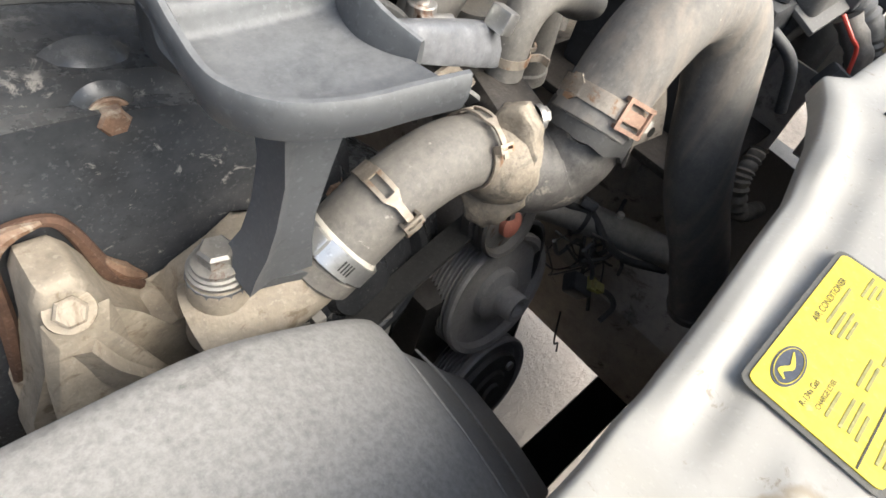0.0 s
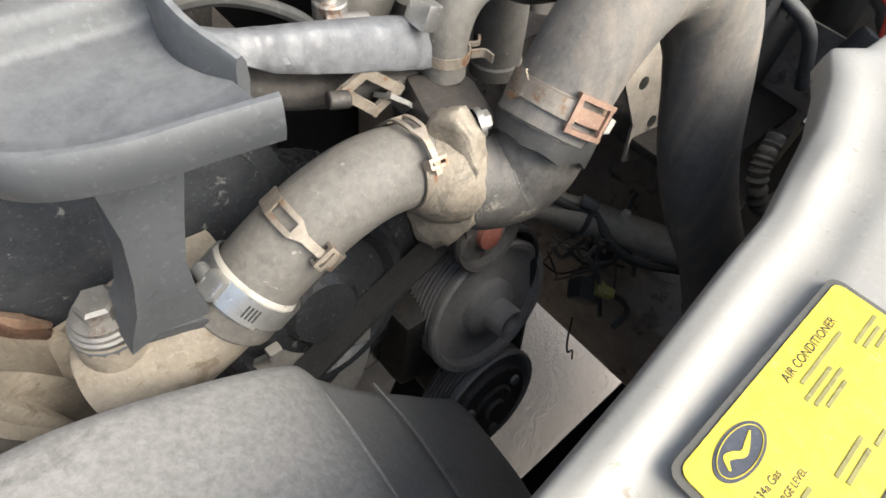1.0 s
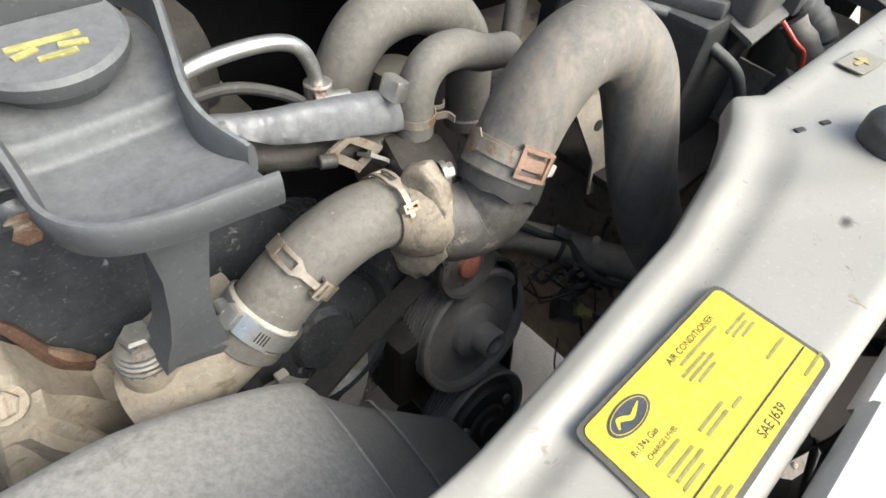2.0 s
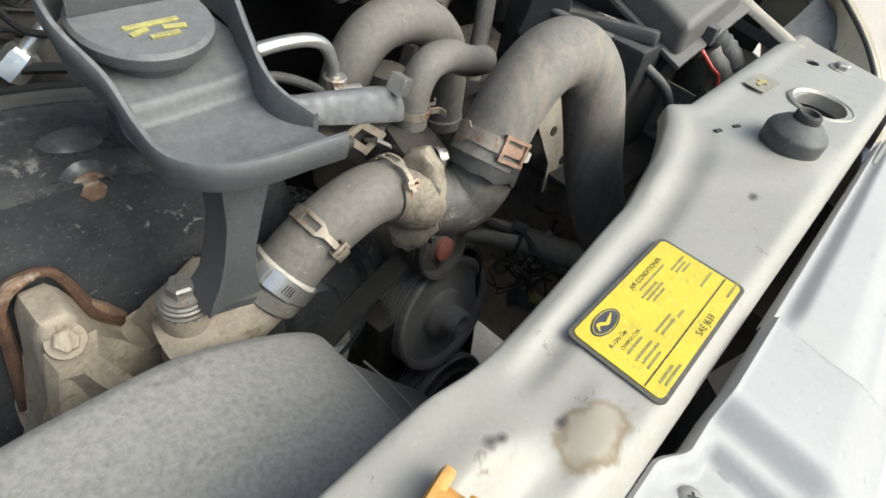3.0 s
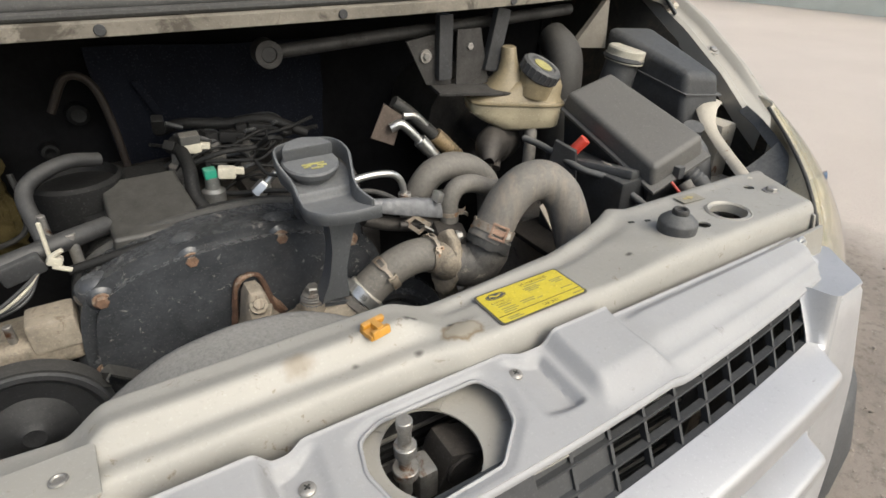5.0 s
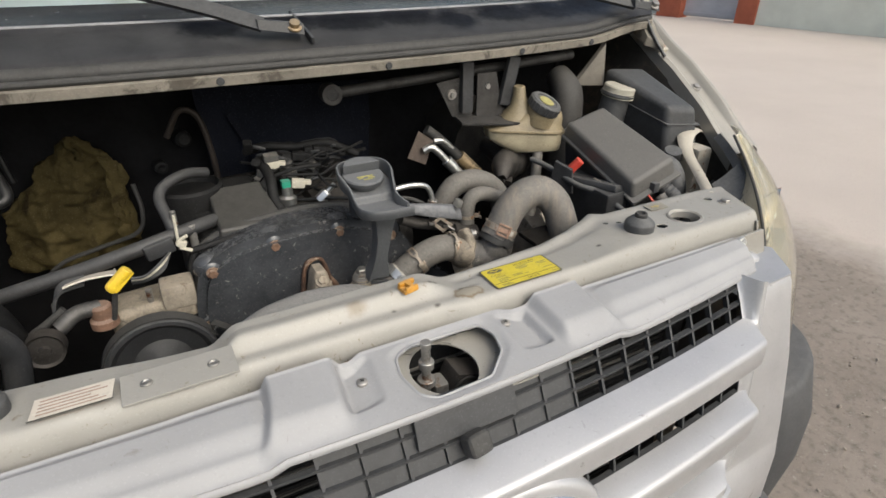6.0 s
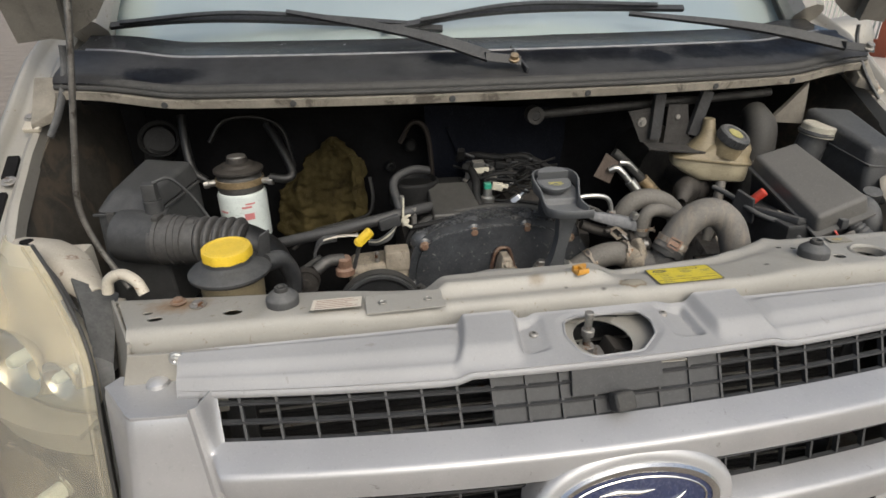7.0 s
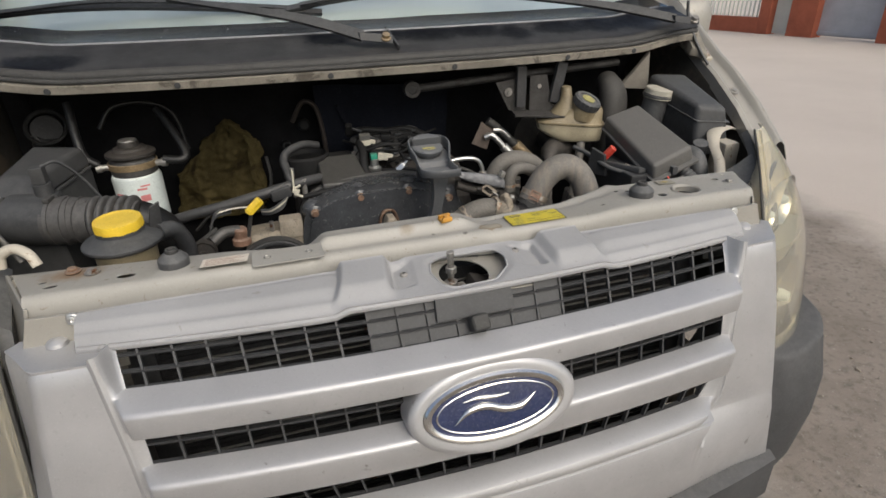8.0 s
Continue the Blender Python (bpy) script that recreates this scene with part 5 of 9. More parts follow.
    part("rubber_block", box((0.009, -0.190, 0.988), (0.034, 0.026, 0.030), 0.008, (-34, 0, 8), 3), RUBBER_DARK, grille)


def oval_ring(c, rx, rz, tilt, prof, seg=64):
    """An oval frame: prof gives (growth, forward) pairs."""
    rows = []
    for i in range(seg):
        a = 2 * math.pi * i / seg
        rows.append([(Vector((math.cos(a) * (rx + g), 0, math.sin(a) * (rz + g))), f) for g, f in prof])
    bm = bmesh.new()
    vs = [[bm.verts.new((p.x, -f, p.z)) for p, f in r] for r in rows]
    k = len(prof)
    for i in range(seg):
        for j in range(k - 1):
            bm.faces.new((vs[i][j], vs[(i + 1) % seg][j], vs[(i + 1) % seg][j + 1], vs[i][j + 1]))
    return moved(bm, pose(*c, tilt, 0, 0))


def make_badge():
    c, tilt = (0.012, -0.262, 0.860), -16
    t = thing("badge", (0, -0.26, 0.80), "blue enamel oval badge in a chrome rim", "badge")
    part("surround", oval_ring(c, 0.130, 0.060, tilt, [(0.030, -0.05), (0.029, -0.005), (0.024, 0.004), (0.015, 0.008), (0.003, 0.006), (0.0, -0.02)]), GRILLE_SILVER, t, "silver plastic surround", 40)
    part("rim", oval_ring(c, 0.118, 0.050, tilt, [(0.014, 0.0), (0.014, 0.008), (0.010, 0.012), (0.004, 0.012), (0.0, 0.009), (0.0, 0.0)]), CHROME, t, "chrome rim", 40)
    face = [(0.118 * f, 0.050 * f, 0.006 + 0.004 * (1 - f * f)) for f in (1.0, 0.8, 0.55, 0.3, 0.1)]
    bm = bmesh.new()
    rows = [[bm.verts.new((rx * math.cos(2 * math.pi * i / 64), -y, rz * math.sin(2 * math.pi * i / 64))) for i in range(64)] for rx, rz, y in face]
    for a, b in zip(rows, rows[1:]):
        for i in range(64):
            bm.faces.new((a[i], a[(i + 1) % 64], b[(i + 1) % 64], b[i]))
    bm.faces.new(rows[-1])
    part("face", moved(bm, pose(*c, tilt, 0, 0)), BLUE, t, "dark blue enamel")
    part("inner_line", oval_ring(c, 0.107, 0.041, tilt, [(0.0, 0.0085), (0.0015, 0.0092), (0.003, 0.0085)]), CHROME, t)
    # two plain curved strokes on the enamel
    m = pose(*c, tilt, 0, 0)
    for pts, r in (([(-0.078, -0.016), (-0.052, 0.004), (-0.020, 0.008), (0.012, -0.004), (0.045, -0.006), (0.074, 0.012)], [0.001, 0.0065, 0.008, 0.008, 0.0065, 0.001]), ([(-0.060, 0.022), (-0.030, 0.025), (0.0, 0.021), (0.025, 0.022)], [0.001, 0.004, 0.004, 0.001])):
        part("stroke", moved(tube([(x, -0.0096, z) for x, z in pts], r, 8, 8, flat=1.0), m), CHROME, t, "plain curved silver stroke", 60)


def make_bumper():
    b = thing("bumper", (0, -0.2, 0.25), "silver and dark grey plastic front bumper", "bumper")
    part("skin", make_front(), GRILLE_SILVER, b, "silver painted middle of the bumper with tall side posts", 32)
    rows = []
    for i in range(49):
        x = -0.80 + 1.60 * i / 48
        k = 0.075 * (abs(x) / 0.8) ** 2.4
        rows.append([(x, -0.25 + k, 0.44), (x, -0.29 + k, 0.42), (x, -0.29 + k, 0.30), (x, -0.25 + k, 0.24), (x, -0.15 + k, 0.22)])
    part("lower_skin", thicken(loft(rows, closed=False), 0.003), BUMPER, b, "dark textured lower bumper", 30)
    for s in (-1, 1):
        line = [(0.755, -0.150), (0.80, -0.165), (0.87, -0.160), (0.95, -0.120), (1.015, -0.04), (1.05, 0.07), (1.06, 0.20), (1.06, 0.40)]
        fine = [(p.x, p.y) for p in spline([(x, y, 0) for x, y in line], 5)]
        rows = []
        for x, y in fine:
            q = min(1.0, max(0.0, (x - 0.80) / 0.2))
            rows.append([(x - 0.05, y + 0.05, 0.70 + 0.03 * q), (x - 0.008, y + 0.01, 0.702 + 0.03 * q), (x + 0.002, y - 0.004, 0.69 + 0.03 * q), (x + 0.012, y - 0.03, 0.60), (x + 0.006, y - 0.035, 0.50), (x - 0.005, y - 0.02, 0.36), (x - 0.03, y + 0.01, 0.24), (x - 0.08, y + 0.06, 0.22)])
        bm = thicken(loft(rows, closed=False), 0.003)
        part("corner", bm if s > 0 else mirrored(bm), BUMPER, b, "dark grey textured bumper corner", 40)
    pl = thing("number_plate", (0.0, -0.295, 0.47), "white number plate with illegible dark characters", "number plate")
    part("plate", box((0.012, -0.298, 0.478), (0.52, 0.004, 0.112), 0.0015, (-4, 0, 0)), LABEL_W, pl)
    for i in range(8):
        x = -0.20 + i * 0.057
        part("character_bar", box((x + 0.012, -0.3015, 0.478), (0.034, 0.002, 0.076), 0.0005, (-4, 0, 0)), INK, pl)


def make_headlight(s):
    t = thing("headlight", (s * 0.87, -0.05, 0.68), "yellowed hazy plastic headlight with twin reflectors", "headlight", "headlights")
    inner = [(0.912, 0.162, 1.166), (0.846, 0.074, 1.138), (0.796, 0.003, 1.102), (0.768, -0.046, 1.050), (0.763, -0.080, 0.97), (0.763, -0.102, 0.88), (0.764, -0.122, 0.79), (0.768, -0.138, 0.70)]
    outer = [(0.985, 0.225, 1.165), (1.005, 0.165, 1.10), (1.018, 0.115, 1.03), (1.022, 0.080, 0.96), (1.024, 0.058, 0.89), (1.024, 0.040, 0.81), (1.022, 0.028, 0.75), (1.018, 0.022, 0.70)]
    ci, coo = spline(inner, 4), spline(outer, 4)
    rows = []
    for p, q in zip(ci, coo):
        row = []
        for k in range(13):
            f = k / 12
            c = p.lerp(q, f)
            w = (q - p).length
            out = Vector((0.35, -0.93, 0.10)).normalized()
            row.append(c + out * (0.42 * w * (f * (1 - f)) * (1.2 + 0.3 * step(0.9, 1.1, 2.0 - c.z))))
        rows.append(row)
    flip = (lambda b: b) if s > 0 else mirrored
    lens = part("lens", flip(thicken(loft(rows, closed=False), 0.0025)), LENS, t, "yellowed clear lens", 60)
    lens.visible_shadow = False
    back = [[v + (Vector((0, 0.006, 0)) if j in (0, 12) else Vector((-0.010, 0.080, 0.0)) * min(1.0, max(0.04, (1.15 - v.z) / 0.10))) for j, v in enumerate(r)] for r in rows]
    cut = next(i for i, r in enumerate(back) if r[6].z < 0.955)
    part("housing", flip(thicken(loft(back[:cut + 1], closed=False), 0.003)), RESERVOIR_LIGHT, t, "cream inside of the housing", 60)
    part("lower_housing", flip(thicken(loft(back[cut:], closed=False), 0.003)), CHROME_HAZE, t, "hazy chromed inside of the lamp", 60)
    def dish(c, r, depth, mat_, name):
        prof = [(r, 0), (r * 0.96, -0.004), (r * 0.8, -depth * 0.45), (r * 0.5, -depth * 0.85), (r * 0.16, -depth), (0.0, -depth)]
        return part(name, flip(lathe(c, AIM, prof, 36)), mat_, t)
    dish((0.900, -0.050, 0.800), 0.108, 0.045, CHROME_HAZE, "main_reflector")
    dish((0.922, 0.032, 1.020), 0.064, 0.036, CHROME, "dip_reflector")
    dish((0.838, -0.012, 1.008), 0.034, 0.022, CHROME, "side_lamp")
    for c, r in (((0.906, -0.040, 0.790), 0.016), ((0.920, 0.040, 1.020), 0.012), ((0.840, -0.004, 1.008), 0.009)):
        part("bulb", flip(lathe(c, AIM, [(r, -0.03), (r, 0), (r * 0.7, r * 0.8), (0, r)], 20)), FILTER_W, t)
    for k in range(5):                                           # upright facets above the bowl
        c = Vector((0.842, -0.062, 0.858)).lerp(Vector((0.945, 0.000, 0.868)), k / 4)
        part("facet", flip(box(c, (0.020, 0.004, 0.040), 0.001, (8, 0, 28 + 6 * (k % 2)))), CHROME, t)
    shelf = [Vector((0.795, -0.046, 0.938)), Vector((0.86, -0.028, 0.942)), Vector((0.93, 0.012, 0.946)), Vector((0.995, 0.075, 0.950))]
    part("shelf", flip(strip(shelf, (0.45, 0.85, 0), 0.05, 0.010)), LAMP_GREY, t)
    part("shelf_front", flip(strip([v + Vector((0.0, -0.012, -0.022)) for v in shelf], (0, 0.1, 1), 0.040, 0.003)), LAMP_GREY, t, "grey band across the lamp")
    bz = [rows[-1][j] + Vector((-0.004, 0.012, 0.014)) for j in (0, 3, 6, 9, 12)]
    part("bezel", flip(strip(bz, (0, 0.25, 1), 0.030, 0.006)), CHROME_HAZE, t, "bright lower bezel")
    fr = [Vector((0.950, 0.235, 1.140)), Vector((0.898, 0.162, 1.134)), Vector((0.842, 0.082, 1.114)), Vector((0.796, 0.020, 1.082))]
    part("frame_rail", flip(strip(fr, (0.5, -0.3, 0.6), 0.018, 0.005)), GREY_PLASTIC, t, "dusty black rail of the lamp frame")
    part("frame_rail", flip(strip([Vector((0.80, 0.04, 1.085)), Vector((0.86, 0.10, 1.05)), Vector((0.92, 0.20, 1.04))], (0.3, -0.3, 0.8), 0.014, 0.005)), GREY_PLASTIC, t)
    gasket = [v + Vector((-0.003, 0.003, 0.001)) for v in ci]
    part("lens_edge", flip(tube([tuple(v + Vector((0.010, -0.003, 0.0))) for v in ci[::4]], 0.0028, 8, 5)), LENS, t, "clear rounded lens edge").visible_shadow = False
    part("gasket", flip(tube([tuple(v) for v in gasket[::4]], 0.003, 8, 5)), RUBBER_DARK, t)
    shifted(t, (-0.016 if s > 0 else -0.005, 0, -0.006))


AIM = (0.5, -0.86, 0.05)
CHROME_HAZE = surface("hazy_lamp_chrome", (0.40, 0.39, 0.35), 0.20, 0.85, 0.06, 6, dust=0.1, dust_col=(0.30, 0.29, 0.25), bump=0.0)
LAMP_GREY = surface("grey_lamp_shelf", (0.25, 0.245, 0.22), 0.4, 0.2, 0.08, 8, bump=0.0)
RESERVOIR_LIGHT = surface("cream_lamp_housing", (0.58, 0.53, 0.41), 0.3, 0.2, 0.08, 8, bump=0.0)
make_cover()
make_post_tops()
make_mesh()
make_badge()
make_bumper()
for side in (-1, 1):
    make_headlight(side)


def make_cooling_pack():
    t = thing("radiator", (0, 0.0, 0.35), "dark finned radiator and condenser behind the grille", "radiator")
    part("core", box((0, -0.005, 0.70), (1.12, 0.03, 0.62), 0.004), CORE, t)
    for i in range(46):
        z = 0.42 + i * 0.0125
        part("fin", box((0, -0.022, z), (1.10, 0.004, 0.003), 0), STEEL if i % 3 == 0 else CORE, t)
    part("tank", box((-0.58, 0.0, 0.70), (0.05, 0.05, 0.62), 0.01), BLACK_PLASTIC, t)
    part("tank", box((0.58, 0.0, 0.70), (0.05, 0.05, 0.62), 0.01), BLACK_PLASTIC, t)
    # latch in the opening of the cover
    k = thing("bonnet_latch", (0.03, -0.07, 0.95), "greasy steel bonnet latch inside the opening", "latch")
    part("body", join(box((0.05, -0.075, 0.985), (0.05, 0.045, 0.05), 0.008, (0, 20, 0)), rod((0.048, -0.10, 0.99), (0.048, -0.05, 0.99), 0.018)), GREASY, k)
    part("pin", join(rod((-0.010, -0.088, 0.985), (-0.011, -0.089, 1.078), 0.0062, 14), rod((-0.011, -0.089, 1.074), (-0.011, -0.089, 1.084), 0.0075, 14), rod((-0.010, -0.088, 1.040), (-0.010, -0.088, 1.052), 0.0105, 14), rod((-0.010, -0.088, 1.012), (-0.010, -0.088, 1.022), 0.0125, 14)), STEEL, k, "dull steel striker pin")
    part("lever", box((0.012, -0.08, 0.985), (0.022, 0.03, 0.04), 0.006), STEEL, k)
    part("bracket", box((0.02, -0.055, 0.94), (0.15, 0.01, 0.09), 0.003), GREASY, k)
    floor_bm = sheet(60, 40, lambda u, v: (-0.075 + 0.20 * u, -0.158 + 0.115 * v, 1.030 + 0.012 * v + 0.004 * math.sin(u * 5)), [(0.012, -0.098, 0.047, 0.047)])
    part("pressed_floor", thicken(floor_bm, 0.002), PAINT, k, "silver pressed floor round the latch hole", 60)


make_cooling_pack()

# ---- the engine's front: shroud, timing cover, hoses, pulleys ----
def make_shroud():
    sec = [(-0.37, 0.62), (-0.36, 0.74), (-0.335, 0.84), (-0.295, 0.92), (-0.245, 0.976), (-0.19, 1.010), (-0.13, 1.026), (-0.08, 1.029), (-0.02, 1.021), (0.03, 1.000), (0.075, 0.972), (0.104, 0.940), (0.132, 0.895), (0.172, 0.835), (0.215, 0.765), (0.255, 0.690), (0.29, 0.60)]
    fine = [(p.x, p.y) for p in spline([(x, z, 0) for x, z in sec], 4)]
    c = (-0.075, 0.70)
    rows = []
    for y, k in ((0.045, 0.955), (0.07, 0.97), (0.10, 0.985), (0.14, 0.995), (0.172, 1.0), (0.186, 0.998), (0.194, 0.99), (0.197, 0.975), (0.197, 0.94)):
        row = []
        for x, z in fine:
            side = bulge(0.098, 0.112, 0.20, 0.26, x)            # a shallow recess behind the arch's shoulder
            back = 0.012 * step(0.10, 0.16, x)
            row.append((c[0] + (x - c[0]) * k - 0.006 * side, y - back + 0.005 * noise.noise(Vector((x * 9, z * 9, 0))), c[1] + (z - c[1]) * k - 0.006 * side + 0.0025 * noise.noise(Vector((x * 16, y * 16, z * 16)))))
        rows.append(row)
    t = thing("fan_shroud", (-0.08, 0.12, 0.6), "dust-covered grey plastic fan shroud, arched over the fan", "fan shroud")
    part("hood", thicken(loft(rows, closed=False), 0.004), SHROUD, t, "", 45)

    def on(x, z, k):
        return c[0] + (x - c[0]) * k, c[1] + (z - c[1]) * k
    for (x, z), r in (((0.100, 0.940), 0.0016), ((0.150, 0.862), 0.0012)):   # two moulded creases running forward
        pts = []
        for y, k in ((0.192, 0.992), (0.16, 0.999), (0.12, 0.991), (0.08, 0.976), (0.05, 0.958)):
            q = on(x, z, k)
            pts.append((q[0], y - 0.006, q[1]))
        part("moulding_line", tube(pts, r, 8, 5), SHROUD, t)
    part("fan_hub", lathe((-0.06, 0.215, 0.80), (0, -1, 0), [(0, 0.03), (0.03, 0.03), (0.045, 0.015), (0.10, 0.010), (0.105, -0.01), (0, -0.01)], 40), GREASY, t)
    for i in range(7):
        a = 2 * math.pi * i / 7 + 0.2
        d, w = Vector((math.cos(a), 0, math.sin(a))), Vector((-math.sin(a), 0.5, math.cos(a)))
        p = Vector((-0.06, 0.16, 0.80))
        part("blade", strip([p + d * 0.08, p + d * 0.13, p + d * 0.175], w, [0.05, 0.075, 0.08], 0.003, 4), BLACK_PLASTIC, t)


COVER = [(-0.258, 0.78), (-0.262, 0.93), (-0.254, 1.005), (-0.234, 1.046), (-0.192, 1.070), (-0.14, 1.081), (-0.08, 1.086), (-0.02, 1.086), (0.04, 1.077), (0.095, 1.057), (0.140, 1.022), (0.165, 0.972), (0.172, 0.90), (0.168, 0.78)]


def make_timing_cover():
    t = thing("timing_cover", (-0.05, 0.33, 0.78), "chipped black enamelled timing cover with rusty bolts", "engine cover")
    fine = [(p.x, p.y) for p in spline([(x, z, 0) for x, z in COVER], 5)]
    part("flange", prism(fine, (0, 0.385, 0), (1, 0, 0), (0, 0, 1), 0.066, 0.022, 5), COVER_BLACK, t)
    c = (-0.045, 0.90)
    inner = [(c[0] + (x - c[0]) * 0.93, c[1] + (z - c[1]) * 0.915) for x, z in fine]
    part("face", prism(inner, (0, 0.330, 0), (1, 0, 0), (0, 0, 1), 0.022, 0.016, 5), COVER_BLACK, t)
    # bosses and bolts round the edge
    for x, y, z in ((-0.223, 0.318, 1.034), (-0.112, 0.318, 1.060), (0.008, 0.318, 1.061), (0.112, 0.318, 1.028), (-0.245, 0.318, 0.93), (0.148, 0.318, 0.94)):
        part("boss", lathe((x, y + 0.016, z), (0, -1, 0), [(0.030, -0.004), (0.027, 0.006), (0.021, 0.013), (0.015, 0.016), (0.013, 0.020), (0, 0.020)], 28), COVER_BLACK, t, "", 70)
        part("bolt", hexbolt((x, y - 0.004, z), (0, -1, 0), 0.0085, 0.008, 0.011), RUSTY, t, "rusty bolt")
    # seam above, up to the cylinder head cover
    rim = [(x, 0.390, z + 0.001) for x, z in COVER[1:-1]]
    part("gasket_edge", tube(rim, 0.006, 8, 5), RUBBER_DARK, t)
    rim = [(x * 1.01, 0.408, z - 0.002) for x, z in COVER[1:-1]]
    part("back_edge", tube(rim, 0.005, 8, 5), LOOM, t)


LID_DUST = surface("dusty_stained_lid", (0.028, 0.027, 0.025), 0.35, 0, 0.5, 14, dust=0.55, dust_col=(0.095, 0.091, 0.082), bump=0.12, spots=0.25, spot_col=(0.03, 0.03, 0.03), spot_scale=18)


def make_engine():
    t = thing("engine", (0, 0.55, 0.3), "oily dark four-cylinder diesel engine block", "engine")
    part("block", box((-0.02, 0.60, 0.66), (0.48, 0.36, 0.66), 0.03), GREASY, t)
    part("head", box((-0.03, 0.60, 1.00), (0.40, 0.36, 0.10), 0.02), GREASY, t)
    part("sump", box((-0.02, 0.50, 0.33), (0.36, 0.42, 0.16), 0.04), GREASY, t)
    part("gearbox", lathe((0.05, 0.78, 0.55), (0, 1, 0), [(0, 0), (0.2, 0), (0.2, 0.1), (0.12, 0.4), (0, 0.4)], 24), GREASY, t)
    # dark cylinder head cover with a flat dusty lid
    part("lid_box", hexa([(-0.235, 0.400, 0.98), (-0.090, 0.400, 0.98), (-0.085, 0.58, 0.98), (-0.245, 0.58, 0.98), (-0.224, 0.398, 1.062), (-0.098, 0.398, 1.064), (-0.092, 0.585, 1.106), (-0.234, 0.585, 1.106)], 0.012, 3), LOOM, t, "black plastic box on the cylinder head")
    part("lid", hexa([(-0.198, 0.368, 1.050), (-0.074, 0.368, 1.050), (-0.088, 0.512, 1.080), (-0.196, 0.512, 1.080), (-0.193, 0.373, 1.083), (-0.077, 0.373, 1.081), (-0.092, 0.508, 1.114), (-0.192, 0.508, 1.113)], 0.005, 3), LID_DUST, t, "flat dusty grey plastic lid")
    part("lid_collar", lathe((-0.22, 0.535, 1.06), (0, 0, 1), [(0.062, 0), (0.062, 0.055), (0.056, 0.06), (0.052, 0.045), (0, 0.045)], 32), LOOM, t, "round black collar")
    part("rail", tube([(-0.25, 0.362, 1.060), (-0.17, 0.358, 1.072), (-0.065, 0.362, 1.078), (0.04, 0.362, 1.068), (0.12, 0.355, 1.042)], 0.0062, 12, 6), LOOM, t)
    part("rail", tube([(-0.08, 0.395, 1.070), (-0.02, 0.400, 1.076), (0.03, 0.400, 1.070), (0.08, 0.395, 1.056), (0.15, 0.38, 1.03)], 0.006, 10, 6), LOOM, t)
    part("manifold", box((0.10, 0.52, 1.03), (0.20, 0.14, 0.09), 0.03), GREASY, t)
    part("stud", rod((-0.262, 0.40, 1.05), (-0.262, 0.40, 1.125), 0.005), STEEL, t)
    part("stud", rod((-0.238, 0.385, 1.05), (-0.238, 0.385, 1.10), 0.007), STEEL, t)


STEEL_GREY = surface("grimy_grey_clip", (0.12, 0.118, 0.112), 0.5, 0.3, 0.4, 40, dust=0.3, bump=0.1)


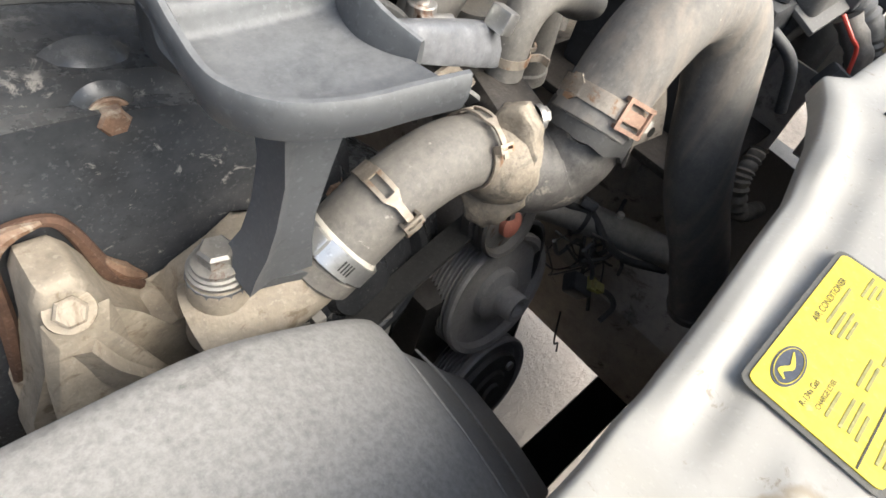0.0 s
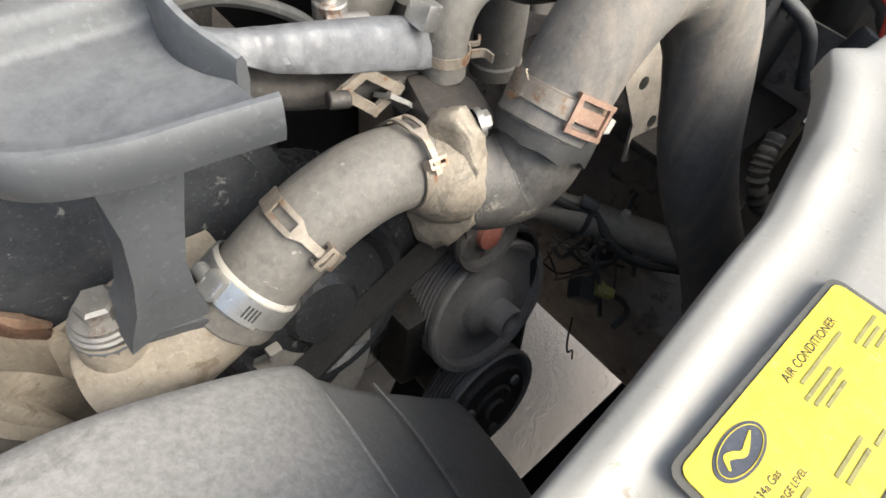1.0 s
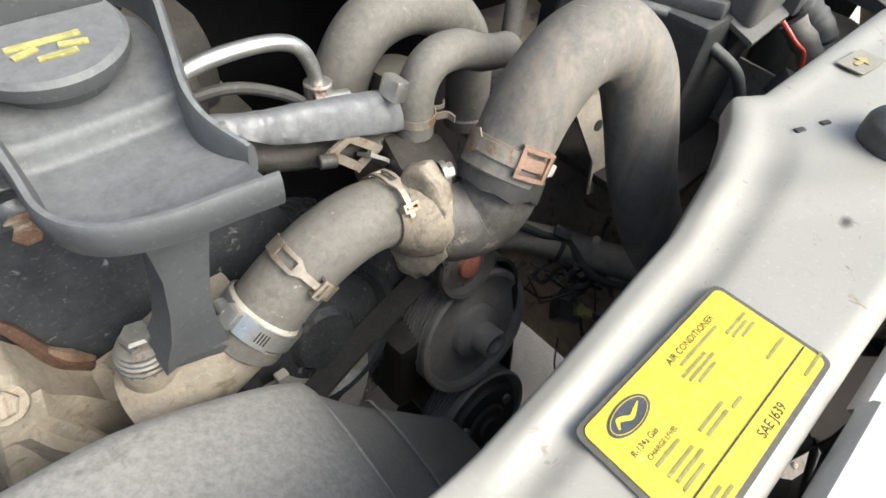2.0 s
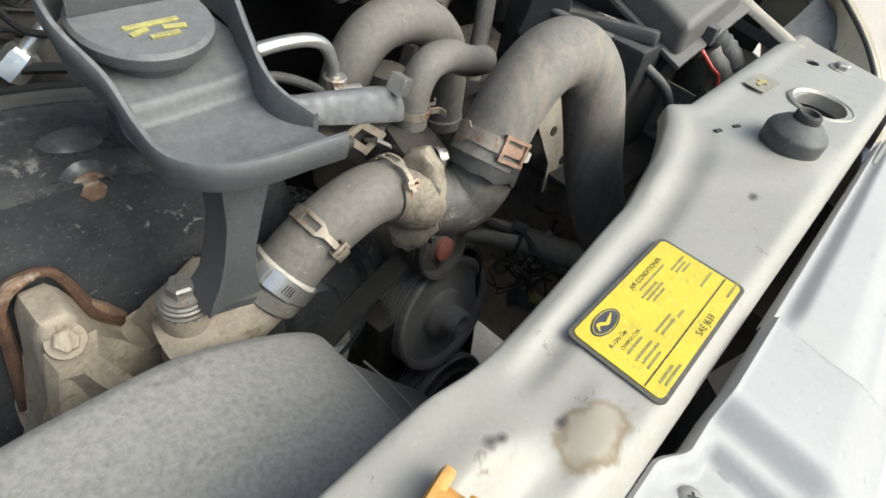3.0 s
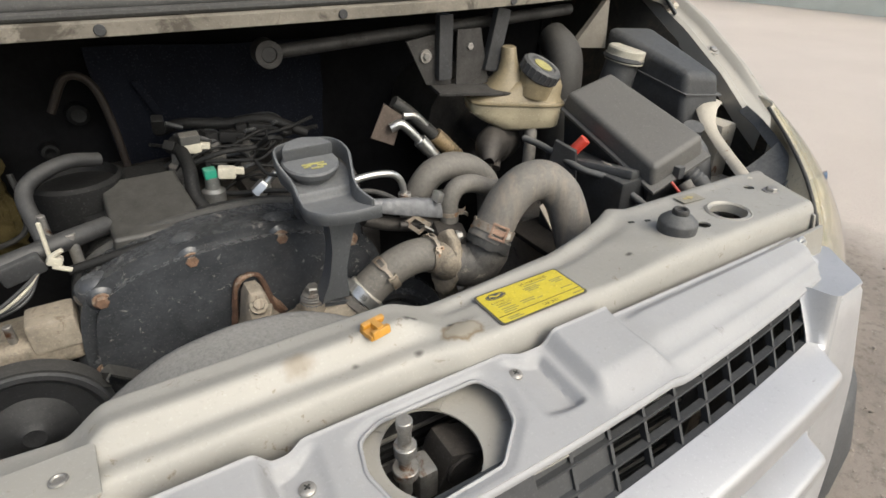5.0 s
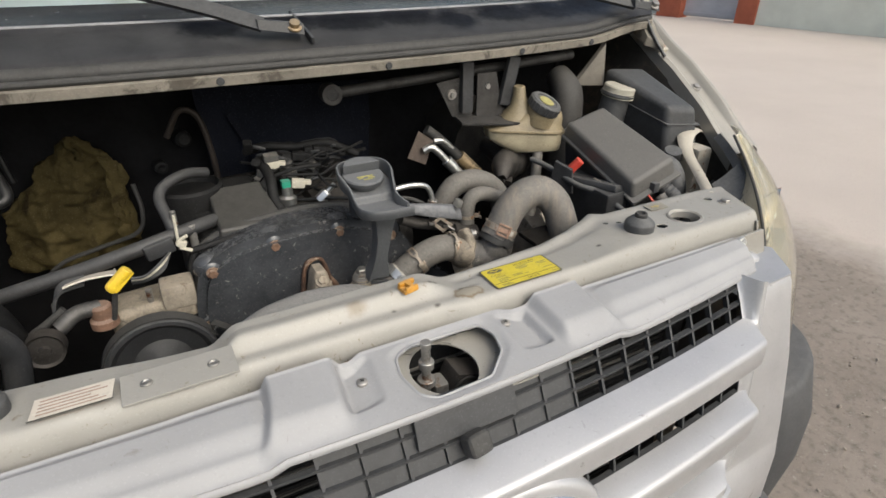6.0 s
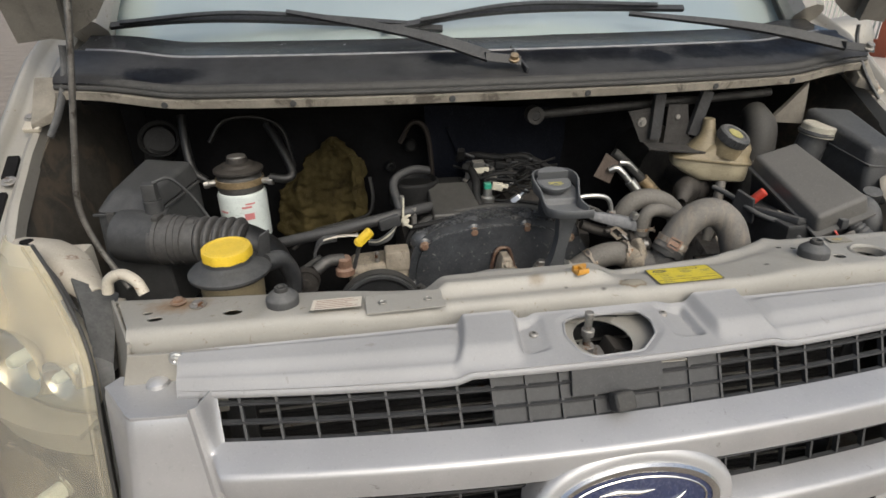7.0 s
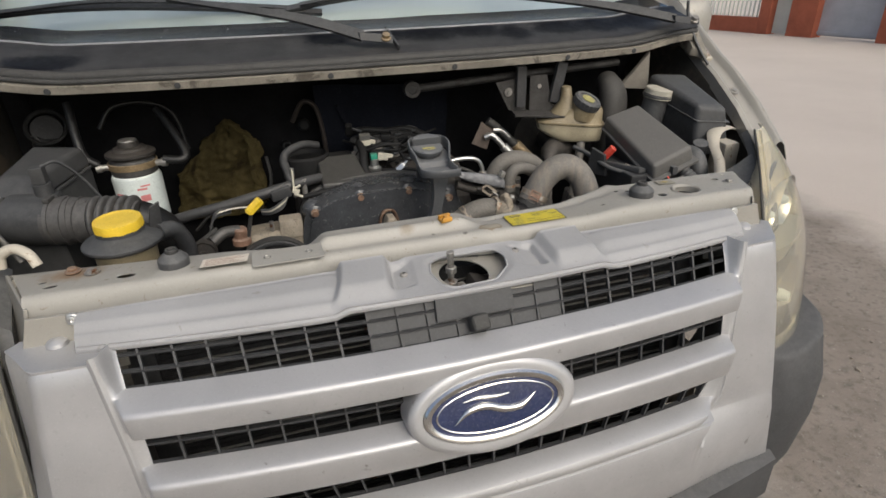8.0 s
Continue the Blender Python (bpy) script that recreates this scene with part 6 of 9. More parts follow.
def make_injectors():
    rnd = random.Random(11)
    for i, (x, y, z) in enumerate(((-0.046, 0.478, 1.048), (-0.078, 0.548, 1.072), (-0.022, 0.55, 1.080), (0.03, 0.57, 1.080))):
        t = thing("fuel_injector", (x, y, z), "steel fuel injector with a green and ivory plug" if i == 0 else "steel fuel injector with a near-black plug", "injector", "injectors")
        t.scale = (1.045, 1.045, 1.045)
        part("body", lathe((x, y, z), (0.05, 0.0, 1), [(0, 0), (0.013, 0), (0.013, 0.012), (0.017, 0.014), (0.017, 0.030), (0.011, 0.034), (0.010, 0.052), (0, 0.052)], 24), BRIGHT if i == 0 else STEEL_GREY, t)
        part("nut", hexbolt((x, y, z - 0.004), (0, 0, 1), 0.015, 0.008), STEEL, t)
        part("plug", box((x + 0.001, y, z + 0.058), (0.018, 0.017, 0.015), 0.003), GREEN if i == 0 else LOOM, t)
        part("connector", join(box((x + 0.024, y - 0.006, z + 0.057), (0.026, 0.018, 0.017), 0.004, (0, 8, -12)), box((x + 0.041, y - 0.011, z + 0.058), (0.014, 0.011, 0.009), 0.002, (0, 8, -12))), IVORY if i < 2 else LOOM, t)
        part("wire", tube([(x + 0.05, y - 0.010, z + 0.062), (x + 0.07, y + 0.01, z + 0.058), (x + 0.06, y + 0.05, z + 0.06), (x + 0.01, y + 0.08, z + 0.05)], 0.0035, 8, 6), BLACK_PLASTIC, t)
    p = thing("banjo_fitting", (0.0, 0.40, 1.085), "bright hexagon pipe fitting pointing up", "pipe fitting")
    part("nut", hexbolt((-0.004, 0.40, 1.082), (0.6, -0.1, 0.55), 0.011, 0.022), BRIGHT, p)
    part("tip", rod((0.008, 0.398, 1.094), (0.026, 0.395, 1.111), 0.005), BRIGHT, p)
    shifted(p, (0.020, 0.058, -0.014), 1.12)
    make_hose("wiring_conduit", [(-0.075, 0.57, 1.135), (-0.070, 0.50, 1.118), (-0.074, 0.455, 1.080), (-0.045, 0.432, 1.052), (0.017, 0.430, 1.040), (0.063, 0.42, 1.030)], 0.0105, LOOM, "black wiring conduit round the injectors")
    make_hose("wiring_conduit", [(-0.09, 0.65, 1.13), (-0.05, 0.62, 1.147), (0.014, 0.60, 1.142), (0.077, 0.58, 1.147), (0.139, 0.55, 1.12)], 0.009, LOOM, "black wiring conduit behind the filler")
    # bundle of loose cables behind the filler
    for k in range(26):
        a = Vector((rnd.uniform(-0.11, 0.03), rnd.uniform(0.49, 0.61), rnd.uniform(1.06, 1.13)))
        pts = [a]
        for _ in range(4):
            a = a + Vector((rnd.uniform(0.01, 0.06), rnd.uniform(-0.03, 0.03), rnd.uniform(-0.02, 0.022)))
            pts.append(a)
        w = thing("engine_cable", pts[0], "thin black engine cable looping over the head", "cable", "engine cables")
        part("sheath", tube([tuple(q) for q in pts], rnd.choice((0.002, 0.003, 0.0045)), 8, 6), LOOM, w)
    for k, (x, y, z) in enumerate(((-0.056, 0.54, 1.147), (-0.024, 0.555, 1.140), (-0.082, 0.55, 1.132), (-0.092, 0.58, 1.163))):
        c = thing("plug_connector", (x, y, z - 0.01), "small dark plug connector on the loom", "connector", "loom connectors")
        part("shell", box((x, y, z), (0.03, 0.018, 0.016), 0.003, (10, 20 * k, 30 * k)), (STEEL_GREY, LOOM, LOOM, LOOM)[k], c)
        part("tail", rod((x + 0.01, y, z), (x + 0.035, y + 0.005, z - 0.012), 0.004), BLACK_PLASTIC, c)


def make_oil_filler():
    t = thing("oil_filler", (0.05, 0.24, 1.0), "black plastic oil filler with a spill tray and round cap", "oil filler")
    ring = [(0.058, 0.334, 1.192), (0.020, 0.320, 1.190), (0.010, 0.288, 1.183), (0.017, 0.258, 1.166), (0.018, 0.236, 1.151), (0.019, 0.212, 1.146), (0.031, 0.191, 1.147), (0.054, 0.180, 1.148), (0.078, 0.176, 1.149), (0.099, 0.171, 1.151)]
    right = [(0.101, 0.200, 1.146), (0.093, 0.220, 1.153), (0.092, 0.236, 1.161), (0.099, 0.260, 1.171), (0.106, 0.290, 1.185), (0.096, 0.322, 1.190), (0.058, 0.334, 1.192)]

    def rim(line, skirt):
        """A moulded wall with a rounded top, its outer side running down below the floor."""
        path = spline(line, 8)
        rows = []
        for i, p in enumerate(path):
            d = (path[min(i + 1, len(path) - 1)] - path[max(i - 1, 0)]).normalized()
            w = Vector((d.y, -d.x, 0)).normalized()
            if (p - Vector((0.056, 0.25, p.z))).dot(w) < 0:
                w = -w
            deep = skirt - 0.005 * step(0.24, 0.18, p.y)
            rows.append([p + w * a + Vector((0, 0, b)) for a, b in ((-0.0034, -0.014), (-0.0026, -0.004), (-0.0012, 0.0), (0.0012, 0.0), (0.0028, -0.003), (0.0030, -0.010), (0.0005, -deep), (-0.0034, -deep))])
        return loft(rows)
    part("rim", rim(ring, 0.022), TRAY, t, "", 50)
    part("rim", rim(right, 0.024), TRAY, t, "", 50)
    floor_line = [(0.332, 0.162), (0.290, 0.154), (0.262, 0.149), (0.2545, 0.1475), (0.2530, 0.1460), (0.2500, 0.1365), (0.248, 0.1355), (0.225, 0.1345), (0.20, 0.1350), (0.185, 0.1375), (0.170, 0.1400)]
    wide = [(0.178, 0.056, 0.098), (0.184, 0.042, 0.098), (0.192, 0.031, 0.098), (0.210, 0.020, 0.098), (0.235, 0.017, 0.092), (0.262, 0.016, 0.097), (0.288, 0.011, 0.105), (0.308, 0.014, 0.102), (0.332, 0.038, 0.078)]
    rows = []
    for i in range(121):
        y = 0.330 - 0.1465 * i / 120
        x0, x1 = along([(a, b) for a, b, c in wide], y) + 0.0005, along([(a, c) for a, b, c in wide], y) - 0.0005
        row = []
        for k in range(13):
            z = along([(a, 1 + b) for a, b in floor_line[::-1]], y)
            row.append((x0 + (x1 - x0) * k / 12, y, z + 0.003 * abs(2 * k / 12 - 1) ** 6))
        rows.append(row)
    part("tray", thicken(loft(rows, closed=False), 0.004), TRAY, t, "dusty moulded spill tray", 60)
    axis = Vector((0.0, -0.16, 1)).normalized()
    at = Vector((0.054, 0.295, 1.142))
    cap = part("cap", lathe(at, axis, [(0, 0), (0.026, 0), (0.027, 0.022), (0.036, 0.024), (0.0372, 0.027), (0.0372, 0.0315), (0.035, 0.034), (0, 0.0345)], 44), TRAY, t, "round black cap")
    half = [(0.0345 * math.cos(radians(a)), 0.0345 * math.sin(radians(a))) for a in range(12, 169, 12)]
    part("grip", prism(half, at + axis * 0.0335, (1, 0, 0), (0, 0.987, 0.158), 0.018, 0.003), TRAY, cap, "raised half-round grip")
    for x, y, w, a in ((0.0, -0.010, 0.030, 0), (-0.009, -0.015, 0.011, 18), (0.010, -0.016, 0.012, -14), (0.002, -0.021, 0.016, 0)):
        q = at + axis * 0.0348 + Vector((x, y * 0.987, y * 0.158))
        part("mark", box(q, (w, 0.0032, 0.0009), 0, (9, 0, a)), CAP_MARK, cap, "worn yellow oil symbol")
    part("neck", lathe(at + axis * -0.045, axis, [(0.026, 0), (0.026, 0.046)], 28), BLACK_PLASTIC, t)
    leg = loft([[(x0, yb, z), ((x0 + x1) / 2 - 0.004, yb, z), (x1, yb, z), (x1, yf, z), ((x0 + x1) / 2 - 0.004, yf + 0.004, z), (x0, yf, z)] for x0, x1, yb, yf, z in (
        (0.042, 0.082, 0.240, 0.216, 1.130), (0.044, 0.080, 0.240, 0.210, 1.114), (0.046, 0.078, 0.240, 0.214, 1.102), (0.047, 0.072, 0.240, 0.216, 1.075), (0.043, 0.066, 0.242, 0.218, 1.045), (0.038, 0.066, 0.246, 0.220, 1.022), (0.032, 0.068, 0.252, 0.222, 1.006), (0.028, 0.068, 0.256, 0.222, 0.994))])
    part("foot", prism([(0.026 + 0.0195 * math.cos(a), 0.253 + 0.0195 * math.sin(a)) for a in [radians(q) for q in range(60, 301, 20)]] + [(0.070, 0.222), (0.072, 0.256)], (0, 0, 0.9795), (1, 0, 0), (0, 1, 0), 0.0065, 0.002), TRAY, t)
    part("leg", leg, TRAY, t, "", 50)


def make_water_outlet():
    """A dirty casting: a tower with a bolt, an arm, and a round lug that carries the filler's foot."""
    t = thing("water_outlet", (0.0, 0.26, 0.90), "dirty cast-alloy coolant outlet bolted to the engine", "coolant outlet")
    out = [(-0.094, 0.885), (-0.082, 0.905), (-0.070, 0.955), (-0.062, 1.002), (-0.056, 1.014), (-0.040, 1.013), (-0.034, 1.003), (-0.026, 0.962), (-0.010, 0.930), (0.002, 0.930), (0.012, 0.950), (0.040, 0.962), (0.060, 0.960), (0.098, 0.966), (0.104, 0.940), (0.080, 0.905), (0.0, 0.870), (-0.10, 0.870)]
    part("casting", prism(out, (0, 0.304, 0), (1, 0, 0), (0, 0, 1), 0.040, 0.009, 3), ALLOY, t, "", 60)
    part("foot", loft([[(-0.074, 0.266, 0.94), (-0.026, 0.266, 0.935), (-0.030, 0.262, 0.992), (-0.062, 0.262, 0.994)], [(-0.080, 0.250, 0.915), (-0.014, 0.250, 0.910), (-0.036, 0.258, 0.972), (-0.060, 0.258, 0.975)], [(-0.088, 0.240, 0.885), (0.006, 0.240, 0.880), (-0.030, 0.252, 0.935), (-0.066, 0.252, 0.94)]]), ALLOY, t, "", 50)
    part("lug", lathe((0.026, 0.253, 0.972), (0, 0, 1), [(0.026, -0.045), (0.0225, -0.025), (0.0205, -0.01), (0.0195, 0.012), (0.017, 0.016), (0, 0.016)], 28), ALLOY, t)
    part("bolt", join(lathe((0.026, 0.253, 0.988), (0, 0, 1), [(0.0182, 0), (0.0182, 0.0025), (0.0165, 0.0032), (0.0165, 0.0055), (0.0148, 0.0062), (0.0148, 0.0090), (0.0125, 0.0098), (0.0, 0.0098)], 28), hexbolt((0.026, 0.253, 0.9975), (0, 0, 1), 0.0105, 0.010)), STEEL, t, "washered hexagon bolt")
    part("bolt", join(lathe((-0.048, 0.264, 0.994), (0, -0.75, 0.66), [(0.013, 0), (0.012, 0.004), (0.0, 0.005)], 20), hexbolt((-0.048, 0.261, 0.997), (0, -0.75, 0.66), 0.0085, 0.006)), ALLOY, t)
    scale = [(-0.088, 0.90), (-0.076, 0.955), (-0.068, 1.004), (-0.058, 1.020), (-0.038, 1.019), (-0.029, 1.004), (-0.020, 0.962), (-0.006, 0.938)]
    part("rust_scale", tube([(x, 0.303, z) for x, z in scale], [0.003, 0.005, 0.004, 0.0035, 0.0035, 0.004, 0.006, 0.004], 7, 6), RUST_DARK, t, "dark rust scale round the casting")
    part("rust_flake", tube([(-0.071, 0.300, 0.990), (-0.066, 0.299, 1.010), (-0.056, 0.299, 1.021), (-0.040, 0.299, 1.022)], [0.0015, 0.004, 0.0045, 0.0015], 7, 5), RUSTY, t, "orange rust on the casting's edge")
    part("rust_flake", tube([(-0.024, 0.302, 0.982), (-0.014, 0.302, 0.960), (-0.002, 0.302, 0.945)], [0.002, 0.006, 0.002], 7, 5), RUSTY, t)
    part("rib", strip([(-0.052, 0.258, 0.968), (-0.040, 0.250, 0.935), (-0.02, 0.246, 0.910), (0.03, 0.244, 0.905)], (0, 0, 1), 0.016, 0.008), ALLOY, t)
    part("neck", tube([(0.012, 0.250, 0.935), (0.040, 0.245, 0.946), (0.070, 0.240, 0.960), (0.102, 0.2355, 0.984)], [0.034, 0.030, 0.026, 0.0235], 30, 8), ALLOY, t, "", 60)
    part("web", hexa([(0.00, 0.262, 0.925), (0.06, 0.255, 0.925), (0.06, 0.275, 0.925), (0.00, 0.282, 0.925), (0.015, 0.258, 0.962), (0.072, 0.250, 0.972), (0.072, 0.272, 0.972), (0.015, 0.276, 0.962)], 0.006, 3), ALLOY, t)


def make_hose(name, pts, r, mat_, label, ends=(), group="", seg=22):
    t = thing(name, pts[0], label, "hose", group)
    part("hose", tube(pts, r, seg, 10), mat_, t)
    if r > 0.02:                                                 # moulded cuffs at both ends
        for e, q in ((pts[0], pts[1]), (pts[-1], pts[-2])):
            d = (Vector(q) - Vector(e)).normalized()
            part("cuff", lathe(Vector(e) + d * 0.001, d, [(r * 0.8, 0), (r + 0.0010, 0.0), (r + 0.0018, 0.001), (r + 0.0018, 0.012), (r, 0.014)], seg), mat_, t)
    return t


HOSE_STREAKED = surface("streaked_dusty_rubber", (0.105, 0.099, 0.090), 0.5, 0, 0.25, 40, dust=0.6, dust_col=(0.240, 0.222, 0.193), bump=0.2, up_only=False, spots=0.05, spot_col=(0.30, 0.28, 0.25), spot_scale=110)
streaks(HOSE_STREAKED, (85, 85, 5), (0.30, 0.245, 0.19), 0.4)
streaks(HOSE_STREAKED, (120, 120, 7), (0.12, 0.112, 0.10), 0.3)
ELBOW = surface("grimy_black_housing", (0.045, 0.043, 0.041), 0.4, 0, 0.5, 30, dust=0.6, dust_col=(0.20, 0.185, 0.165), bump=0.3, grain=120, spots=0.2, spot_col=(0.30, 0.27, 0.22), spot_scale=40, up_only=False)
ALLOY_PALE = surface("pale_scraped_alloy", (0.48, 0.455, 0.40), 0.55, 0.3, 0.3, 40, dust=0.3, bump=0.3, grain=150, spots=0.2, spot_col=(0.25, 0.21, 0.16), spot_scale=60)
ALLOY_DARK = surface("oily_brown_alloy", (0.20, 0.165, 0.125), 0.5, 0.3, 0.6, 40, dust=0.65, dust_col=(0.42, 0.37, 0.29), bump=0.5, grain=150, spots=0.35, spot_col=(0.05, 0.045, 0.04), spot_scale=50, up_only=False)


def rough_cast(bm, amount, scale, cuts=2):
    """Lumpy cast or corroded skin."""
    bmesh.ops.triangulate(bm, faces=[f for f in bm.faces if len(f.verts) > 4])
    bmesh.ops.subdivide_edges(bm, edges=bm.edges[:], cuts=cuts, use_grid_fill=True)
    bm.normal_update()
    for v in bm.verts:
        v.co += v.normal * (amount * noise.noise(v.co * scale) + 0.5 * amount * noise.noise(v.co * scale * 2.7))
    return bm


def make_coolant_hoses():
    pa = [(0.080, 0.237, 0.964), (0.098, 0.235, 0.982), (0.122, 0.235, 0.999), (0.152, 0.235, 1.013), (0.182, 0.235, 1.018), (0.218, 0.234, 1.012)]
    make_hose("coolant_hose", pa, 0.0262, RUBBER, "short dusty black rubber coolant hose on the thermostat")
    pb = [(0.283, 0.196, 1.034), (0.297, 0.199, 1.054), (0.317, 0.200, 1.088), (0.348, 0.199, 1.112), (0.381, 0.193, 1.114), (0.409, 0.180, 1.088), (0.423, 0.165, 1.040), (0.432, 0.148, 0.985), (0.450, 0.125, 0.925), (0.484, 0.095, 0.855), (0.52, 0.06, 0.76)]
    make_hose("radiator_hose", pb, 0.0305, HOSE_STREAKED, "thick dusty black rubber hose looping over to the radiator", seg=28)
    # thermostat
    t = thing("thermostat_housing", (0.25, 0.215, 0.95), "grimy black thermostat housing with an alloy flange", "thermostat")
    part("elbow", tube([(0.232, 0.224, 1.002), (0.253, 0.214, 0.994), (0.274, 0.206, 0.996), (0.287, 0.200, 1.014), (0.294, 0.198, 1.038)], [0.031, 0.035, 0.036, 0.034, 0.029], 28, 8), ELBOW, t)
    fl = [(-0.012, 0.052), (0.004, 0.060), (0.018, 0.050), (0.024, 0.030), (0.032, 0.010), (0.030, -0.012), (0.016, -0.036), (0.006, -0.050), (-0.008, -0.048), (-0.016, -0.036), (-0.026, -0.012), (-0.024, 0.016)]
    part("flange", rough_cast(prism(fl, (0.232, 0.222, 0.997), (0.35, -0.94, 0.0), (0.10, 0.06, 1), 0.017, 0.0065, 3), 0.0022, 75, 3), ALLOY_DARK, t, "dirty alloy flange", 70)
    part("back_body", tube([(0.214, 0.234, 1.012), (0.226, 0.228, 1.008), (0.24, 0.222, 1.004)], [0.029, 0.036, 0.036], 24, 6), ALLOY_DARK, t)
    for c in ((0.240, 0.214, 1.046), (0.240, 0.208, 0.958)):
        part("bolt", join(lathe(c, (0.9, -0.3, 0.2), [(0.009, 0), (0.009, 0.004), (0, 0.005)], 18), hexbolt(Vector(c) + Vector((0.004, -0.001, 0.001)), (0.9, -0.3, 0.2), 0.006, 0.005)), STEEL, t)
    part("upper_body", box((0.246, 0.245, 1.032), (0.050, 0.05, 0.026), 0.008, (0, 10, -20)), GREASY, t)
    part("stub", rod((0.258, 0.262, 1.03), (0.258, 0.265, 1.052), 0.013), GREASY, t)
    # clamps
    def clamp(c, axis, r, up, k, m1, m2, label, worm=False, buckle=False):
        """A spring clamp: a band whose slotted fork narrows to a tongue and runs through a loop; k scales it."""
        t_ = thing("hose_clamp", c, label, "hose clamp", "hose clamps")
        a = Vector(axis).normalized()
        ld = Vector(up)
        ld = (ld - a * ld.dot(a)).normalized()
        tg = a.cross(ld)

        def at(th, s, lift=0.0):
            return Vector(c) + a * s * k + (ld * math.cos(th) + tg * math.sin(th)) * (r + lift)

        def ribbon(th0, th1, s, w0, w1, lift0, lift1, n=9, thick=0.0016):
            rows = []
            for i in range(n):
                f = i / (n - 1)
                th, w, li = th0 + (th1 - th0) * f, w0 + (w1 - w0) * f, lift0 + (lift1 - lift0) * f
                rows.append([at(th, s - w / 2, li), at(th, s + w / 2, li), at(th, s + w / 2, li + thick), at(th, s - w / 2, li + thick)])
            return loft(rows)
        if buckle:
            def turned(a_, b_, *rest):
                return ribbon(a_ - 0.5, b_ - 0.5, *rest)
            part("band", turned(-3.1, 3.1, 0, 0.0125, 0.0125, 0.0, 0.0, 40), m1, t_)
            for sd in (-1, 1):
                part("fork", turned(-1.42, -1.20, sd * 0.0062, 0.003, 0.0045, 0.002, 0.002, 4), m1, t_)
            part("fork_root", turned(-1.22, -1.05, 0, 0.0165, 0.009, 0.002, 0.003, 4), m1, t_)
            part("strap", turned(-1.06, -0.05, 0, 0.0085, 0.0105, 0.003, 0.0045), m1, t_)
            part("tongue", turned(-0.06, 0.62, 0, 0.0075, 0.0075, 0.0045, 0.006), m2, t_)
            part("tongue_end", turned(0.52, 0.68, 0, 0.0085, 0.007, 0.0068, 0.0068, 4), ALLOY_PALE, t_)
            for th in (-0.16, 0.40):
                part("buckle_bar", turned(th, th + 0.07, 0, 0.0195, 0.0195, 0.0065, 0.0066, 3, 0.0025), m2, t_)
            for sd in (-1, 1):
                part("buckle_side", turned(-0.16, 0.50, sd * 0.0085, 0.0026, 0.0026, 0.001, 0.001, 6, 0.008), m2, t_)
            return
        if worm:
            part("band", ribbon(-3.14, 3.13, 0, 0.014, 0.014, 0.0, 0.0, 40), m1, t_)
            part("end_plate", ribbon(0.12, 0.95, 0.0, 0.0155, 0.0155, 0.0018, 0.0018, 8), m1, t_)
            for k_ in range(4):
                part("thread_slot", ribbon(0.60 + 0.07 * k_, 0.63 + 0.07 * k_, 0.0, 0.008, 0.008, 0.0035, 0.0035, 2, 0.0003), INK, t_)
            part("screw_box", moved(box((0, 0, 0), (0.014, 0.012, 0.009), 0.002), Matrix.Translation(at(-0.05, 0, 0.005)) @ Matrix((a, tg, ld)).transposed().to_4x4()), m1, t_)
            part("screw", rod(at(-0.45, 0, 0.007), at(-0.12, 0, 0.006), 0.0045, 14), m2, t_)
            return
        part("band", ribbon(0.55, 2 * math.pi - 0.95, 0, 0.012, 0.012, 0.0, 0.0, 36), m1, t_)
        part("fork_root", ribbon(-0.96, -0.78, 0, 0.013, 0.013, 0.001, 0.002, 4), m1, t_)
        for sd in (-1, 1):
            part("prong", ribbon(-0.80, -0.18, sd * 0.0048, 0.0034, 0.003, 0.002, 0.0035), m1, t_)
        part("fork_neck", ribbon(-0.20, 0.02, 0, 0.0125, 0.0055, 0.0035, 0.004, 5), m1, t_)
        part("tongue", ribbon(0.0, 0.72, 0, 0.0052, 0.0052, 0.004, 0.0055), m2, t_)
        for th in (0.42, 0.54):
            part("loop", ribbon(th, th + 0.06, 0, 0.014, 0.014, 0.0065, 0.0066, 3, 0.002), m2, t_)
        for sd in (-1, 1):
            part("loop_side", ribbon(0.42, 0.60, sd * 0.0062, 0.002, 0.002, 0.001, 0.001, 4, 0.0075), m2, t_)
    clamp((0.133, 0.235, 1.004), (0.85, 0, 0.45), 0.0266, (0.15, -0.55, 0.8), 1.0, CLAMP_MAT, CLAMP_MAT, "tarnished spring-steel clamp on the short hose")
    clamp((0.205, 0.234, 1.016), (0.99, -0.02, -0.1), 0.0268, (0.1, -0.35, 0.9), 0.9, CLAMP_MAT, CLAMP_MAT, "tarnished spring-steel clamp by the thermostat")
    clamp((0.296, 0.199, 1.050), (0.5, 0.12, 0.86), 0.0312, (-0.05, -0.95, 0.3), 1.15, CLAMP_MAT, COPPERY, "rusty brown clamp at the thick hose", buckle=True)
    clamp((0.096, 0.236, 0.979), (0.78, -0.04, 0.62), 0.0284, (-0.55, -0.25, 0.80), 1.0, BRIGHT, BRIGHT, "bright worm-drive clamp at the alloy neck", True)
    sleeve = lathe((0.282, 0.196, 1.024), (0.5, 0.12, 0.86), [(0.0312, 0), (0.0340, 0.0), (0.0342, 0.008), (0.0338, 0.017), (0.0312, 0.018), (0.0312, 0)], 40)
    for vt in sleeve.verts:
        vt.co += Vector((0.5, 0.12, 0.86)) * 0.006 * noise.noise(vt.co * 55) + Vector((1, 1, 1)) * 0.0012 * noise.noise(vt.co * 160)
    part("torn_sleeve", sleeve, RUBBER_DARK, t, "torn rubber sleeve")
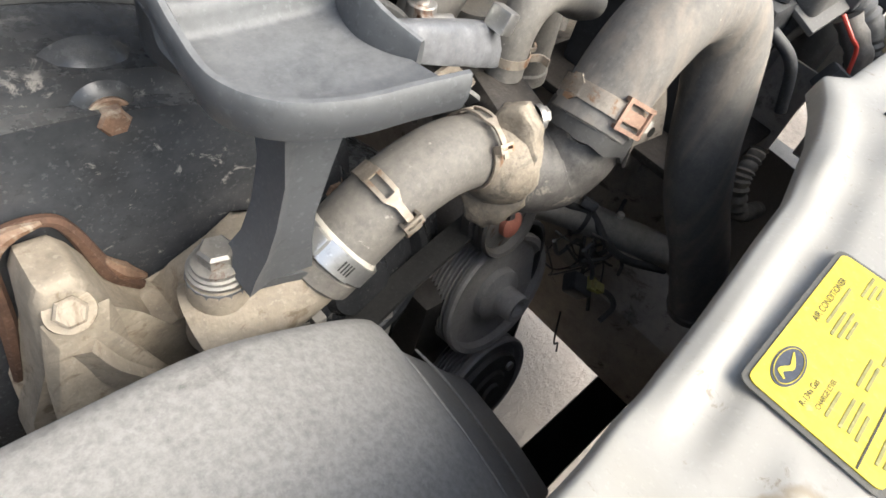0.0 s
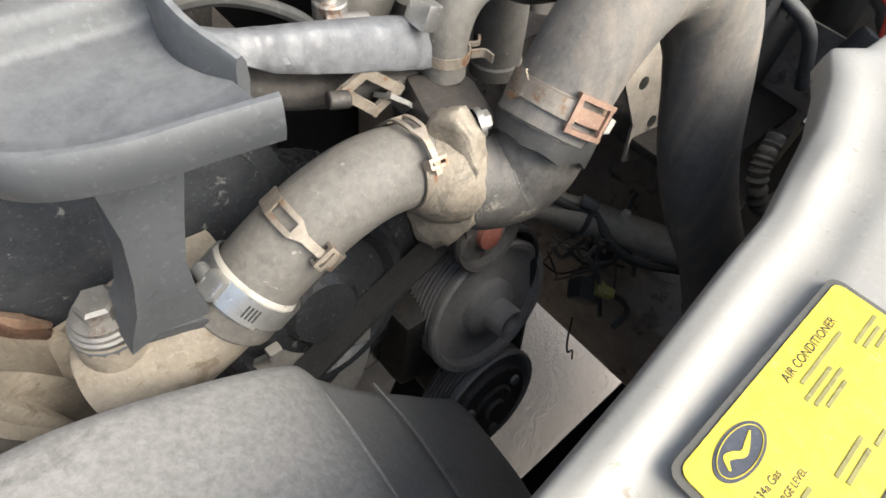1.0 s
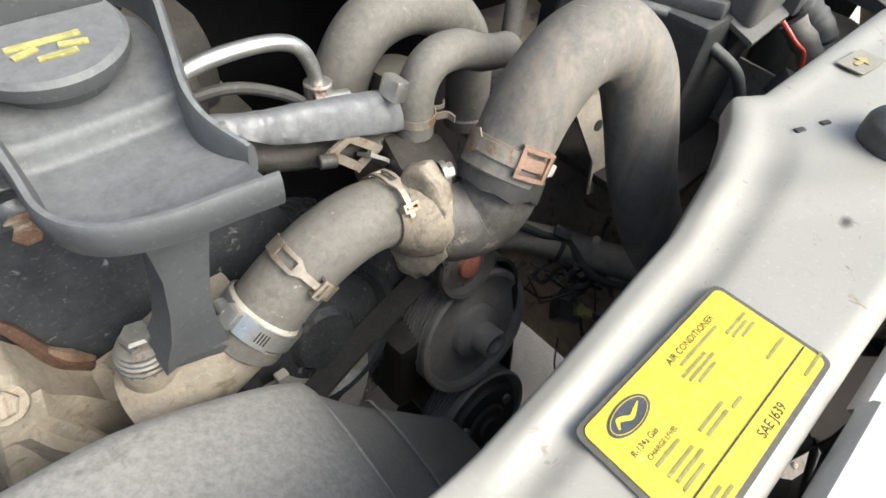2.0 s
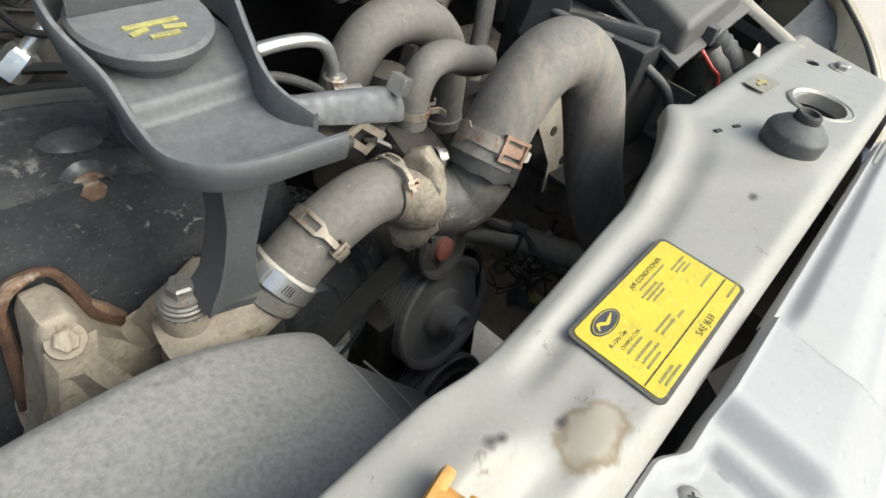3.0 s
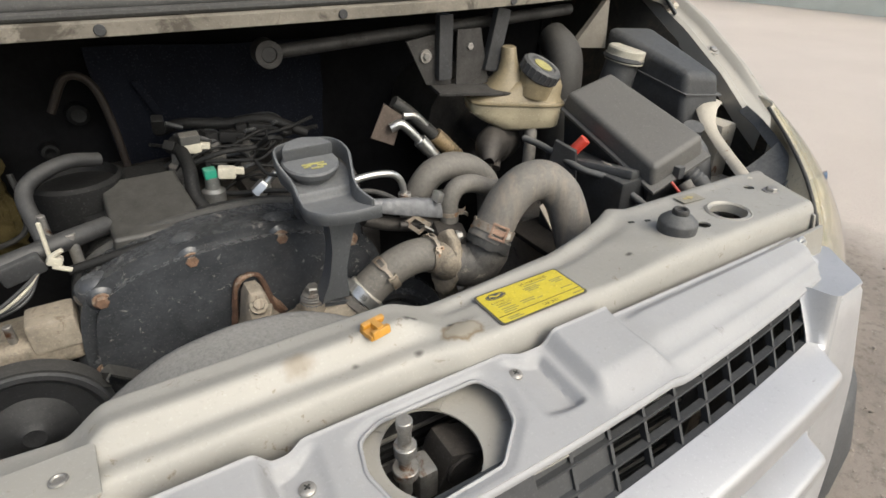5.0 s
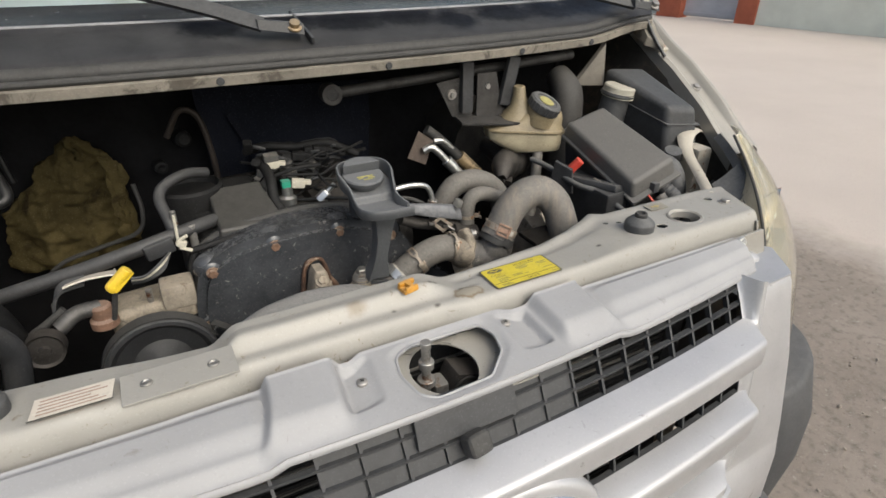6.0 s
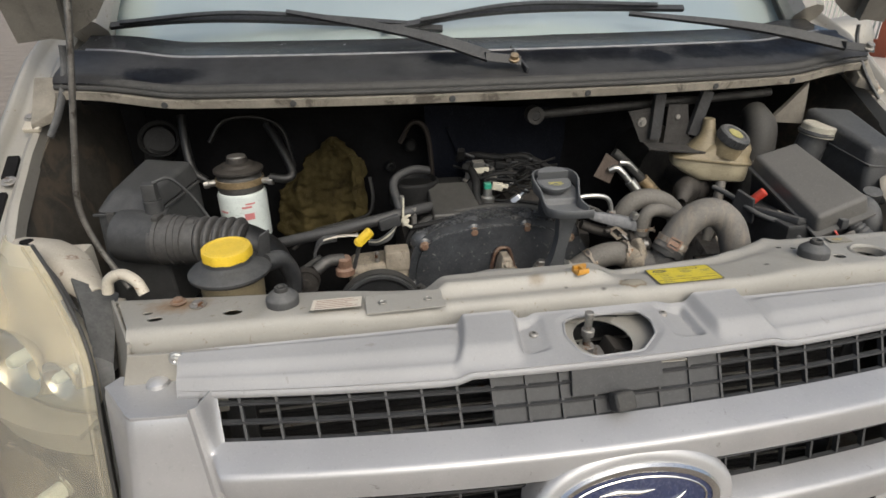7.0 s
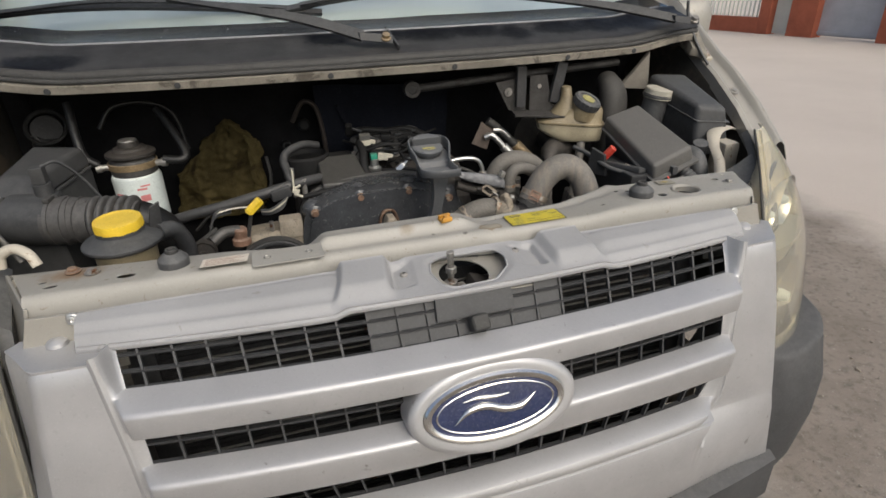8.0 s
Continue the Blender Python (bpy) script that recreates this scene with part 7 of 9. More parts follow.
    part("alloy_bead", lathe((0.099, 0.2355, 0.983), (0.78, -0.03, 0.62), [(0.0245, -0.016), (0.0262, -0.012), (0.0278, -0.006), (0.0282, 0.002), (0.0270, 0.005)], 36), ALLOY_PALE, t, "pale alloy bead of the neck")
    # smaller hoses behind
    make_hose("heater_hose", [(0.258, 0.264, 1.045), (0.258, 0.265, 1.078), (0.272, 0.266, 1.098), (0.30, 0.268, 1.098), (0.335, 0.272, 1.082), (0.38, 0.285, 1.065)], 0.0145, RUBBER, "thin dusty rubber heater hose bent over", group="heater hoses")
    make_hose("intake_hose", [(0.235, 0.335, 1.02), (0.243, 0.335, 1.065), (0.268, 0.335, 1.096), (0.310, 0.335, 1.102), (0.355, 0.335, 1.082), (0.385, 0.335, 1.04), (0.39, 0.33, 0.96)], 0.0225, RUBBER, "dusty black hose looping behind the thermostat")
    make_hose("intake_hose", [(0.30, 0.34, 1.05), (0.30, 0.34, 0.98), (0.31, 0.33, 0.90)], 0.02, RUBBER, "dusty black hose running down behind the thermostat")
    ring_clip((0.258, 0.2645, 1.060), (0, 0.02, 1), 0.0148, 0.007, 0.001, CLAMP_MAT, "hose_clamp", "small tarnished wire clip on the heater hose", lug_dir=(0.9, -0.4, 0), lug=0.016)
    make_hose("brake_hose", [(0.545, 0.425, 1.125), (0.537, 0.412, 1.09), (0.523, 0.395, 1.04), (0.505, 0.38, 0.96)], 0.0120, RUBBER, "grey-dusted rubber hose below the brake reservoir")
    make_hose("battery_cable", [(0.510, 0.40, 1.095), (0.524, 0.36, 1.089), (0.534, 0.32, 1.079), (0.544, 0.27, 1.070), (0.573, 0.23, 1.061), (0.591, 0.19, 1.041), (0.605, 0.16, 1.019), (0.615, 0.14, 0.97)], 0.0062, GREY_PLASTIC, "thick grey battery cable")
    # taped duct, steel pipe and bracket on the head
    d = thing("taped_duct", (0.17, 0.27, 1.07), "duct wrapped in wrinkled black tape", "duct")
    rows = []
    spine = spline([(0.096, 0.276, 1.112), (0.119, 0.274, 1.1060), (0.140, 0.272, 1.0970), (0.172, 0.271, 1.0885), (0.218, 0.270, 1.0765), (0.266, 0.274, 1.0600)], 14)
    for i, q in enumerate(spine):
        h = along([(0.096, 0.004), (0.125, 0.0055), (0.142, 0.0090), (0.172, 0.0110), (0.218, 0.0130), (0.266, 0.0130)], q.x)
        k = h / 0.015
        row = []
        for dy, dz in ((0.012, 0.7), (0.006, 1.0), (-0.001, 1.06), (-0.005, 0.9), (-0.008, 0.55), (-0.0105, 0.1), (-0.012, -0.4), (-0.0125, -0.85), (-0.011, -1.04), (-0.006, -1.0), (0.006, -0.9), (0.013, -0.2)):
            w = Vector((q.x * 80 + q.z * 30, dz * 1.3, 0.0))
            crease = 0.0026 * abs(noise.noise(w)) + 0.0014 * noise.noise(Vector((q.x * 150, dz * 2.0, 4.0)))
            row.append((q.x + 0.0015 * noise.noise(Vector((q.x * 60, dz, 8.0))), q.y + dy * (0.4 + 0.6 * k) - crease, q.z + dz * h + 0.4 * crease))
        rows.append(row)
    wrap = loft(rows)
    part("wrap", wrap, TAPE, d, "", 50)
    part("end_clip", box((0.236, 0.263, 1.092), (0.012, 0.018, 0.016), 0.003, (0, 18, 0)), BRIGHT, d)
    part("under_bar", tube([(0.125, 0.290, 1.07), (0.17, 0.286, 1.052), (0.25, 0.276, 1.035)], 0.011, 12), GREASY, d)
    s = thing("steel_pipe", (0.15, 0.30, 1.08), "bent bright steel pipe over the head", "pipe")
    part("pipe", tube([(0.098, 0.305, 1.122), (0.13, 0.302, 1.130), (0.165, 0.300, 1.130), (0.186, 0.300, 1.122), (0.196, 0.300, 1.104), (0.199, 0.300, 1.082)], 0.0052, 12, 8), BRIGHT, s)
    part("union", join(rod((0.199, 0.30, 1.078), (0.199, 0.30, 1.092), 0.010), rod((0.190, 0.292, 1.082), (0.215, 0.286, 1.080), 0.007)), STEEL, s)
    part("lower_pipe", tube([(0.098, 0.31, 1.105), (0.14, 0.305, 1.106), (0.175, 0.30, 1.090), (0.195, 0.295, 1.07)], 0.004, 10, 6), RUBBER_DARK, s)
    b = thing("steel_bracket", (0.20, 0.255, 1.02), "tarnished slotted steel bracket by the thermostat", "bracket")
    part("arm", strip([(0.207, 0.261, 1.050), (0.222, 0.258, 1.038), (0.238, 0.248, 1.016), (0.244, 0.241, 1.003)], (0.3, -0.9, 0.3), [0.015, 0.014, 0.020, 0.024], 0.003), STEEL, b)
    corner = [Vector(q) for q in ((0.181, 0.263, 1.061), (0.196, 0.262, 1.069), (0.219, 0.261, 1.050), (0.202, 0.261, 1.041))]
    for k in range(4):
        p, q = corner[k], corner[(k + 1) % 4]
        e = (q - p).normalized() * 0.003
        part("eye_side", strip([p - e, q + e], (corner[2] - corner[0]).cross(corner[3] - corner[1]).cross(q - p), 0.0062, 0.0028, 2, False), CLAMP_MAT, b)
    part("bolt", rod((0.168, 0.258, 1.064), (0.180, 0.255, 1.062), 0.005, 14), GREASY, b)


PULLEY_AXIS = (-0.019, -0.966, 0.260)


def make_pulleys():
    def grooved(name, c, r, w, ribs, label, mat_, dish=0.012, nut=True):
        t = thing(name, c, label, "pulley")
        prof = [(0, -0.006), (r * 0.30, -0.006), (r * 0.45, -dish * 0.9), (r * 0.72, -dish), (r * 0.86, -dish * 0.75), (r * 0.90, -0.001), (r * 0.97, 0.001), (r, -0.002), (r, -0.006)]
        for i in range(ribs):
            y = -0.008 - (w - 0.010) * i / ribs
            q = (w - 0.010) / ribs
            prof += [(r * 0.985, y), (r * 0.985, y - q * 0.42), (r * 0.88, y - q * 0.55), (r * 0.88, y - q * 0.88)]
        prof += [(r, -w), (r * 0.9, -w - 0.003), (0, -w - 0.003)]
        part("wheel", lathe(c, PULLEY_AXIS, prof, 56), mat_, t, "", 25)
        if nut:
            part("hub", join(lathe(Vector(c), PULLEY_AXIS, [(r * 0.42, -0.010), (r * 0.40, -0.001), (r * 0.30, 0.003), (r * 0.225, 0.006), (r * 0.215, 0.026), (r * 0.19, 0.030), (r * 0.13, 0.029), (r * 0.11, 0.014), (0, 0.014)], 28)), mat_, t)
        return t
    grooved("power_steering_pulley", (0.334, 0.219, 0.743), 0.0835, 0.052, 8, "ribbed dark steel power steering pulley", PULLEY)
    grooved("compressor_pulley", (0.329, 0.176, 0.574), 0.081, 0.044, 7, "ribbed dark air-conditioner compressor pulley", PULLEY, nut=False)
    clutch = thing("compressor_clutch", (0.329, 0.17, 0.574), "dark air-conditioner clutch plate with three rivets", "clutch")
    part("plate", lathe((0.329, 0.172, 0.575), PULLEY_AXIS, [(0, 0.010), (0.014, 0.010), (0.016, 0.005), (0.030, 0.004), (0.034, 0.0005), (0.058, 0.0005), (0.060, -0.006), (0, -0.006)], 40), PULLEY_DARK, clutch)
    for i in range(3):
        a = 2 * math.pi * i / 3 + 0.5
        q = Vector((0.329 + 0.045 * math.cos(a), 0.172 + 0.045 * 0.26 * math.sin(a), 0.575 + 0.045 * 0.966 * math.sin(a)))
        part("rivet", rod(q, q + Vector(PULLEY_AXIS) * 0.006, 0.007, 12), PULLEY, clutch)
    t = thing("idler_pulley", (0.317, 0.238, 0.866), "small worn idler pulley with a faded red centre cap", "pulley")
    c0, k = Vector((0.317, 0.238, 0.866)), 1.2
    part("wheel", lathe(c0, PULLEY_AXIS, [(r * k, h) for r, h in ((0.010, -0.006), (0.026, -0.008), (0.029, 0.001), (0.032, 0.003), (0.0335, 0.0), (0.033, -0.004), (0.030, -0.006), (0.030, -0.009), (0.033, -0.011), (0.030, -0.014), (0.030, -0.017), (0.033, -0.019), (0.033, -0.030), (0.0, -0.030))], 44), PULLEY_DARK, t)
    part("face", lathe(c0, PULLEY_AXIS, [(0.026 * k, -0.006), (0.012 * k, -0.002), (0, -0.002)], 30), STEEL, t, "bright worn face")
    part("cap", lathe(c0 + Vector((0, -0.0005, 0)), PULLEY_AXIS, [(0.012 * k, -0.002), (0.0115 * k, 0.004), (0.008 * k, 0.006), (0, 0.006)], 24), CAP_RED, t, "faded red cap")
    b = thing("drive_belt", (0.22, 0.262, 0.82), "wide black ribbed drive belt, slanting to the crankshaft", "belt")
    part("run", strip([(0.318, 0.268, 0.858), (0.262, 0.266, 0.840), (0.20, 0.262, 0.820), (0.147, 0.258, 0.798), (0.06, 0.250, 0.765)], PULLEY_AXIS, 0.030, 0.004, 4), RUBBER_DARK, b)
    part("run", strip([(0.352, 0.248, 0.848), (0.382, 0.246, 0.825), (0.402, 0.242, 0.78), (0.406, 0.232, 0.70), (0.402, 0.215, 0.60), (0.39, 0.20, 0.5)], PULLEY_AXIS, 0.030, 0.004, 4), RUBBER_DARK, b)
    c = thing("crank_pulley", (0.06, 0.24, 0.72), "large dark crankshaft pulley with a worn bright rim", "pulley")
    part("wheel", lathe((0.105, 0.272, 0.775), PULLEY_AXIS, [(0, 0.0), (0.035, 0.0), (0.04, -0.012), (0.075, -0.012), (0.085, 0.0), (0.098, 0.004), (0.102, 0.0), (0.102, -0.03), (0, -0.03)], 52), PULLEY, c)
    for a in (0.3, 1.5, 2.8, 4.0, 5.2):
        part("web", box((0.105 + 0.06 * math.cos(a), 0.267, 0.775 + 0.06 * math.sin(a)), (0.012, 0.01, 0.012), 0.002), PULLEY, c)
    part("front_housing", join(lathe((0.165, 0.300, 0.822), PULLEY_AXIS, [(0, 0.026), (0.030, 0.026), (0.036, 0.018), (0.070, 0.012), (0.078, 0.020), (0.086, 0.020), (0.094, 0.010), (0.112, 0.006), (0.116, -0.004), (0.116, -0.07), (0, -0.07)], 48), box((0.20, 0.31, 0.72), (0.10, 0.06, 0.16), 0.02)), COVER_BLACK, c, "rounded black front casting")
    k = thing("steering_pump", (0.33, 0.26, 0.70), "grimy power steering pump and bracket", "pump")
    part("body", join(rod((0.332, 0.275, 0.757), (0.33, 0.36, 0.78), 0.05), box((0.29, 0.29, 0.70), (0.12, 0.1, 0.14), 0.02)), GREASY, k)
    part("compressor", rod((0.329, 0.225, 0.585), (0.325, 0.36, 0.61), 0.055), GREASY, k)


RUST_DARK = surface("dark_rust_scale", (0.10, 0.055, 0.035), 0.8, 0.1, 0.5, 60, bump=0.3)
# Lighter than such steel is, in place of light missing between the pulleys.
PULLEY = surface("lightened_worn_dusty_pulley", (0.31, 0.295, 0.272), 0.5, 0.2, 0.3, 24, dust=0.6, dust_col=(0.42, 0.39, 0.345), bump=0.1, up_only=False)
PULLEY_DARK = surface("black_pulley_rim", (0.085, 0.080, 0.075), 0.5, 0.3, 0.35, 24, dust=0.4, dust_col=(0.20, 0.185, 0.16), bump=0.1)
CAP_RED = surface("faded_red_cap", (0.36, 0.12, 0.08), 0.5, 0, 0.25, 60, dust=0.2, bump=0.05)

CAP_MARK = surface("worn_yellow_mark", (0.36, 0.33, 0.08), 0.6, 0, 0.5, 120, dust=0.3, bump=0.02)
make_shroud()
make_timing_cover()
make_engine()
make_injectors()
make_oil_filler()
make_water_outlet()
make_coolant_hoses()
make_pulleys()

# ---- the bay's side with battery, fuse box and brake reservoir ----
FUSE_LID = surface("dusty_brown_grey_lid", (0.105, 0.101, 0.094), 0.48, 0, 0.08, 6, dust=0.35, dust_col=(0.155, 0.147, 0.132), bump=0.05, grain=300)


def make_fuse_box():
    t = thing("fuse_box", (0.65, 0.27, 1.05), "dusty grey plastic fuse box with a tilted lid", "fuse box")
    lo = [(0.590, 0.392, 1.146), (0.612, 0.172, 1.058), (0.712, 0.156, 1.108), (0.682, 0.372, 1.180)]
    up = Vector((-0.22, -0.20, 0.95)).normalized()
    c = Vector((0.646, 0.268, 1.118))
    def ring(k, h):
        return [tuple(c + (Vector(p) - c) * k + up * h) for p in lo]
    part("skirt", hexa(ring(1.10, -0.006) + ring(1.10, 0.001), 0.002), FUSE_LID, t)
    part("lid", hexa(ring(1.01, -0.002) + ring(0.93, 0.036), 0.009, 3), FUSE_LID, t, "rounded dusty lid")
    part("base", hexa(ring(0.92, -0.085) + ring(0.96, -0.008), 0.006), BLACK_PLASTIC, t)
    for a, b in ((1, 2),):
        p = (Vector(lo[a]) + Vector(lo[b])) / 2
        part("clip", box(p + Vector((-0.003, -0.004, 0.0)), (0.016, 0.016, 0.022), 0.003), GREY_PLASTIC, t)
    r = thing("wiring_loom", (0.69, 0.12, 0.98), "grey taped wiring loom below the fuse box", "cable")
    part("loom", tube([(0.700, 0.170, 1.07), (0.712, 0.14, 1.05), (0.715, 0.12, 1.02), (0.70, 0.10, 0.98), (0.66, 0.09, 0.92)], 0.017, 14, 8, ripple=0.0012, pitch=0.01), GREY_PLASTIC, r)
    part("loom", tube([(0.675, 0.155, 1.06), (0.68, 0.12, 1.03), (0.672, 0.10, 0.99), (0.64, 0.09, 0.93)], 0.013, 14, 8, ripple=0.001, pitch=0.008), RUBBER, r)
    part("red_wire", tube([(0.640, 0.155, 1.070), (0.644, 0.135, 1.055), (0.652, 0.125, 1.045), (0.650, 0.115, 1.02)], 0.0022, 8, 8), RED, r, "thin red wire")
    part("connector", box((0.645, 0.12, 1.01), (0.03, 0.03, 0.03), 0.005, (20, 10, 30)), GREY_PLASTIC, r)
    part("corrugated_sleeve", tube([(0.60, 0.13, 0.93), (0.575, 0.12, 0.90), (0.585, 0.10, 0.86), (0.63, 0.09, 0.85)], 0.0095, 14, 14, ripple=0.0016, pitch=0.005), RUBBER, r)


def make_battery():
    t = thing("battery", (0.61, 0.27, 0.90), "dusty black battery with a red terminal cap", "battery")
    part("case", box((0.628, 0.290, 0.985), (0.135, 0.20, 0.17), 0.008), BLACK_PLASTIC, t)
    part("red_cap", rod((0.558, 0.318, 1.084), (0.574, 0.303, 1.112), 0.0105, 16), RED, t, "bright red terminal cap")
    part("terminal", rod((0.556, 0.320, 1.060), (0.558, 0.318, 1.088), 0.009), STEEL, t)
    part("shroud", hexa([(0.515, 0.335, 1.04), (0.545, 0.285, 1.04), (0.556, 0.292, 1.04), (0.526, 0.345, 1.04), (0.520, 0.325, 1.112), (0.540, 0.290, 1.098), (0.550, 0.296, 1.098), (0.530, 0.332, 1.112)], 0.003), BLACK_PLASTIC, t)
    part("strap", box((0.600, 0.262, 1.066), (0.07, 0.13, 0.016), 0.005, (-6, 12, 12)), GREY_PLASTIC, t)
    for i in range(3):
        part("mark", box((0.590 + 0.004 * i, 0.252 + 0.011 * i, 1.0772 - 0.0018 * i), (0.020, 0.004, 0.001), 0, (-6, 12, 60)), LABEL_W, t, "pale printed warning strokes")


def make_brake_reservoir():
    t = thing("brake_reservoir", (0.47, 0.38, 1.11), "yellowed plastic brake fluid reservoir with a black cap", "reservoir")
    turn = pose(0.520, 0.455, -0.008, 0, 0, -21) @ Matrix.Diagonal((0.84, 0.95, 1, 1)) @ Matrix.Translation((-0.467, -0.377, 0))

    def oval(cx, cy, cz, rx, ry, n=28, p=3.2, tilt=0.0):
        ring = []
        for i in range(n):
            a = 2 * math.pi * i / n
            ca, sa = math.cos(a), math.sin(a)
            k = (abs(ca) ** p + abs(sa) ** p) ** (-1 / p)
            ring.append((cx + rx * k * ca, cy + ry * k * sa, cz + tilt * k * ca))
        return ring
    part("tank", moved(loft([oval(0.500, 0.375, 1.112, 0.066, 0.036, p=5), oval(0.497, 0.375, 1.117, 0.074, 0.042, p=5), oval(0.480, 0.375, 1.132, 0.094, 0.046, p=5), oval(0.467, 0.376, 1.145, 0.107, 0.049, p=5, tilt=-0.003), oval(0.467, 0.377, 1.163, 0.110, 0.051, p=5, tilt=-0.006)]), turn), RES_PALE, t, "pale yellowed lower tank", 60)
    part("seam", moved(loft([oval(0.467, 0.377, 1.161, 0.112, 0.053, p=5, tilt=-0.006), oval(0.467, 0.377, 1.163, 0.114, 0.055, p=5, tilt=-0.006), oval(0.467, 0.377, 1.167, 0.114, 0.055, p=5, tilt=-0.006), oval(0.467, 0.377, 1.169, 0.112, 0.053, p=5, tilt=-0.006)]), turn), RESERVOIR, t)
    part("shoulder", moved(loft([oval(0.467, 0.377, 1.168, 0.109, 0.050, p=5, tilt=-0.006), oval(0.470, 0.377, 1.176, 0.102, 0.047, p=5, tilt=-0.004), oval(0.492, 0.378, 1.182, 0.080, 0.045, p=5), oval(0.505, 0.378, 1.192, 0.068, 0.044, p=5), oval(0.510, 0.378, 1.203, 0.060, 0.040, p=4), oval(0.510, 0.378, 1.205, 0.040, 0.020)]), turn), RESERVOIR, t, "", 60)
    part("neck", moved(loft([oval(0.458, 0.378, 1.185, 0.062, 0.042, p=3), oval(0.456, 0.378, 1.202, 0.042, 0.034, p=3), oval(0.454, 0.379, 1.220, 0.024, 0.024, p=2.4), oval(0.452, 0.380, 1.238, 0.0185, 0.0185, p=2), oval(0.450, 0.381, 1.258, 0.016, 0.016, p=2), oval(0.450, 0.381, 1.260, 0.013, 0.013, p=2)]), turn), RESERVOIR, t, "", 60)
    q, ax = Vector((0.545, 0.420, 1.204)), Vector((0.25, -0.38, 0.88)).normalized()
    part("filler", rod(q + Vector((-0.004, 0.006, -0.034)), q + ax * 0.010, 0.034, 28), RESERVOIR, t)
    cap = part("cap", lathe(q, ax, [(0, 0), (0.037, 0), (0.038, 0.003), (0.038, 0.020), (0.034, 0.024), (0.026, 0.024), (0.024, 0.021), (0, 0.021)], 40), GREY_PLASTIC, t, "ribbed black screw cap")
    part("mark", lathe(q + ax * 0.0215, ax, [(0.018, 0), (0.018, 0.0012), (0, 0.0012)], 24), CAP_MARK, cap, "worn pale yellow warning disc")
    _, u, w = frame_on(ax)
    for i in range(20):
        a = 2 * math.pi * i / 20
        p = q + 0.0375 * (u * math.cos(a) + w * math.sin(a))
        part("rib", rod(p + ax * 0.002, p + ax * 0.019, 0.0022, 6), GREY_PLASTIC, cap)
    m = thing("brake_master_cylinder", (0.42, 0.40, 1.04), "oily dark brake master cylinder", "brake cylinder")
    lump = tube([(0.43, 0.40, 1.062), (0.455, 0.43, 1.078), (0.485, 0.455, 1.072), (0.52, 0.47, 1.066), (0.55, 0.48, 1.06)], [0.012, 0.030, 0.036, 0.034, 0.02], 20, 6)
    for vt in lump.verts:
        vt.co += Vector((1, 1, 1)) * 0.007 * noise.noise(vt.co * 38)
    part("casting", lump, GREASY, m, "", 60)
    part("body", join(rod((0.50, 0.47, 1.065), (0.51, 0.60, 1.08), 0.028), rod((0.505, 0.58, 1.08), (0.51, 0.80, 1.08), 0.10)), GREASY, m)
    part("port", join(rod((0.47, 0.44, 1.070), (0.437, 0.415, 1.045), 0.010), rod((0.49, 0.455, 1.06), (0.462, 0.42, 1.035), 0.010)), GREASY, m)




RES_PALE = surface("pale_translucent_plastic", (0.34, 0.30, 0.21), 0.35, 0, 0.3, 20, dust=0.4, dust_col=(0.25, 0.20, 0.14), bump=0.05)


def make_pipe_fittings():
    t = thing("cooling_pipes", (0.27, 0.42, 1.08), "air-conditioning pipes with bright knurled fittings", "pipes")
    part("plate", hexa([(0.205, 0.43, 1.135), (0.243, 0.42, 1.118), (0.246, 0.425, 1.118), (0.208, 0.435, 1.135), (0.232, 0.43, 1.190), (0.262, 0.42, 1.168), (0.264, 0.425, 1.168), (0.234, 0.435, 1.190)], 0.001), RUSTY_PLATE, t, "dull brown steel plate")
    part("pipe", tube([(0.236, 0.415, 1.152), (0.252, 0.41, 1.158), (0.266, 0.405, 1.147), (0.285, 0.40, 1.125)], 0.008, 14, 8), BRIGHT, t)
    part("collar", join(rod((0.283, 0.40, 1.128), (0.300, 0.395, 1.108), 0.0125), rod((0.300, 0.395, 1.108), (0.312, 0.392, 1.094), 0.0105)), BRIGHT, t, "bright crimped collar")
    part("hose", tube([(0.250, 0.43, 1.192), (0.275, 0.425, 1.172), (0.300, 0.42, 1.148), (0.325, 0.415, 1.122)], 0.011, 14, 6), RUBBER_DARK, t)
    part("pipe", tube([(0.262, 0.42, 1.168), (0.285, 0.418, 1.165), (0.31, 0.415, 1.14)], 0.007, 12, 6), BRIGHT, t)
    part("collar", join(rod((0.322, 0.414, 1.126), (0.342, 0.410, 1.106), 0.015), rod((0.342, 0.410, 1.106), (0.368, 0.405, 1.080), 0.0135)), BRASS, t, "dull brass crimped collar")
    for i in range(4):
        p = Vector((0.345, 0.4095, 1.103)) + Vector((0.006, -0.0012, -0.006)) * i
        part("crimp", rod(p, p + Vector((0.0015, -0.0003, -0.0015)), 0.0148, 20), BRASS, t)
    shifted(t, (0.051, 0.096, -0.041), 1.09)


BRASS = surface("dull_brass", (0.30, 0.22, 0.12), 0.5, 0.6, 0.3, 60, dust=0.4, bump=0.15)
RUSTY_PLATE = surface("brown_plate", (0.10, 0.075, 0.06), 0.6, 0.3, 0.3, 30, dust=0.2, bump=0.1)


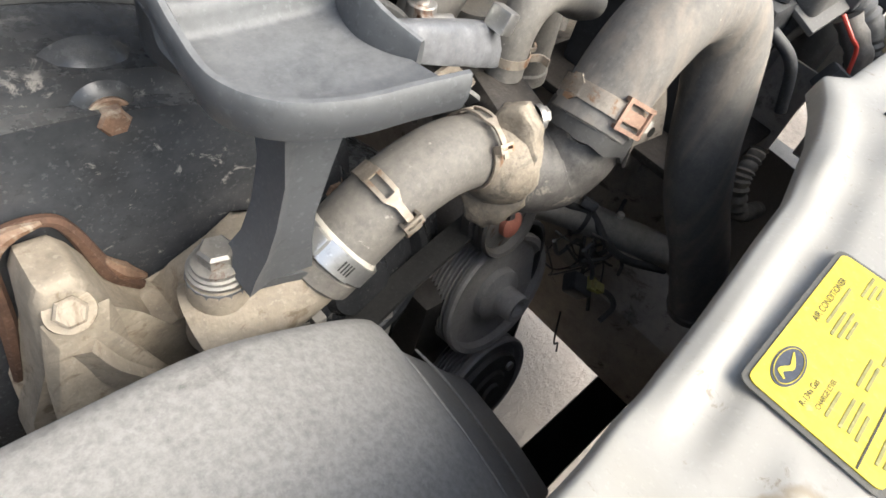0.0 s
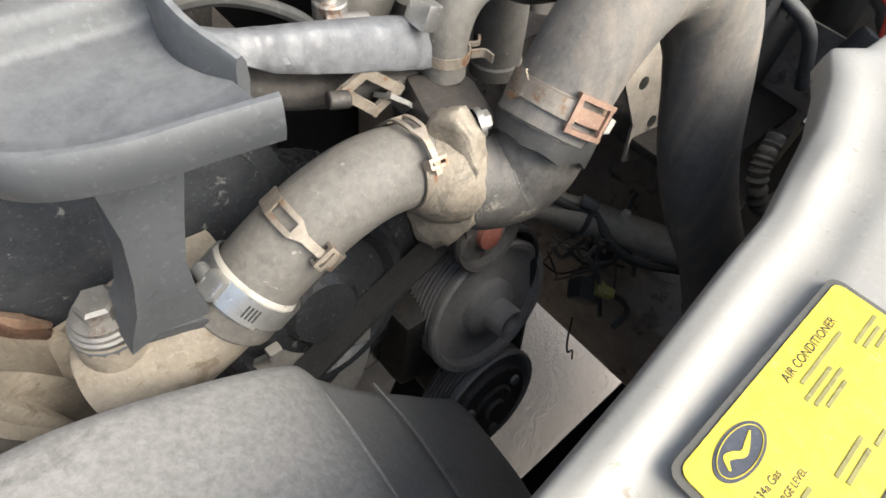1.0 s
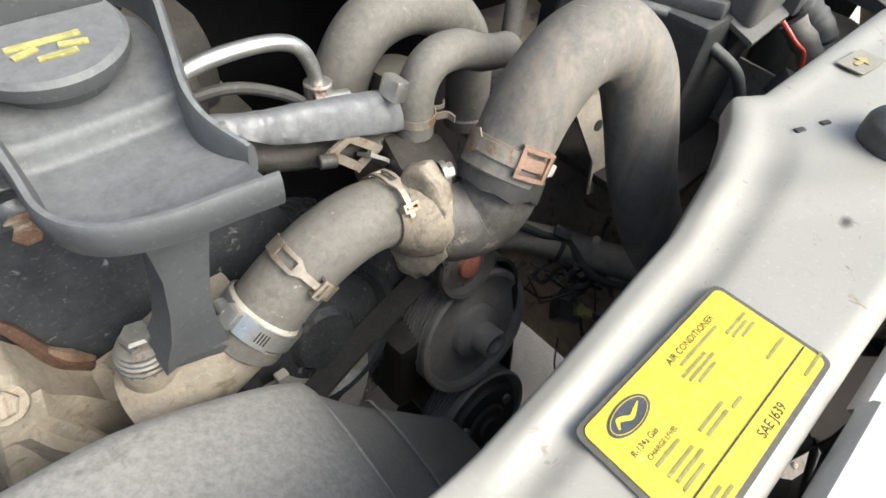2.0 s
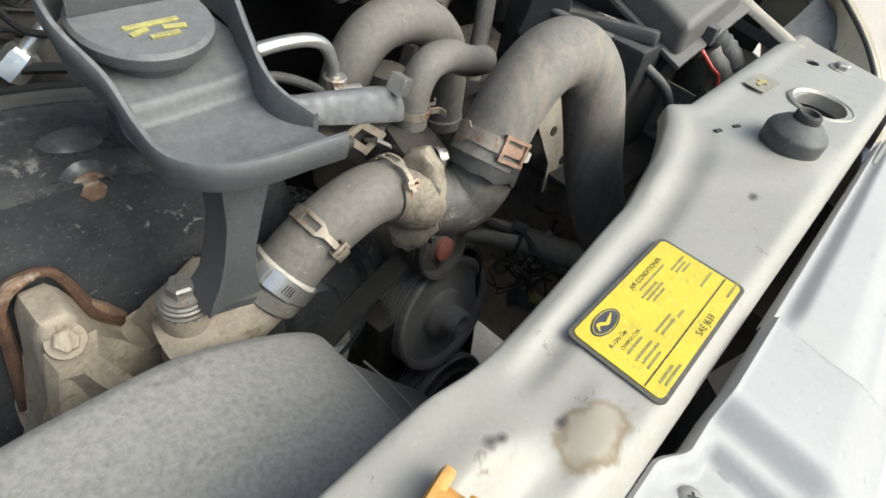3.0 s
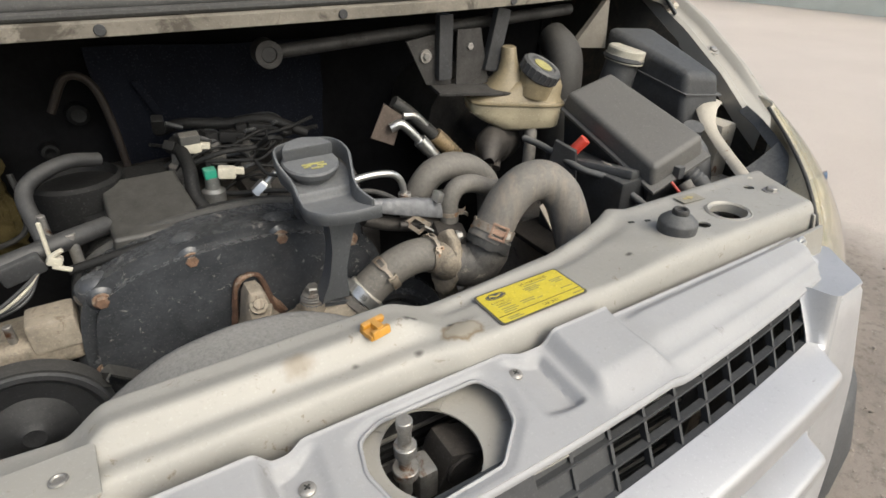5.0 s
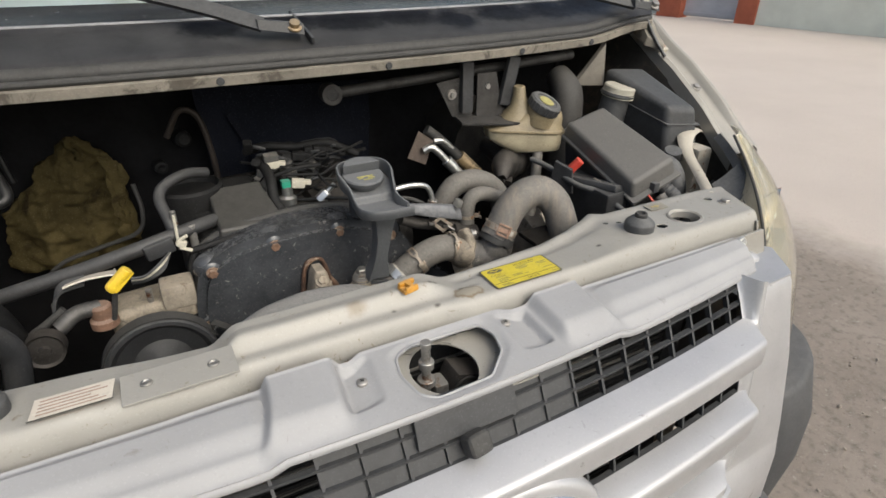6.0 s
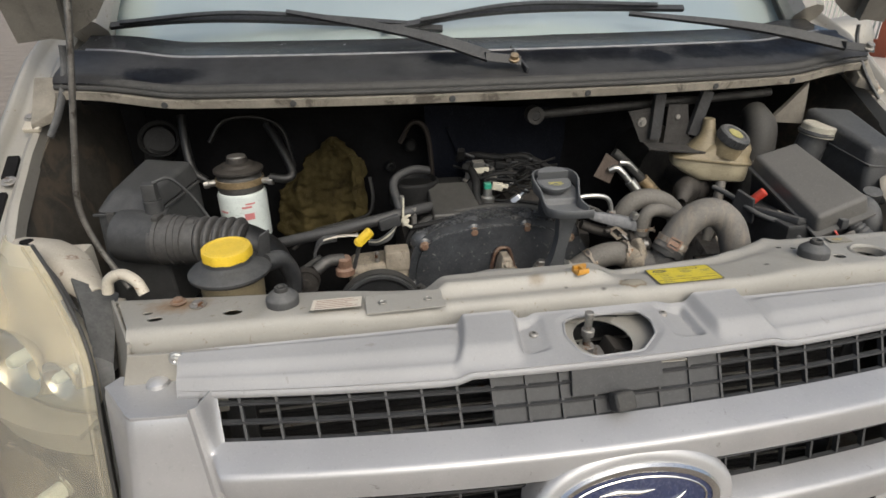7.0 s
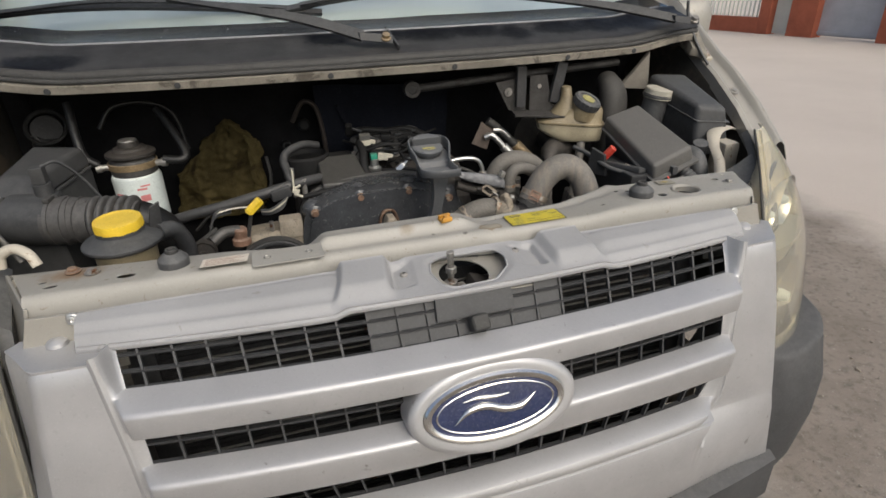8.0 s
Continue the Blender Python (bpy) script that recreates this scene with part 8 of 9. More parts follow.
def make_rear_fittings():
    t = thing("strut_brace", (0.35, 0.52, 1.25), "grey steel brace bar under the scuttle", "brace")
    part("bar", tube([(0.09, 0.52, 1.268), (0.30, 0.515, 1.280), (0.52, 0.515, 1.290), (0.70, 0.52, 1.298)], 0.011, 14, 6), STEEL_DARKER, t)
    part("eye", lathe((0.078, 0.505, 1.268), (0, 1, 0), [(0.012, 0), (0.021, 0), (0.021, 0.03), (0.012, 0.03), (0.012, 0)], 26), STEEL_DARKER, t)
    part("eye_core", rod((0.078, 0.507, 1.268), (0.078, 0.533, 1.268), 0.0118, 20), RUBBER_DARK, t)
    b = thing("pedal_bracket", (0.40, 0.48, 1.17), "bare steel bracket hanging below the brace", "bracket")
    part("plate", hexa([(0.345, 0.485, 1.195), (0.400, 0.485, 1.185), (0.400, 0.489, 1.185), (0.345, 0.489, 1.195), (0.305, 0.485, 1.272), (0.365, 0.485, 1.280), (0.365, 0.489, 1.280), (0.305, 0.489, 1.272)], 0.001), STEEL_DARKER, b)
    part("plate", hexa([(0.405, 0.480, 1.185), (0.478, 0.480, 1.185), (0.478, 0.484, 1.185), (0.405, 0.484, 1.185), (0.405, 0.480, 1.285), (0.455, 0.480, 1.285), (0.455, 0.484, 1.285), (0.405, 0.484, 1.285)], 0.001), STEEL_DARKER, b)
    part("upright", box((0.376, 0.478, 1.258), (0.028, 0.016, 0.11), 0.003), BLACK_PLASTIC, b)
    part("upright", box((0.488, 0.478, 1.262), (0.030, 0.016, 0.11), 0.003, (0, 12, 0)), BLACK_PLASTIC, b)
    part("foot", box((0.425, 0.458, 1.183), (0.15, 0.05, 0.006), 0.001, (5, 5, -8)), STEEL_DARKER, b)
    for x, z in ((0.342, 1.245), (0.432, 1.255)):
        part("bolt", join(lathe((x, 0.484, z), (0, -1, 0), [(0.012, 0), (0.011, 0.003), (0, 0.003)], 20), hexbolt((x, 0.482, z), (0, -1, 0), 0.007, 0.006)), STEEL, b)
    solid("gusset", prism([(0.795, 1.325), (0.805, 1.215), (0.70, 1.225), (0.745, 1.262)], (0, 0.515, 0), (1, 0, 0), (0, 0, 1), 0.012, 0.003), GUSSET, "grimy beige sheet gusset under the scuttle", "gusset")
    w = thing("washer_bottle", (0.78, 0.44, 0.95), "grey washer bottle filler neck with a pale cap", "washer bottle")
    part("neck", rod((0.765, 0.45, 1.02), (0.788, 0.436, 1.205), 0.040, 28, 0.034), GREY_PLASTIC, w)
    part("cap", lathe((0.789, 0.434, 1.204), (0.12, -0.10, 0.98), [(0, 0), (0.041, 0), (0.041, 0.010), (0.039, 0.012), (0.039, 0.024), (0.036, 0.027), (0, 0.027)], 36), PALE_CAP, w, "pale dusty cap")
    part("ring", lathe((0.7885, 0.4345, 1.206), (0.12, -0.10, 0.98), [(0.041, 0), (0.043, 0.003), (0.041, 0.010)], 36), BLACK_PLASTIC, w)
    d = thing("air_duct", (0.68, 0.52, 1.05), "smooth grey plastic duct behind the fuse box", "duct")
    part("duct", tube([(0.675, 0.50, 0.98), (0.680, 0.50, 1.08), (0.685, 0.50, 1.16), (0.688, 0.51, 1.21), (0.69, 0.55, 1.24)], [0.064, 0.062, 0.060, 0.056, 0.045], 20, 8, flat=0.7), DUCT, d, "", 60)
    k = thing("relay_box", (0.83, 0.38, 1.07), "black plastic relay housing close to the wing", "box")
    part("shell", hexa([(0.800, 0.50, 1.10), (0.815, 0.275, 1.065), (0.925, 0.265, 1.065), (0.925, 0.47, 1.10), (0.800, 0.505, 1.262), (0.822, 0.300, 1.205), (0.912, 0.290, 1.192), (0.905, 0.475, 1.258)], 0.016, 3), BLACK_PLASTIC, k)
    part("lid_seam", hexa([(0.797, 0.503, 1.205), (0.818, 0.290, 1.160), (0.920, 0.280, 1.150), (0.917, 0.475, 1.205), (0.797, 0.503, 1.209), (0.818, 0.290, 1.164), (0.920, 0.280, 1.154), (0.917, 0.475, 1.209)], 0.001), GREY_PLASTIC, k)
    part("spout", rod((0.815, 0.262, 1.075), (0.808, 0.250, 1.115), 0.020), GREY_PLASTIC, k)
    e = thing("air_intake_elbow", (0.80, 0.20, 1.0), "dusty grey corrugated elbow beside the fuse box", "elbow")
    part("elbow", tube([(0.775, 0.28, 1.075), (0.770, 0.235, 1.09), (0.768, 0.205, 1.075), (0.766, 0.185, 1.02), (0.765, 0.18, 0.95)], 0.024, 18, 8), GREY_PLASTIC, e)
    part("cap", rod((0.748, 0.285, 1.085), (0.750, 0.279, 1.105), 0.028), GREY_PLASTIC, e)


GUSSET = surface("grimy_beige_sheet", (0.165, 0.15, 0.125), 0.6, 0.1, 0.4, 14, dust=0.3, dust_col=(0.20, 0.185, 0.155), bump=0.08, spots=0.3, spot_col=(0.08, 0.07, 0.055), spot_scale=14)
DUCT = surface("grey_brown_duct_plastic", (0.040, 0.038, 0.035), 0.65, 0, 0.3, 12, dust=0.3, dust_col=(0.10, 0.094, 0.082), bump=0.06)
# A darker copy of STEEL_DARK, for the brace and the pedal bracket.
STEEL_DARKER = surface("darker_grey_steel", (0.052, 0.050, 0.048), 0.55, 0.4, 0.5, 22, dust=0.3, dust_col=(0.11, 0.10, 0.09), bump=0.15, spots=0.3, spot_col=(0.02, 0.018, 0.016), spot_scale=20)
STEEL_DARK = surface("dull_grey_steel", (0.115, 0.112, 0.108), 0.5, 0.6, 0.4, 30, dust=0.3, dust_col=(0.16, 0.15, 0.135), bump=0.12)
PALE_CAP = surface("pale_dusty_cap", (0.40, 0.38, 0.31), 0.6, 0, 0.3, 50, dust=0.4, bump=0.05)


PIPE_CLOTH = surface("grey_cloth_wrap", (0.20, 0.188, 0.165), 0.75, 0, 0.35, 24, dust=0.5, dust_col=(0.34, 0.315, 0.27), bump=0.35, grain=220, up_only=False)
# Dusty paint, its colour raised to replace light that doesn't reach the rail.
RAIL_DUST = surface("lightened_dusty_chassis_paint", (0.38, 0.335, 0.28), 0.7, 0, 0.45, 12, dust=0.5, dust_col=(0.48, 0.43, 0.36), bump=0.3, spots=0.3, spot_col=(0.05, 0.042, 0.035), spot_scale=18, up_only=False)


def make_lower_right():
    """What shows past the pulleys: chassis rail, pipe, loom and ties."""
    t = thing("chassis_rail", (0.62, 0.35, 0.4), "brown-grey grimy chassis rail beside the engine", "chassis rail")
    part("rail", box((0.66, 0.42, 0.52), (0.16, 0.80, 0.16), 0.012), RAIL_DUST, t)
    part("turret", hexa([(0.50, 0.33, 0.60), (0.72, 0.24, 0.60), (0.82, 0.60, 0.60), (0.56, 0.62, 0.60), (0.56, 0.36, 0.86), (0.74, 0.30, 0.86), (0.80, 0.58, 0.90), (0.60, 0.60, 0.90)], 0.01), RAIL_DUST, t, "dusty inner panel below the battery")
    part("inner_panel", thicken(loft([[(0.700, 0.12, 0.62), (0.712, 0.13, 0.80), (0.716, 0.14, 0.985)], [(0.708, 0.26, 0.62), (0.722, 0.26, 0.80), (0.728, 0.26, 0.985)], [(0.72, 0.44, 0.62), (0.74, 0.44, 0.82), (0.75, 0.44, 1.0)]], closed=False), 0.004), RAIL_DUST, t, "dusty painted panel behind the headlamp")
    part("battery_tray", box((0.62, 0.28, 0.895), (0.24, 0.27, 0.012), 0.004), GREASY, t)
    part("cross_member", box((0.36, 0.30, 0.34), (0.12, 0.12, 0.08), 0.012, (0, 0, 30)), GREASY, t)
    p = thing("bracket_plate", (0.52, 0.27, 0.90), "pale dusty steel bracket plate with two holes", "bracket")
    low, high = Vector((0.527, 0.228, 0.911)), Vector((0.497, 0.240, 0.961))
    v = (high - low).normalized()
    u = Vector((v.z, 0, -v.x)).normalized()
    part("plate", prism([(-0.046, -0.017), (-0.028, -0.036), (-0.008, -0.048), (0.018, -0.028), (0.026, 0.02), (0.026, 0.15), (-0.018, 0.15), (-0.022, 0.02)], low, u, v, 0.003, 0.001), RAIL_DUST, p)
    for q in (low, high):
        part("hole", lathe(q + u.cross(v) * 0.0036 * (-1 if u.cross(v).y > 0 else 1), u.cross(v) * (-1 if u.cross(v).y > 0 else 1), [(0.0, 0.0), (0.0065, 0), (0.0065, -0.002)], 16), INK, p)
    h = thing("lower_pipe", (0.45, 0.26, 0.72), "dusty grey pipe with taped cables along it", "pipe")
    part("pipe", tube([(0.40, 0.32, 0.80), (0.445, 0.285, 0.788), (0.490, 0.238, 0.778), (0.520, 0.195, 0.772), (0.548, 0.158, 0.765), (0.58, 0.12, 0.75)], 0.0215, 18, 8), PIPE_CLOTH, h)
    part("cable", tube([(0.43, 0.275, 0.83), (0.470, 0.248, 0.800), (0.492, 0.222, 0.792), (0.490, 0.190, 0.775), (0.510, 0.160, 0.755), (0.56, 0.12, 0.74)], 0.0055, 10, 8), RUBBER_DARK, h)
    part("tie", lathe((0.493, 0.236, 0.778), (0.52, -0.83, -0.15), [(0.0215, 0), (0.0235, 0.001), (0.0235, 0.006), (0.0215, 0.007)], 28), RUBBER_DARK, h)
    part("tie_end", box((0.488, 0.232, 0.806), (0.014, 0.022, 0.012), 0.003, (10, 25, 30)), GREY_PLASTIC, h)
    part("knob", rod((0.520, 0.200, 0.790), (0.521, 0.200, 0.800), 0.005, 12), LABEL_W, h)
    rnd = random.Random(8)
    for k in range(16):
        a = Vector((0.43 + rnd.uniform(0, 0.06), 0.205 + rnd.uniform(-0.01, 0.04), 0.74 + rnd.uniform(-0.03, 0.06)))
        pts = [a]
        for _ in range(4):
            a = a + Vector((rnd.uniform(0.0, 0.05), rnd.uniform(-0.02, 0.015), rnd.uniform(-0.055, 0.01)))
            pts.append(a)
        w = thing("loose_wire", pts[0], "thin loose wire hanging over the chassis rail", "wire", "loose wires")
        part("strand", tube([tuple(q) for q in pts], rnd.choice((0.0014, 0.002, 0.003)), 6, 8), (RUBBER_DARK, STEEL_DARK, GREY_PLASTIC)[k % 3], w)
    c = thing("plug_connector", (0.46, 0.215, 0.67), "olive plug connector on the lower loom", "connector", "loom connectors")
    part("shell", join(box((0.489, 0.166, 0.703), (0.022, 0.013, 0.012), 0.002, (20, 30, -40)), box((0.483, 0.172, 0.708), (0.012, 0.020, 0.008), 0.002, (20, 30, -40))), CAP_MARK, c)
    part("socket", box((0.470, 0.184, 0.700), (0.036, 0.028, 0.024), 0.005, (20, 30, -40)), BLACK_PLASTIC, c)
    part("tail", tube([(0.497, 0.158, 0.697), (0.508, 0.146, 0.688), (0.512, 0.135, 0.67), (0.49, 0.135, 0.655)], 0.004, 8, 6), STEEL_DARK, c)
    w = thing("loose_wire", (0.50, 0.18, 0.55), "thin black wire curling above the ground", "wire", "loose wires")
    part("strand", tube([(0.50, 0.19, 0.60), (0.475, 0.172, 0.585), (0.478, 0.165, 0.56), (0.495, 0.165, 0.545), (0.50, 0.16, 0.52)], 0.0015, 6, 8), RUBBER_DARK, w)
    s = thing("subframe", (0.3, 0.12, 0.4), "dark painted lower cross member", "subframe")
    part("beam", box((0.0, 0.06, 0.38), (1.3, 0.07, 0.07), 0.01), BAY_DARK, s)


make_fuse_box()
make_battery()
make_brake_reservoir()
make_pipe_fittings()
make_rear_fittings()
make_lower_right()

# ---- the bay's side with the air filter, fuel filter and steering fluid ----
# Dusty plastic, its base and dust both dimmed for the bay's shade.
AIR_DUST = surface("dusty_air_box_plastic", (0.020, 0.021, 0.023), 0.4, 0, 0.45, 12, dust=0.6, dust_col=(0.090, 0.090, 0.088), bump=0.08, up_only=False)
RUBBER_AIR = surface("grey_dusted_rubber", (0.035, 0.034, 0.034), 0.42, 0, 0.35, 26, dust=0.5, dust_col=(0.135, 0.130, 0.122), bump=0.12, up_only=False)
# Rubber set blacker than RUBBER_DARK, to carry the shade round the filter.
RUBBER_BLACK = surface("shade_black_rubber", (0.010, 0.010, 0.010), 0.45, 0, 0.4, 30, dust=0.1, dust_col=(0.035, 0.033, 0.03), bump=0.12)


def make_air_box():
    t = thing("air_filter_box", (-0.83, 0.42, 0.95), "dusty black air filter housing", "air filter")
    part("lower", hexa([(-0.905, 0.36, 0.90), (-0.755, 0.33, 0.90), (-0.735, 0.58, 0.90), (-0.86, 0.60, 0.90), (-0.895, 0.37, 1.135), (-0.775, 0.345, 1.135), (-0.735, 0.575, 1.135), (-0.86, 0.59, 1.14)], 0.014, 3), AIR_DUST, t)
    part("upper", hexa([(-0.900, 0.365, 1.137), (-0.770, 0.340, 1.137), (-0.731, 0.578, 1.138), (-0.862, 0.594, 1.143), (-0.868, 0.40, 1.176), (-0.790, 0.385, 1.176), (-0.740, 0.550, 1.192), (-0.845, 0.565, 1.200)], 0.014, 3), AIR_DUST, t)
    part("seam", tube([(-0.898, 0.368, 1.136), (-0.772, 0.342, 1.136), (-0.733, 0.576, 1.137)], 0.004, 8, 1), AIR_DUST, t)
    for x, y in ((-0.86, 0.357), (-0.79, 0.343)):
        part("clip", box((x, y, 1.130), (0.018, 0.010, 0.030), 0.003, (0, 0, -12)), STEEL_DARK, t, "steel spring clip")
    part("outlet", lathe((-0.805, 0.345, 1.092), (0.95, -0.30, -0.02), [(0.0, -0.04), (0.054, -0.04), (0.056, 0.0), (0.053, 0.05), (0, 0.05)], 36), AIR_DUST, t)
    s = thing("air_flow_sensor", (-0.755, 0.33, 1.16), "black air flow sensor with a plug and cable", "sensor")
    part("body", join(rod((-0.752, 0.325, 1.140), (-0.752, 0.325, 1.20), 0.018), box((-0.752, 0.325, 1.172), (0.05, 0.03, 0.008), 0.002), box((-0.752, 0.325, 1.218), (0.026, 0.026, 0.036), 0.004)), AIR_DUST, s)
    part("cable", tube([(-0.745, 0.325, 1.235), (-0.72, 0.35, 1.235), (-0.69, 0.37, 1.19), (-0.66, 0.38, 1.12)], 0.0035, 8, 8), GREY_PLASTIC, s)
    shifted(s, (-0.018, 0.018, -0.030))
    d = thing("air_hose", (-0.67, 0.30, 1.04), "ribbed dusty black rubber air intake hose", "hose")
    axis = Vector((0.97, -0.20, -0.03)).normalized()
    o = Vector((-0.772, 0.330, 1.090))
    part("sleeve", lathe(o, axis, [(0.0, 0.0), (0.049, 0.0), (0.051, 0.003), (0.051, 0.040), (0.0485, 0.055), (0.047, 0.092), (0.0, 0.092)], 40), RUBBER_AIR, d)
    for a, m_ in ((0.010, STEEL_DARK), (0.034, RUBBER_AIR)):
        part("band", lathe(o + axis * a, axis, [(0.0505, 0), (0.0530, 0.0008), (0.0530, 0.0085), (0.0505, 0.0093)], 40), m_, d)
    part("band_lug", box(o + axis * 0.014 + Vector((0, -0.012, 0.053)), (0.014, 0.026, 0.010), 0.003, (0, 3, -12)), STEEL_DARK, d)
    for k, tilt in ((0.046, 0.10), (0.066, -0.08)):
        part("moulded_rib", lathe(o + axis * k, axis + Vector((0, tilt, 0)), [(0.0470, 0), (0.0510, 0.001), (0.0510, 0.0040), (0.0470, 0.005)], 40), RUBBER_AIR, d)
    part("flat_web", box(o + axis * 0.062 + Vector((0, -0.012, 0.0455)), (0.050, 0.010, 0.004), 0.0015, (20, 2, -12)), RUBBER_AIR, d)
    ribs = [(0.0, 0.0)]
    for k in range(5):
        z = 0.0185 * k
        ribs += [(0.0370, z), (0.0375, z + 0.0020), (0.0465, z + 0.0035), (0.0500, z + 0.0060), (0.0508, z + 0.0085), (0.0500, z + 0.0110), (0.0465, z + 0.0135), (0.0375, z + 0.0150), (0.0370, z + 0.0165)]
    ribs += [(0.0370, 0.094), (0.0, 0.094)]
    part("bellows", lathe(o + axis * 0.090, axis, ribs, 44), RUBBER_AIR, d, "bellows of five round ribs", 60)
    e = o + axis * 0.172
    part("tail", tube([tuple(e), tuple(e + Vector((0.025, 0.004, -0.016))), tuple(e + Vector((0.050, 0.016, -0.050))), tuple(e + Vector((0.062, 0.03, -0.11)))], [0.041, 0.041, 0.040, 0.038], 28, 8), RUBBER_BLACK, d)
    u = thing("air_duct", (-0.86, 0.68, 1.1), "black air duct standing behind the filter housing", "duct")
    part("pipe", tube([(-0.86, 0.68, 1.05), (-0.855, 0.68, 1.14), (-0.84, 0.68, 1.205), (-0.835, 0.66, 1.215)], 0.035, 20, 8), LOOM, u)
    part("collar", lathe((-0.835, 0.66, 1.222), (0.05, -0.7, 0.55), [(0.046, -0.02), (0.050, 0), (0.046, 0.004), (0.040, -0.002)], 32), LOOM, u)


def make_fuel_filter():
    c = Vector((-0.645, 0.585, 0))
    t = thing("fuel_filter", (c.x, c.y, 0.98), "white fuel filter can on a steel head", "fuel filter")
    part("can", lathe((c.x, c.y, 0.985), (0, 0, 1), [(0, 0), (0.050, 0), (0.055, 0.006), (0.056, 0.118), (0.053, 0.125), (0.048, 0.128), (0, 0.128)], 44), FILTER_W, t, "white filter can")
    part("head", lathe((c.x, c.y, 1.112), (0, 0, 1), [(0, 0), (0.050, 0), (0.052, 0.008), (0.050, 0.034), (0.044, 0.040), (0.040, 0.052), (0.034, 0.056), (0, 0.056)], 40), STEEL_DARK, t, "oily steel head")
    part("clamp_ring", lathe((c.x, c.y, 1.128), (0, 0, 1), [(0.0525, 0), (0.055, 0.001), (0.055, 0.016), (0.0525, 0.017)], 40), BRASS, t)
    part("primer", lathe((c.x, c.y, 1.166), (0, 0, 1), [(0.053, -0.010), (0.056, -0.006), (0.056, 0.0), (0.050, 0.004), (0.040, 0.006), (0.036, 0.012), (0.024, 0.015), (0.023, 0.026), (0.019, 0.029), (0, 0.029)], 36), GREASY, t, "oily black priming button")
    part("button", lathe((c.x, c.y, 1.193), (0, 0, 1), [(0.021, 0), (0.020, 0.004), (0.010, 0.006), (0, 0.004)], 28), STEEL, t)
    for s in (-1, 1):
        part("union", join(rod((c.x + s * 0.045, c.y - 0.01, 1.135), (c.x + s * 0.072, c.y - 0.016, 1.135), 0.008), rod((c.x + s * 0.066, c.y - 0.015, 1.135), (c.x + s * 0.078, c.y - 0.017, 1.135), 0.011)), STEEL, t)
    # printed marks
    for a, z, w in ((0.16, 1.058, 0.016), (0.10, 1.082, 0.005), (0.25, 1.090, 0.004), (-0.9, 1.07, 0.004)):
        part("printed_mark", strip([(c.x + 0.0568 * math.sin(a + k * 0.13), c.y - 0.0568 * math.cos(a + k * 0.13), z) for k in range(4)], (0, 0, 1), w, 0.0006, 3), PINK, t, "faded red printed mark")
    make_hose("fuel_hose", [(c.x + 0.075, c.y - 0.016, 1.135), (c.x + 0.115, c.y - 0.02, 1.130), (c.x + 0.128, c.y - 0.005, 1.145), (c.x + 0.10, c.y + 0.04, 1.20), (c.x + 0.07, c.y + 0.08, 1.245)], 0.0105, RUBBER_BLACK, "black rubber fuel hose bent up from the filter", group="fuel hoses")
    make_hose("fuel_hose", [(c.x - 0.075, c.y - 0.016, 1.135), (c.x - 0.10, c.y - 0.015, 1.16), (c.x - 0.112, c.y + 0.01, 1.21), (c.x - 0.12, c.y + 0.05, 1.28)], 0.0105, RUBBER_BLACK, "black rubber fuel hose rising from the filter", group="fuel hoses")
    make_hose("vent_hose", [(c.x - 0.08, c.y + 0.10, 1.20), (c.x - 0.04, c.y + 0.11, 1.25), (c.x + 0.04, c.y + 0.12, 1.255), (c.x + 0.10, c.y + 0.12, 1.22), (c.x + 0.12, c.y + 0.12, 1.12)], 0.006, RUBBER_BLACK, "thin black hose arching behind the filter")
    t.scale = (1.05, 1.05, 1.0)
    t.location.z -= 0.008


